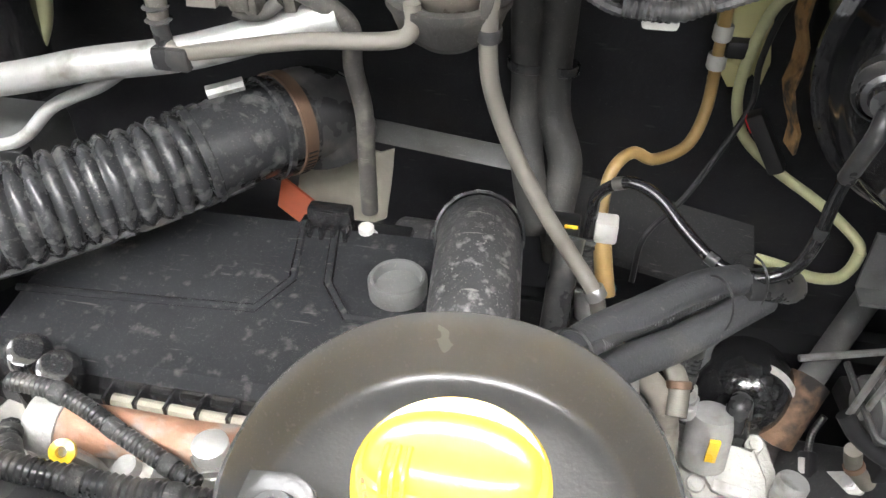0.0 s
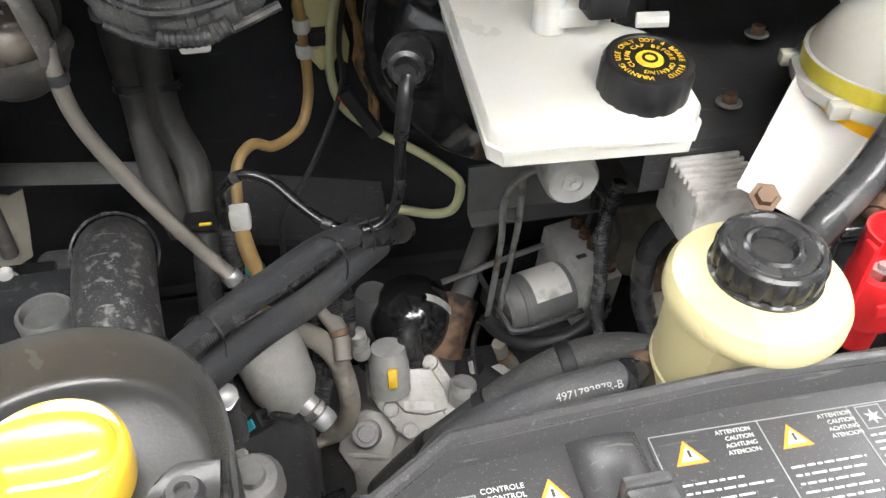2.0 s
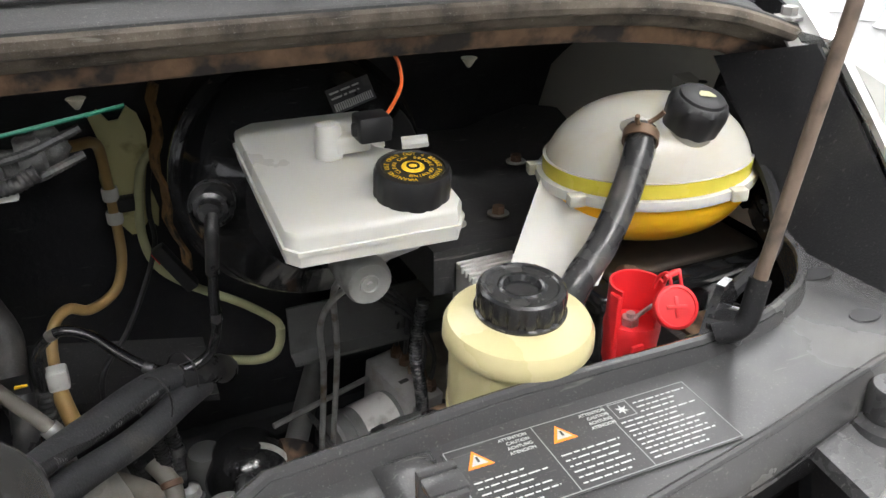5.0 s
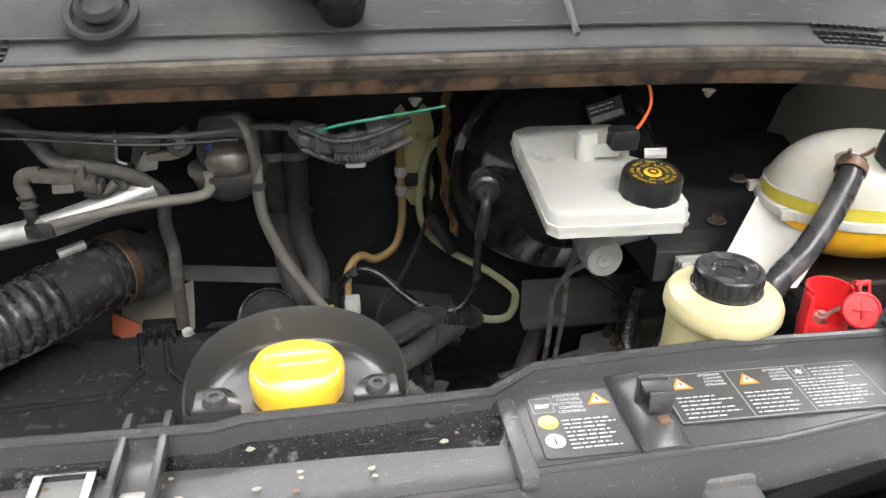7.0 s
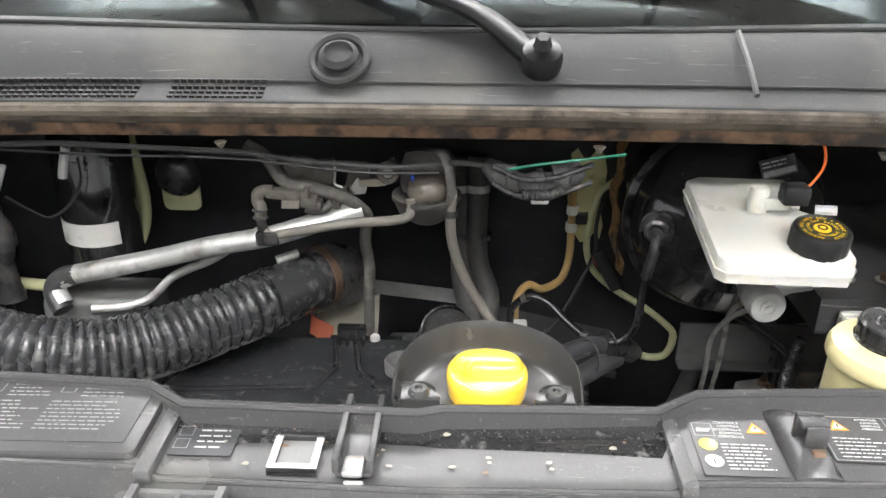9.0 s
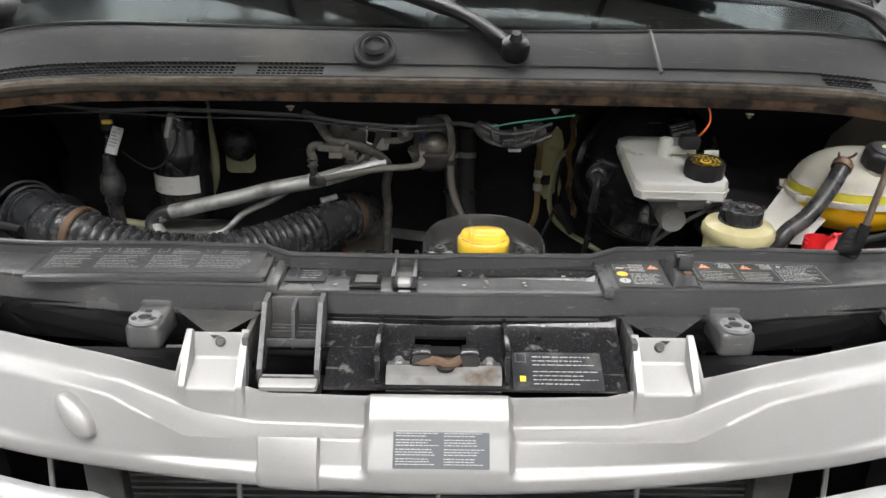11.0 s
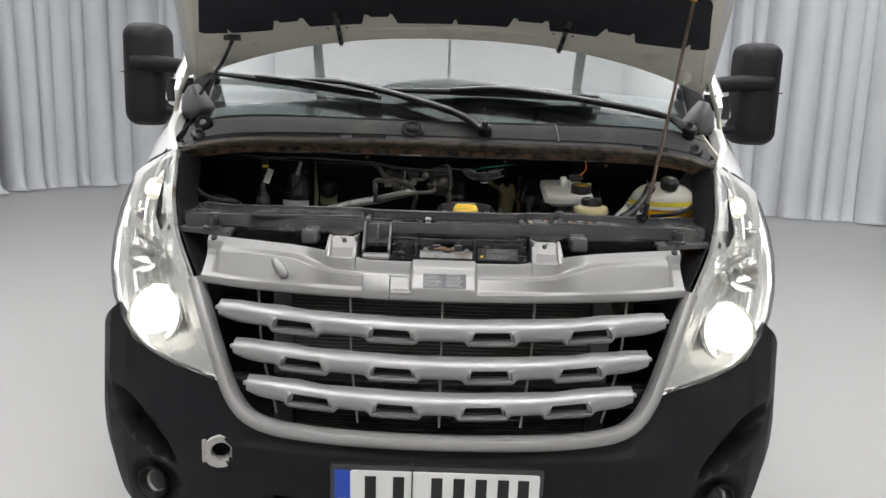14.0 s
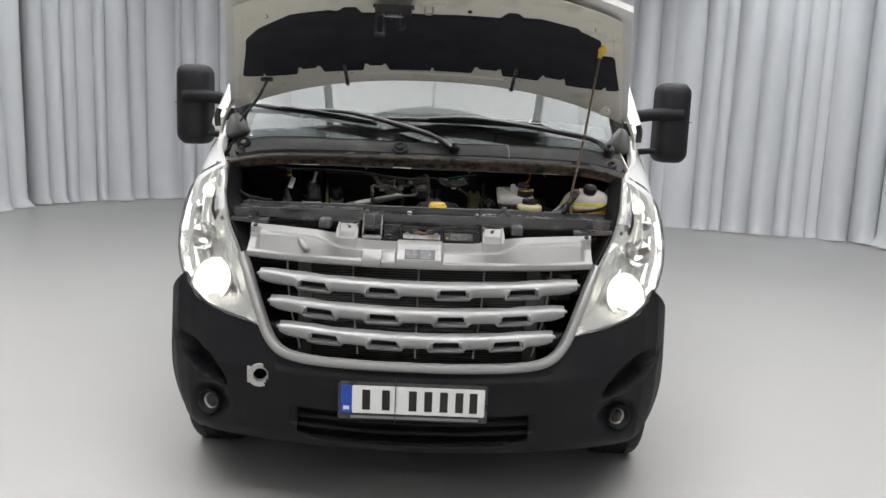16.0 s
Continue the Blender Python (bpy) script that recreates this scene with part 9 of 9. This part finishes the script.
# window catch and steel clip
part("catch_frame", sheet(4, 4, lambda i, j: ((-0.116, -0.110, -0.082, -0.076)[i], (0.306, 0.312, 0.346, 0.352)[j], slam_z(0) + 0.004), (0, 0, -0.008), skip=lambda i, j: i == 1 and j == 1), GLOSS_BLACK, slam)
part("catch_window", box(-0.110, -0.082, 0.312, 0.346, slam_z(0) - 0.004, slam_z(0) - 0.001), GREYPANEL, slam)
part("catch_lower", sheet(4, 4, lambda i, j: ((-0.114, -0.110, -0.080, -0.076)[i], (0.2995, 0.2985, 0.2975, 0.2965)[j], slam_z(0) - (0.006, 0.010, 0.030, 0.034)[j]), (0, -0.003, 0), skip=lambda i, j: i == 1 and j == 1), GREYPANEL, slam)
sc_ = part("steel_clip", box(-0.061, -0.032, 0.30, 0.392, slam_z(0) + 0.001, slam_z(0) + 0.006, 0.002), SLAMMAT, slam)
part("clip_wing", box(-0.063, -0.057, 0.30, 0.39, slam_z(0) + 0.004, slam_z(0) + 0.018, 0.002), SLAMMAT, sc_)
part("clip_wing", box(-0.036, -0.030, 0.30, 0.39, slam_z(0) + 0.004, slam_z(0) + 0.018, 0.002), SLAMMAT, sc_)
part("clip_rust", box(-0.055, -0.038, 0.296, 0.318, slam_z(0) + 0.003, slam_z(0) + 0.010, 0.003), STEEL, sc_, "worn clip tongue")
part("clip_tail", box(-0.054, -0.038, 0.2965, 0.300, slam_z(0) - 0.030, slam_z(0), 0.002), STEEL, sc_)
# strap hook on the driver side
hk2 = part("strap_saddle", sheet(6, 8, lambda i, j: (0.297 + 0.036 * i / 5, 0.312 + 0.088 * j / 7, slam_z(0.31) + 0.004 + (0.0, 0.009, 0.011, 0.011, 0.009, 0.0)[i] * (1.0 if 0 < j < 7 else 0.2)), (0, 0, -0.004)), SLAMMAT, slam)
HZ = slam_z(0.31) + 0.014
part("hook_back", box(0.305, 0.327, 0.352, 0.358, HZ - 0.002, HZ + 0.022, 0.0015), SLAMMAT, hk2)
part("hook_top", box(0.305, 0.327, 0.338, 0.3515, HZ + 0.0165, HZ + 0.0215, 0.0015), SLAMMAT, hk2)
part("hook_jaw", box(0.307, 0.325, 0.334, 0.3375, HZ + 0.004, HZ + 0.021, 0.001), SLAMMAT, hk2)
part("hook_rust", box(0.312, 0.322, 0.325, 0.333, slam_z(0.31) + 0.012, slam_z(0.31) + 0.018, 0.002), BRASSY, hk2, "rusty hook insert")
# prop rod bracket
br = part("rod_bracket", prism([(0.0, 0.0), (0.050, 0.0), (0.046, 0.030), (0.036, 0.044), (0.022, 0.044), (0.010, 0.026)], -0.003, 0.003, Matrix.Translation((0.543, 0.418, slam_z(0.56) + 0.004)) @ pose(0, 0, 0, 90, 0, 25)), GLOSS_BLACK, slam)
part("bracket_eye", lathe([(0.008, -0.012), (0.014, -0.010), (0.014, 0.010), (0.008, 0.012)], 20, basis((0.566, 0.418, slam_z(0.56) + 0.022), (0.45, -0.85, 0.1))), GLOSS_BLACK, br)
part("bracket_foot", box(0.546, 0.592, 0.416, 0.438, slam_z(0.56) - 0.002, slam_z(0.56) + 0.005, 0.003), GLOSS_BLACK, br)
for s in (-1, 1):
    part("drain_slot", lathe([(0, 0.0), (0.013, 0.0), (0.014, -0.001)], 20, Matrix.Translation((s * 0.698, 0.410, slam_z(0.70) + 0.0022)) @ Matrix.Diagonal((1, 0.62, 1, 1))), PLAIN_BLACK, slam, "dark oval hole")
    # bump stops on their shelf
    sh_ = part("corner_shelf", sheet(5, 5, lambda i, j, s=s: (s * (0.585 + 0.05 * i), 0.295 + 0.028 * j + 0.02 * i, 1.115 + 0.004 * j), (0, 0, -0.012)), PLASTIC, slam)
    stp = thing("bump_stop", "round black rubber bump stop", "bump stop", "hood bump stops")
    part("base", lathe([(0.026, 0), (0.024, 0.006), (0.019, 0.009), (0, 0.009)], 24, Matrix.Translation((s * 0.650, 0.342, 1.1175))), RUBBER, stp)
    part("buffer", lathe([(0.0165, 0.0), (0.0165, 0.020), (0.0145, 0.024), (0.007, 0.024), (0.006, 0.016), (0, 0.016)], 24, Matrix.Translation((s * 0.650, 0.342, 1.1267))), RUBBER, stp)
    # clip posts
    po = thing("clip_post", "black plastic post with a grey ring clip", "clip post", "clip posts")
    part("post", box(s * 0.362 - 0.0215, s * 0.362 + 0.0215, 0.244, 0.315, 1.100, 1.134, 0.007, 3), PLASTIC, po)
    part("neck", box(s * 0.362 - 0.020, s * 0.362 + 0.020, 0.30, 0.34, 1.118, 1.140, 0.004), PLASTIC, po)
    ring = lathe([(0.0085, 0), (0.0085, 0.004), (0.0185, 0.004), (0.0195, 0.002), (0.0195, 0)], 24, Matrix.Translation((s * 0.362, 0.262, 1.1345)))
    rg = part("ring_clip", ring, RINGGREY, po, "grey ring clip")
    for a in (90, 210, 330):
        part("clip_slot", box(-0.004, 0.004, -0.003, 0.003, 0.004, 0.0048, m=Matrix.Translation((s * 0.362 + 0.0135 * math.cos(radians(a)), 0.262 + 0.0135 * math.sin(radians(a)), 1.1345)) @ pose(0, 0, 0, 0, 0, a + 90)), PLAIN_BLACK, rg)
    part("ring_hole", lathe([(0, 0.0), (0.0082, 0.0), (0.0082, -0.002), (0, -0.002)], 16, Matrix.Translation((s * 0.362, 0.262, 1.1367))), PLAIN_BLACK, rg)
    # flaps hanging under the front edge
    fl = bmesh.new()
    pts_ = [(s * 0.335, 0.292, 1.135), (s * 0.275, 0.245, 1.118), (s * 0.222, 0.285, 1.135)]
    fl.faces.new([fl.verts.new(p) for p in pts_])
    bmesh.ops.solidify(fl, geom=fl.faces[:], thickness=0.003)
    part("flap", fl, PLASTIC, slam)
    part("duct_shadow_wall", box(s * 0.235 - 0.004, s * 0.235 + 0.004, 0.235, 0.31, 1.06, 1.125, 0.002), PLASTIC, slam)

# tray under the latch
tray = thing("latch_tray", "spotted black plastic tray around the hood latch", "tray")


def tray_z(y):
    return 1.076 + 0.42 * (y - 0.19)


part("floor", sheet(22, 7, lambda i, j: (-0.222 + 0.445 * i / 21, 0.200 + 0.018 * j, tray_z(0.200 + 0.018 * j) + (0.018 if j == 6 else 0.0)), (0, 0, -0.004), skip=lambda i, j: (i < 4 and j < 3) or (9 <= i < 12 and 2 <= j < 4)), SPOTTED, tray)
part("underside", box(-0.23, 0.23, 0.19, 0.31, 1.02, 1.03), MATT_BLACK, tray)
for x in (-0.074, 0.080):
    part("rib", box(x - 0.003, x + 0.003, 0.204, 0.300, 1.082, 1.128, 0.001), SPOTTED, tray)
m2 = Matrix.Translation((0.142, 0.222, tray_z(0.222) + 0.0008)) @ pose(0, 0, 0, 22.8, 0, 0)
part("label", prism(roundrect(-0.054, 0.054, -0.026, 0.030, 0.003, 2), 0, 0.0006, m2), BLACKLABEL, tray, "black printed label")
icon_box(m2 @ Matrix.Translation((0, 0, 0.0006)), -0.044, 0.021, 0.0065, tray)
part("print", bars(m2, -0.030, 0.050, 0.022, 3, 0.0060, 0.0022, 71, 0.001), PRINT, tray)
part("print", bars(m2, -0.030, 0.050, 0.000, 4, 0.0060, 0.0022, 72, 0.001), PRINT, tray)
part("yellow_mark", flat_shape([(-0.046, -0.014), (-0.039, -0.014), (-0.039, -0.006), (-0.046, -0.006)], m2, 0.001), YELLOW, tray)
lat = thing("hood_latch", "rusty hood latch on a worn steel plate", "latch")
LZ = tray_z(0.215) + 0.004
part("plate", sheet(13, 4, lambda i, j: (-0.064 + 0.138 * i / 12, (0.202, 0.207, 0.221, 0.225)[j], LZ + (-0.016, 0.002, 0.006, 0.006)[j]), (0, 0.002, -0.003), skip=lambda i, j: 5 <= i <= 7 and j == 2), STEEL, lat, angle=20)
part("slot", lathe([(0, 0), (0.011, 0), (0.011, -0.004), (0, -0.004)], 20, Matrix.Translation((0.007, 0.220, LZ + 0.009))), PLAIN_BLACK, lat)
for x in (-0.022, 0.036):
    part("guide_block", box(x - 0.012, x + 0.012, 0.222, 0.250, LZ + 0.002, LZ + 0.022, 0.004), GLOSS_BLACK, lat)
part("lever", tube([(-0.030, 0.228, LZ + 0.010), (-0.005, 0.224, LZ + 0.013), (0.010, 0.222, LZ + 0.008), (0.026, 0.228, LZ + 0.013)], 0.006, seg=8), BRASSY, lat, "rusty catch lever")
part("lever_plate", box(-0.012, 0.022, 0.224, 0.240, LZ + 0.004, LZ + 0.009, 0.002), BRASSY, lat)
for x in (-0.050, 0.060):
    part("flat_ear", box(x - 0.014, x + 0.014, 0.224, 0.242, LZ + 0.001, LZ + 0.005, 0.002), GREYPANEL, lat)
    part("bolt", lathe([(0.008, 0), (0.008, 0.002), (0.005, 0.003), (0.005, 0.006), (0, 0.006)], 6, Matrix.Translation((x, 0.233, LZ + 0.0052))), STEEL, lat)
# Black slab painted in for the shade behind the latch.
part("dark_opening", box(-0.03, 0.05, 0.252, 0.272, LZ + 0.002, LZ + 0.006), PLAIN_BLACK, lat)
# air inlet snorkel
sn = thing("air_inlet", "open black plastic air inlet with ribs", "air inlet")
for x in (-0.214, -0.146):
    part("cheek", prism([(0.208, 1.078), (0.290, 1.128), (0.290, 1.160), (0.262, 1.160), (0.208, 1.098)], -0.003, 0.003, Matrix.Translation((x, 0, 0)) @ Matrix(((0, 0, 1, 0), (1, 0, 0, 0), (0, 1, 0, 0), (0, 0, 0, 1)))), PLASTIC, sn)
part("web", prism([(0.245, 1.105), (0.290, 1.128), (0.290, 1.155), (0.262, 1.150)], -0.002, 0.002, Matrix.Translation((-0.180, 0, 0)) @ Matrix(((0, 0, 1, 0), (1, 0, 0, 0), (0, 1, 0, 0), (0, 0, 0, 1)))), PLASTIC, sn)
part("back", box(-0.213, -0.147, 0.286, 0.292, 1.10, 1.155, 0.002), PLASTIC, sn)
part("cross_bar", box(-0.213, -0.147, 0.243, 0.249, 1.108, 1.118, 0.001), PLASTIC, sn)
part("front_lip", box(-0.215, -0.145, 0.206, 0.212, 1.078, 1.088, 0.002), PLASTIC, sn)
# Black slab in place of the shade down inside the inlet.
part("throat", box(-0.212, -0.148, 0.200, 0.284, 1.04, 1.045), PLAIN_BLACK, sn)
for k in range(3):
    part("grille_bar", box(-0.213, -0.147, 0.262 + 0.009 * k, 0.264 + 0.009 * k, 1.112, 1.120), PLASTIC, sn)
# data label on the silver cover
m3 = Matrix.Translation((0.003, 0.1465, 1.0397)) @ pose(0, 0, 0, 50.6, 0, 0)
part("data_label", prism(roundrect(-0.055, 0.055, -0.028, 0.028, 0.001, 2), 0, 0.0005, m3), GREYLABEL, cover, "dark grey printed label")
m3 = m3 @ Matrix.Translation((0, 0, 0.0005))
for x0 in (-0.052, 0.003):
    for k in range(4):
        part("print", bars(m3, x0, x0 + 0.049, 0.014 - 0.0105 * k, 3, 0.0030, 0.0014, 80 + k + int(1000 * abs(x0))), PRINT, cover)
part("print_bar", flat_shape([(-0.052, 0.0215), (-0.022, 0.0215), (-0.022, 0.0262), (-0.052, 0.0262)], m3), PRINT, cover)
part("print_bar", flat_shape([(0.031, 0.0205), (0.044, 0.0205), (0.044, 0.0262), (0.031, 0.0262)], m3), PRINT, cover)
icon_box(m3, 0.009, 0.022, 0.0055, cover)
icon_box(m3, 0.023, 0.022, 0.004, cover)

# painted inner wings, brackets and seals beside the tank
for s in (-1, 1):
    part("upper_wing", sheet(9, 4, lambda i, j, s=s: (s * (0.865, 0.845, 0.825, 0.805)[j], 0.60 + 0.06 * i, (lerp_table([(0.60, 1.30), (0.9, 1.40), (1.1, 1.46)], 0.60 + 0.06 * i), 1.26, 1.20, 1.11)[j]), (s * 0.006, 0, 0)), HOOD_PAINT if s > 0 else WINGTRIM, van, "painted inner wing")
    part("wing_seal", tube([(s * 0.60, 0.452, 1.176), (s * 0.68, 0.49, 1.180), (s * 0.745, 0.56, 1.19), (s * 0.785, 0.64, 1.21), (s * 0.80, 0.70, 1.24)], 0.006, seg=8), WINGTRIM, van, "black rubber edge seal")
    part("corner_plug", lathe([(0.020, -0.012), (0.022, 0.0), (0.018, 0.014), (0.010, 0.016), (0.009, 0.008), (0, 0.008)], 20, basis((s * 0.800, 0.735, 1.352), (-s * 0.3, -0.8, 0.5))), RUBBER, van)
    part("hinge_bolt", lathe([(0.014, 0), (0.014, 0.003), (0.008, 0.004), (0.008, 0.012), (0, 0.012)], 6, Matrix.Translation((s * 0.832, 0.66, 1.318))), STEEL, van)
brk = thing("wing_bracket", "cream-white painted bracket with two holes", "bracket")
part("plate", sheet(6, 4, lambda i, j: (0.812 + 0.008 * i, 0.70 + 0.03 * j, 1.215 + 0.006 * j), (0, 0, -0.012)), HOOD_PAINT, brk)
part("leg", box(0.812, 0.824, 0.70, 0.79, 1.13, 1.213, 0.003), HOOD_PAINT, brk)
for y in (0.725, 0.76):
    part("hole", lathe([(0, 0), (0.005, 0), (0.005, -0.001)], 14, Matrix.Translation((0.830, y, 1.2305))), PLAIN_BLACK, brk)
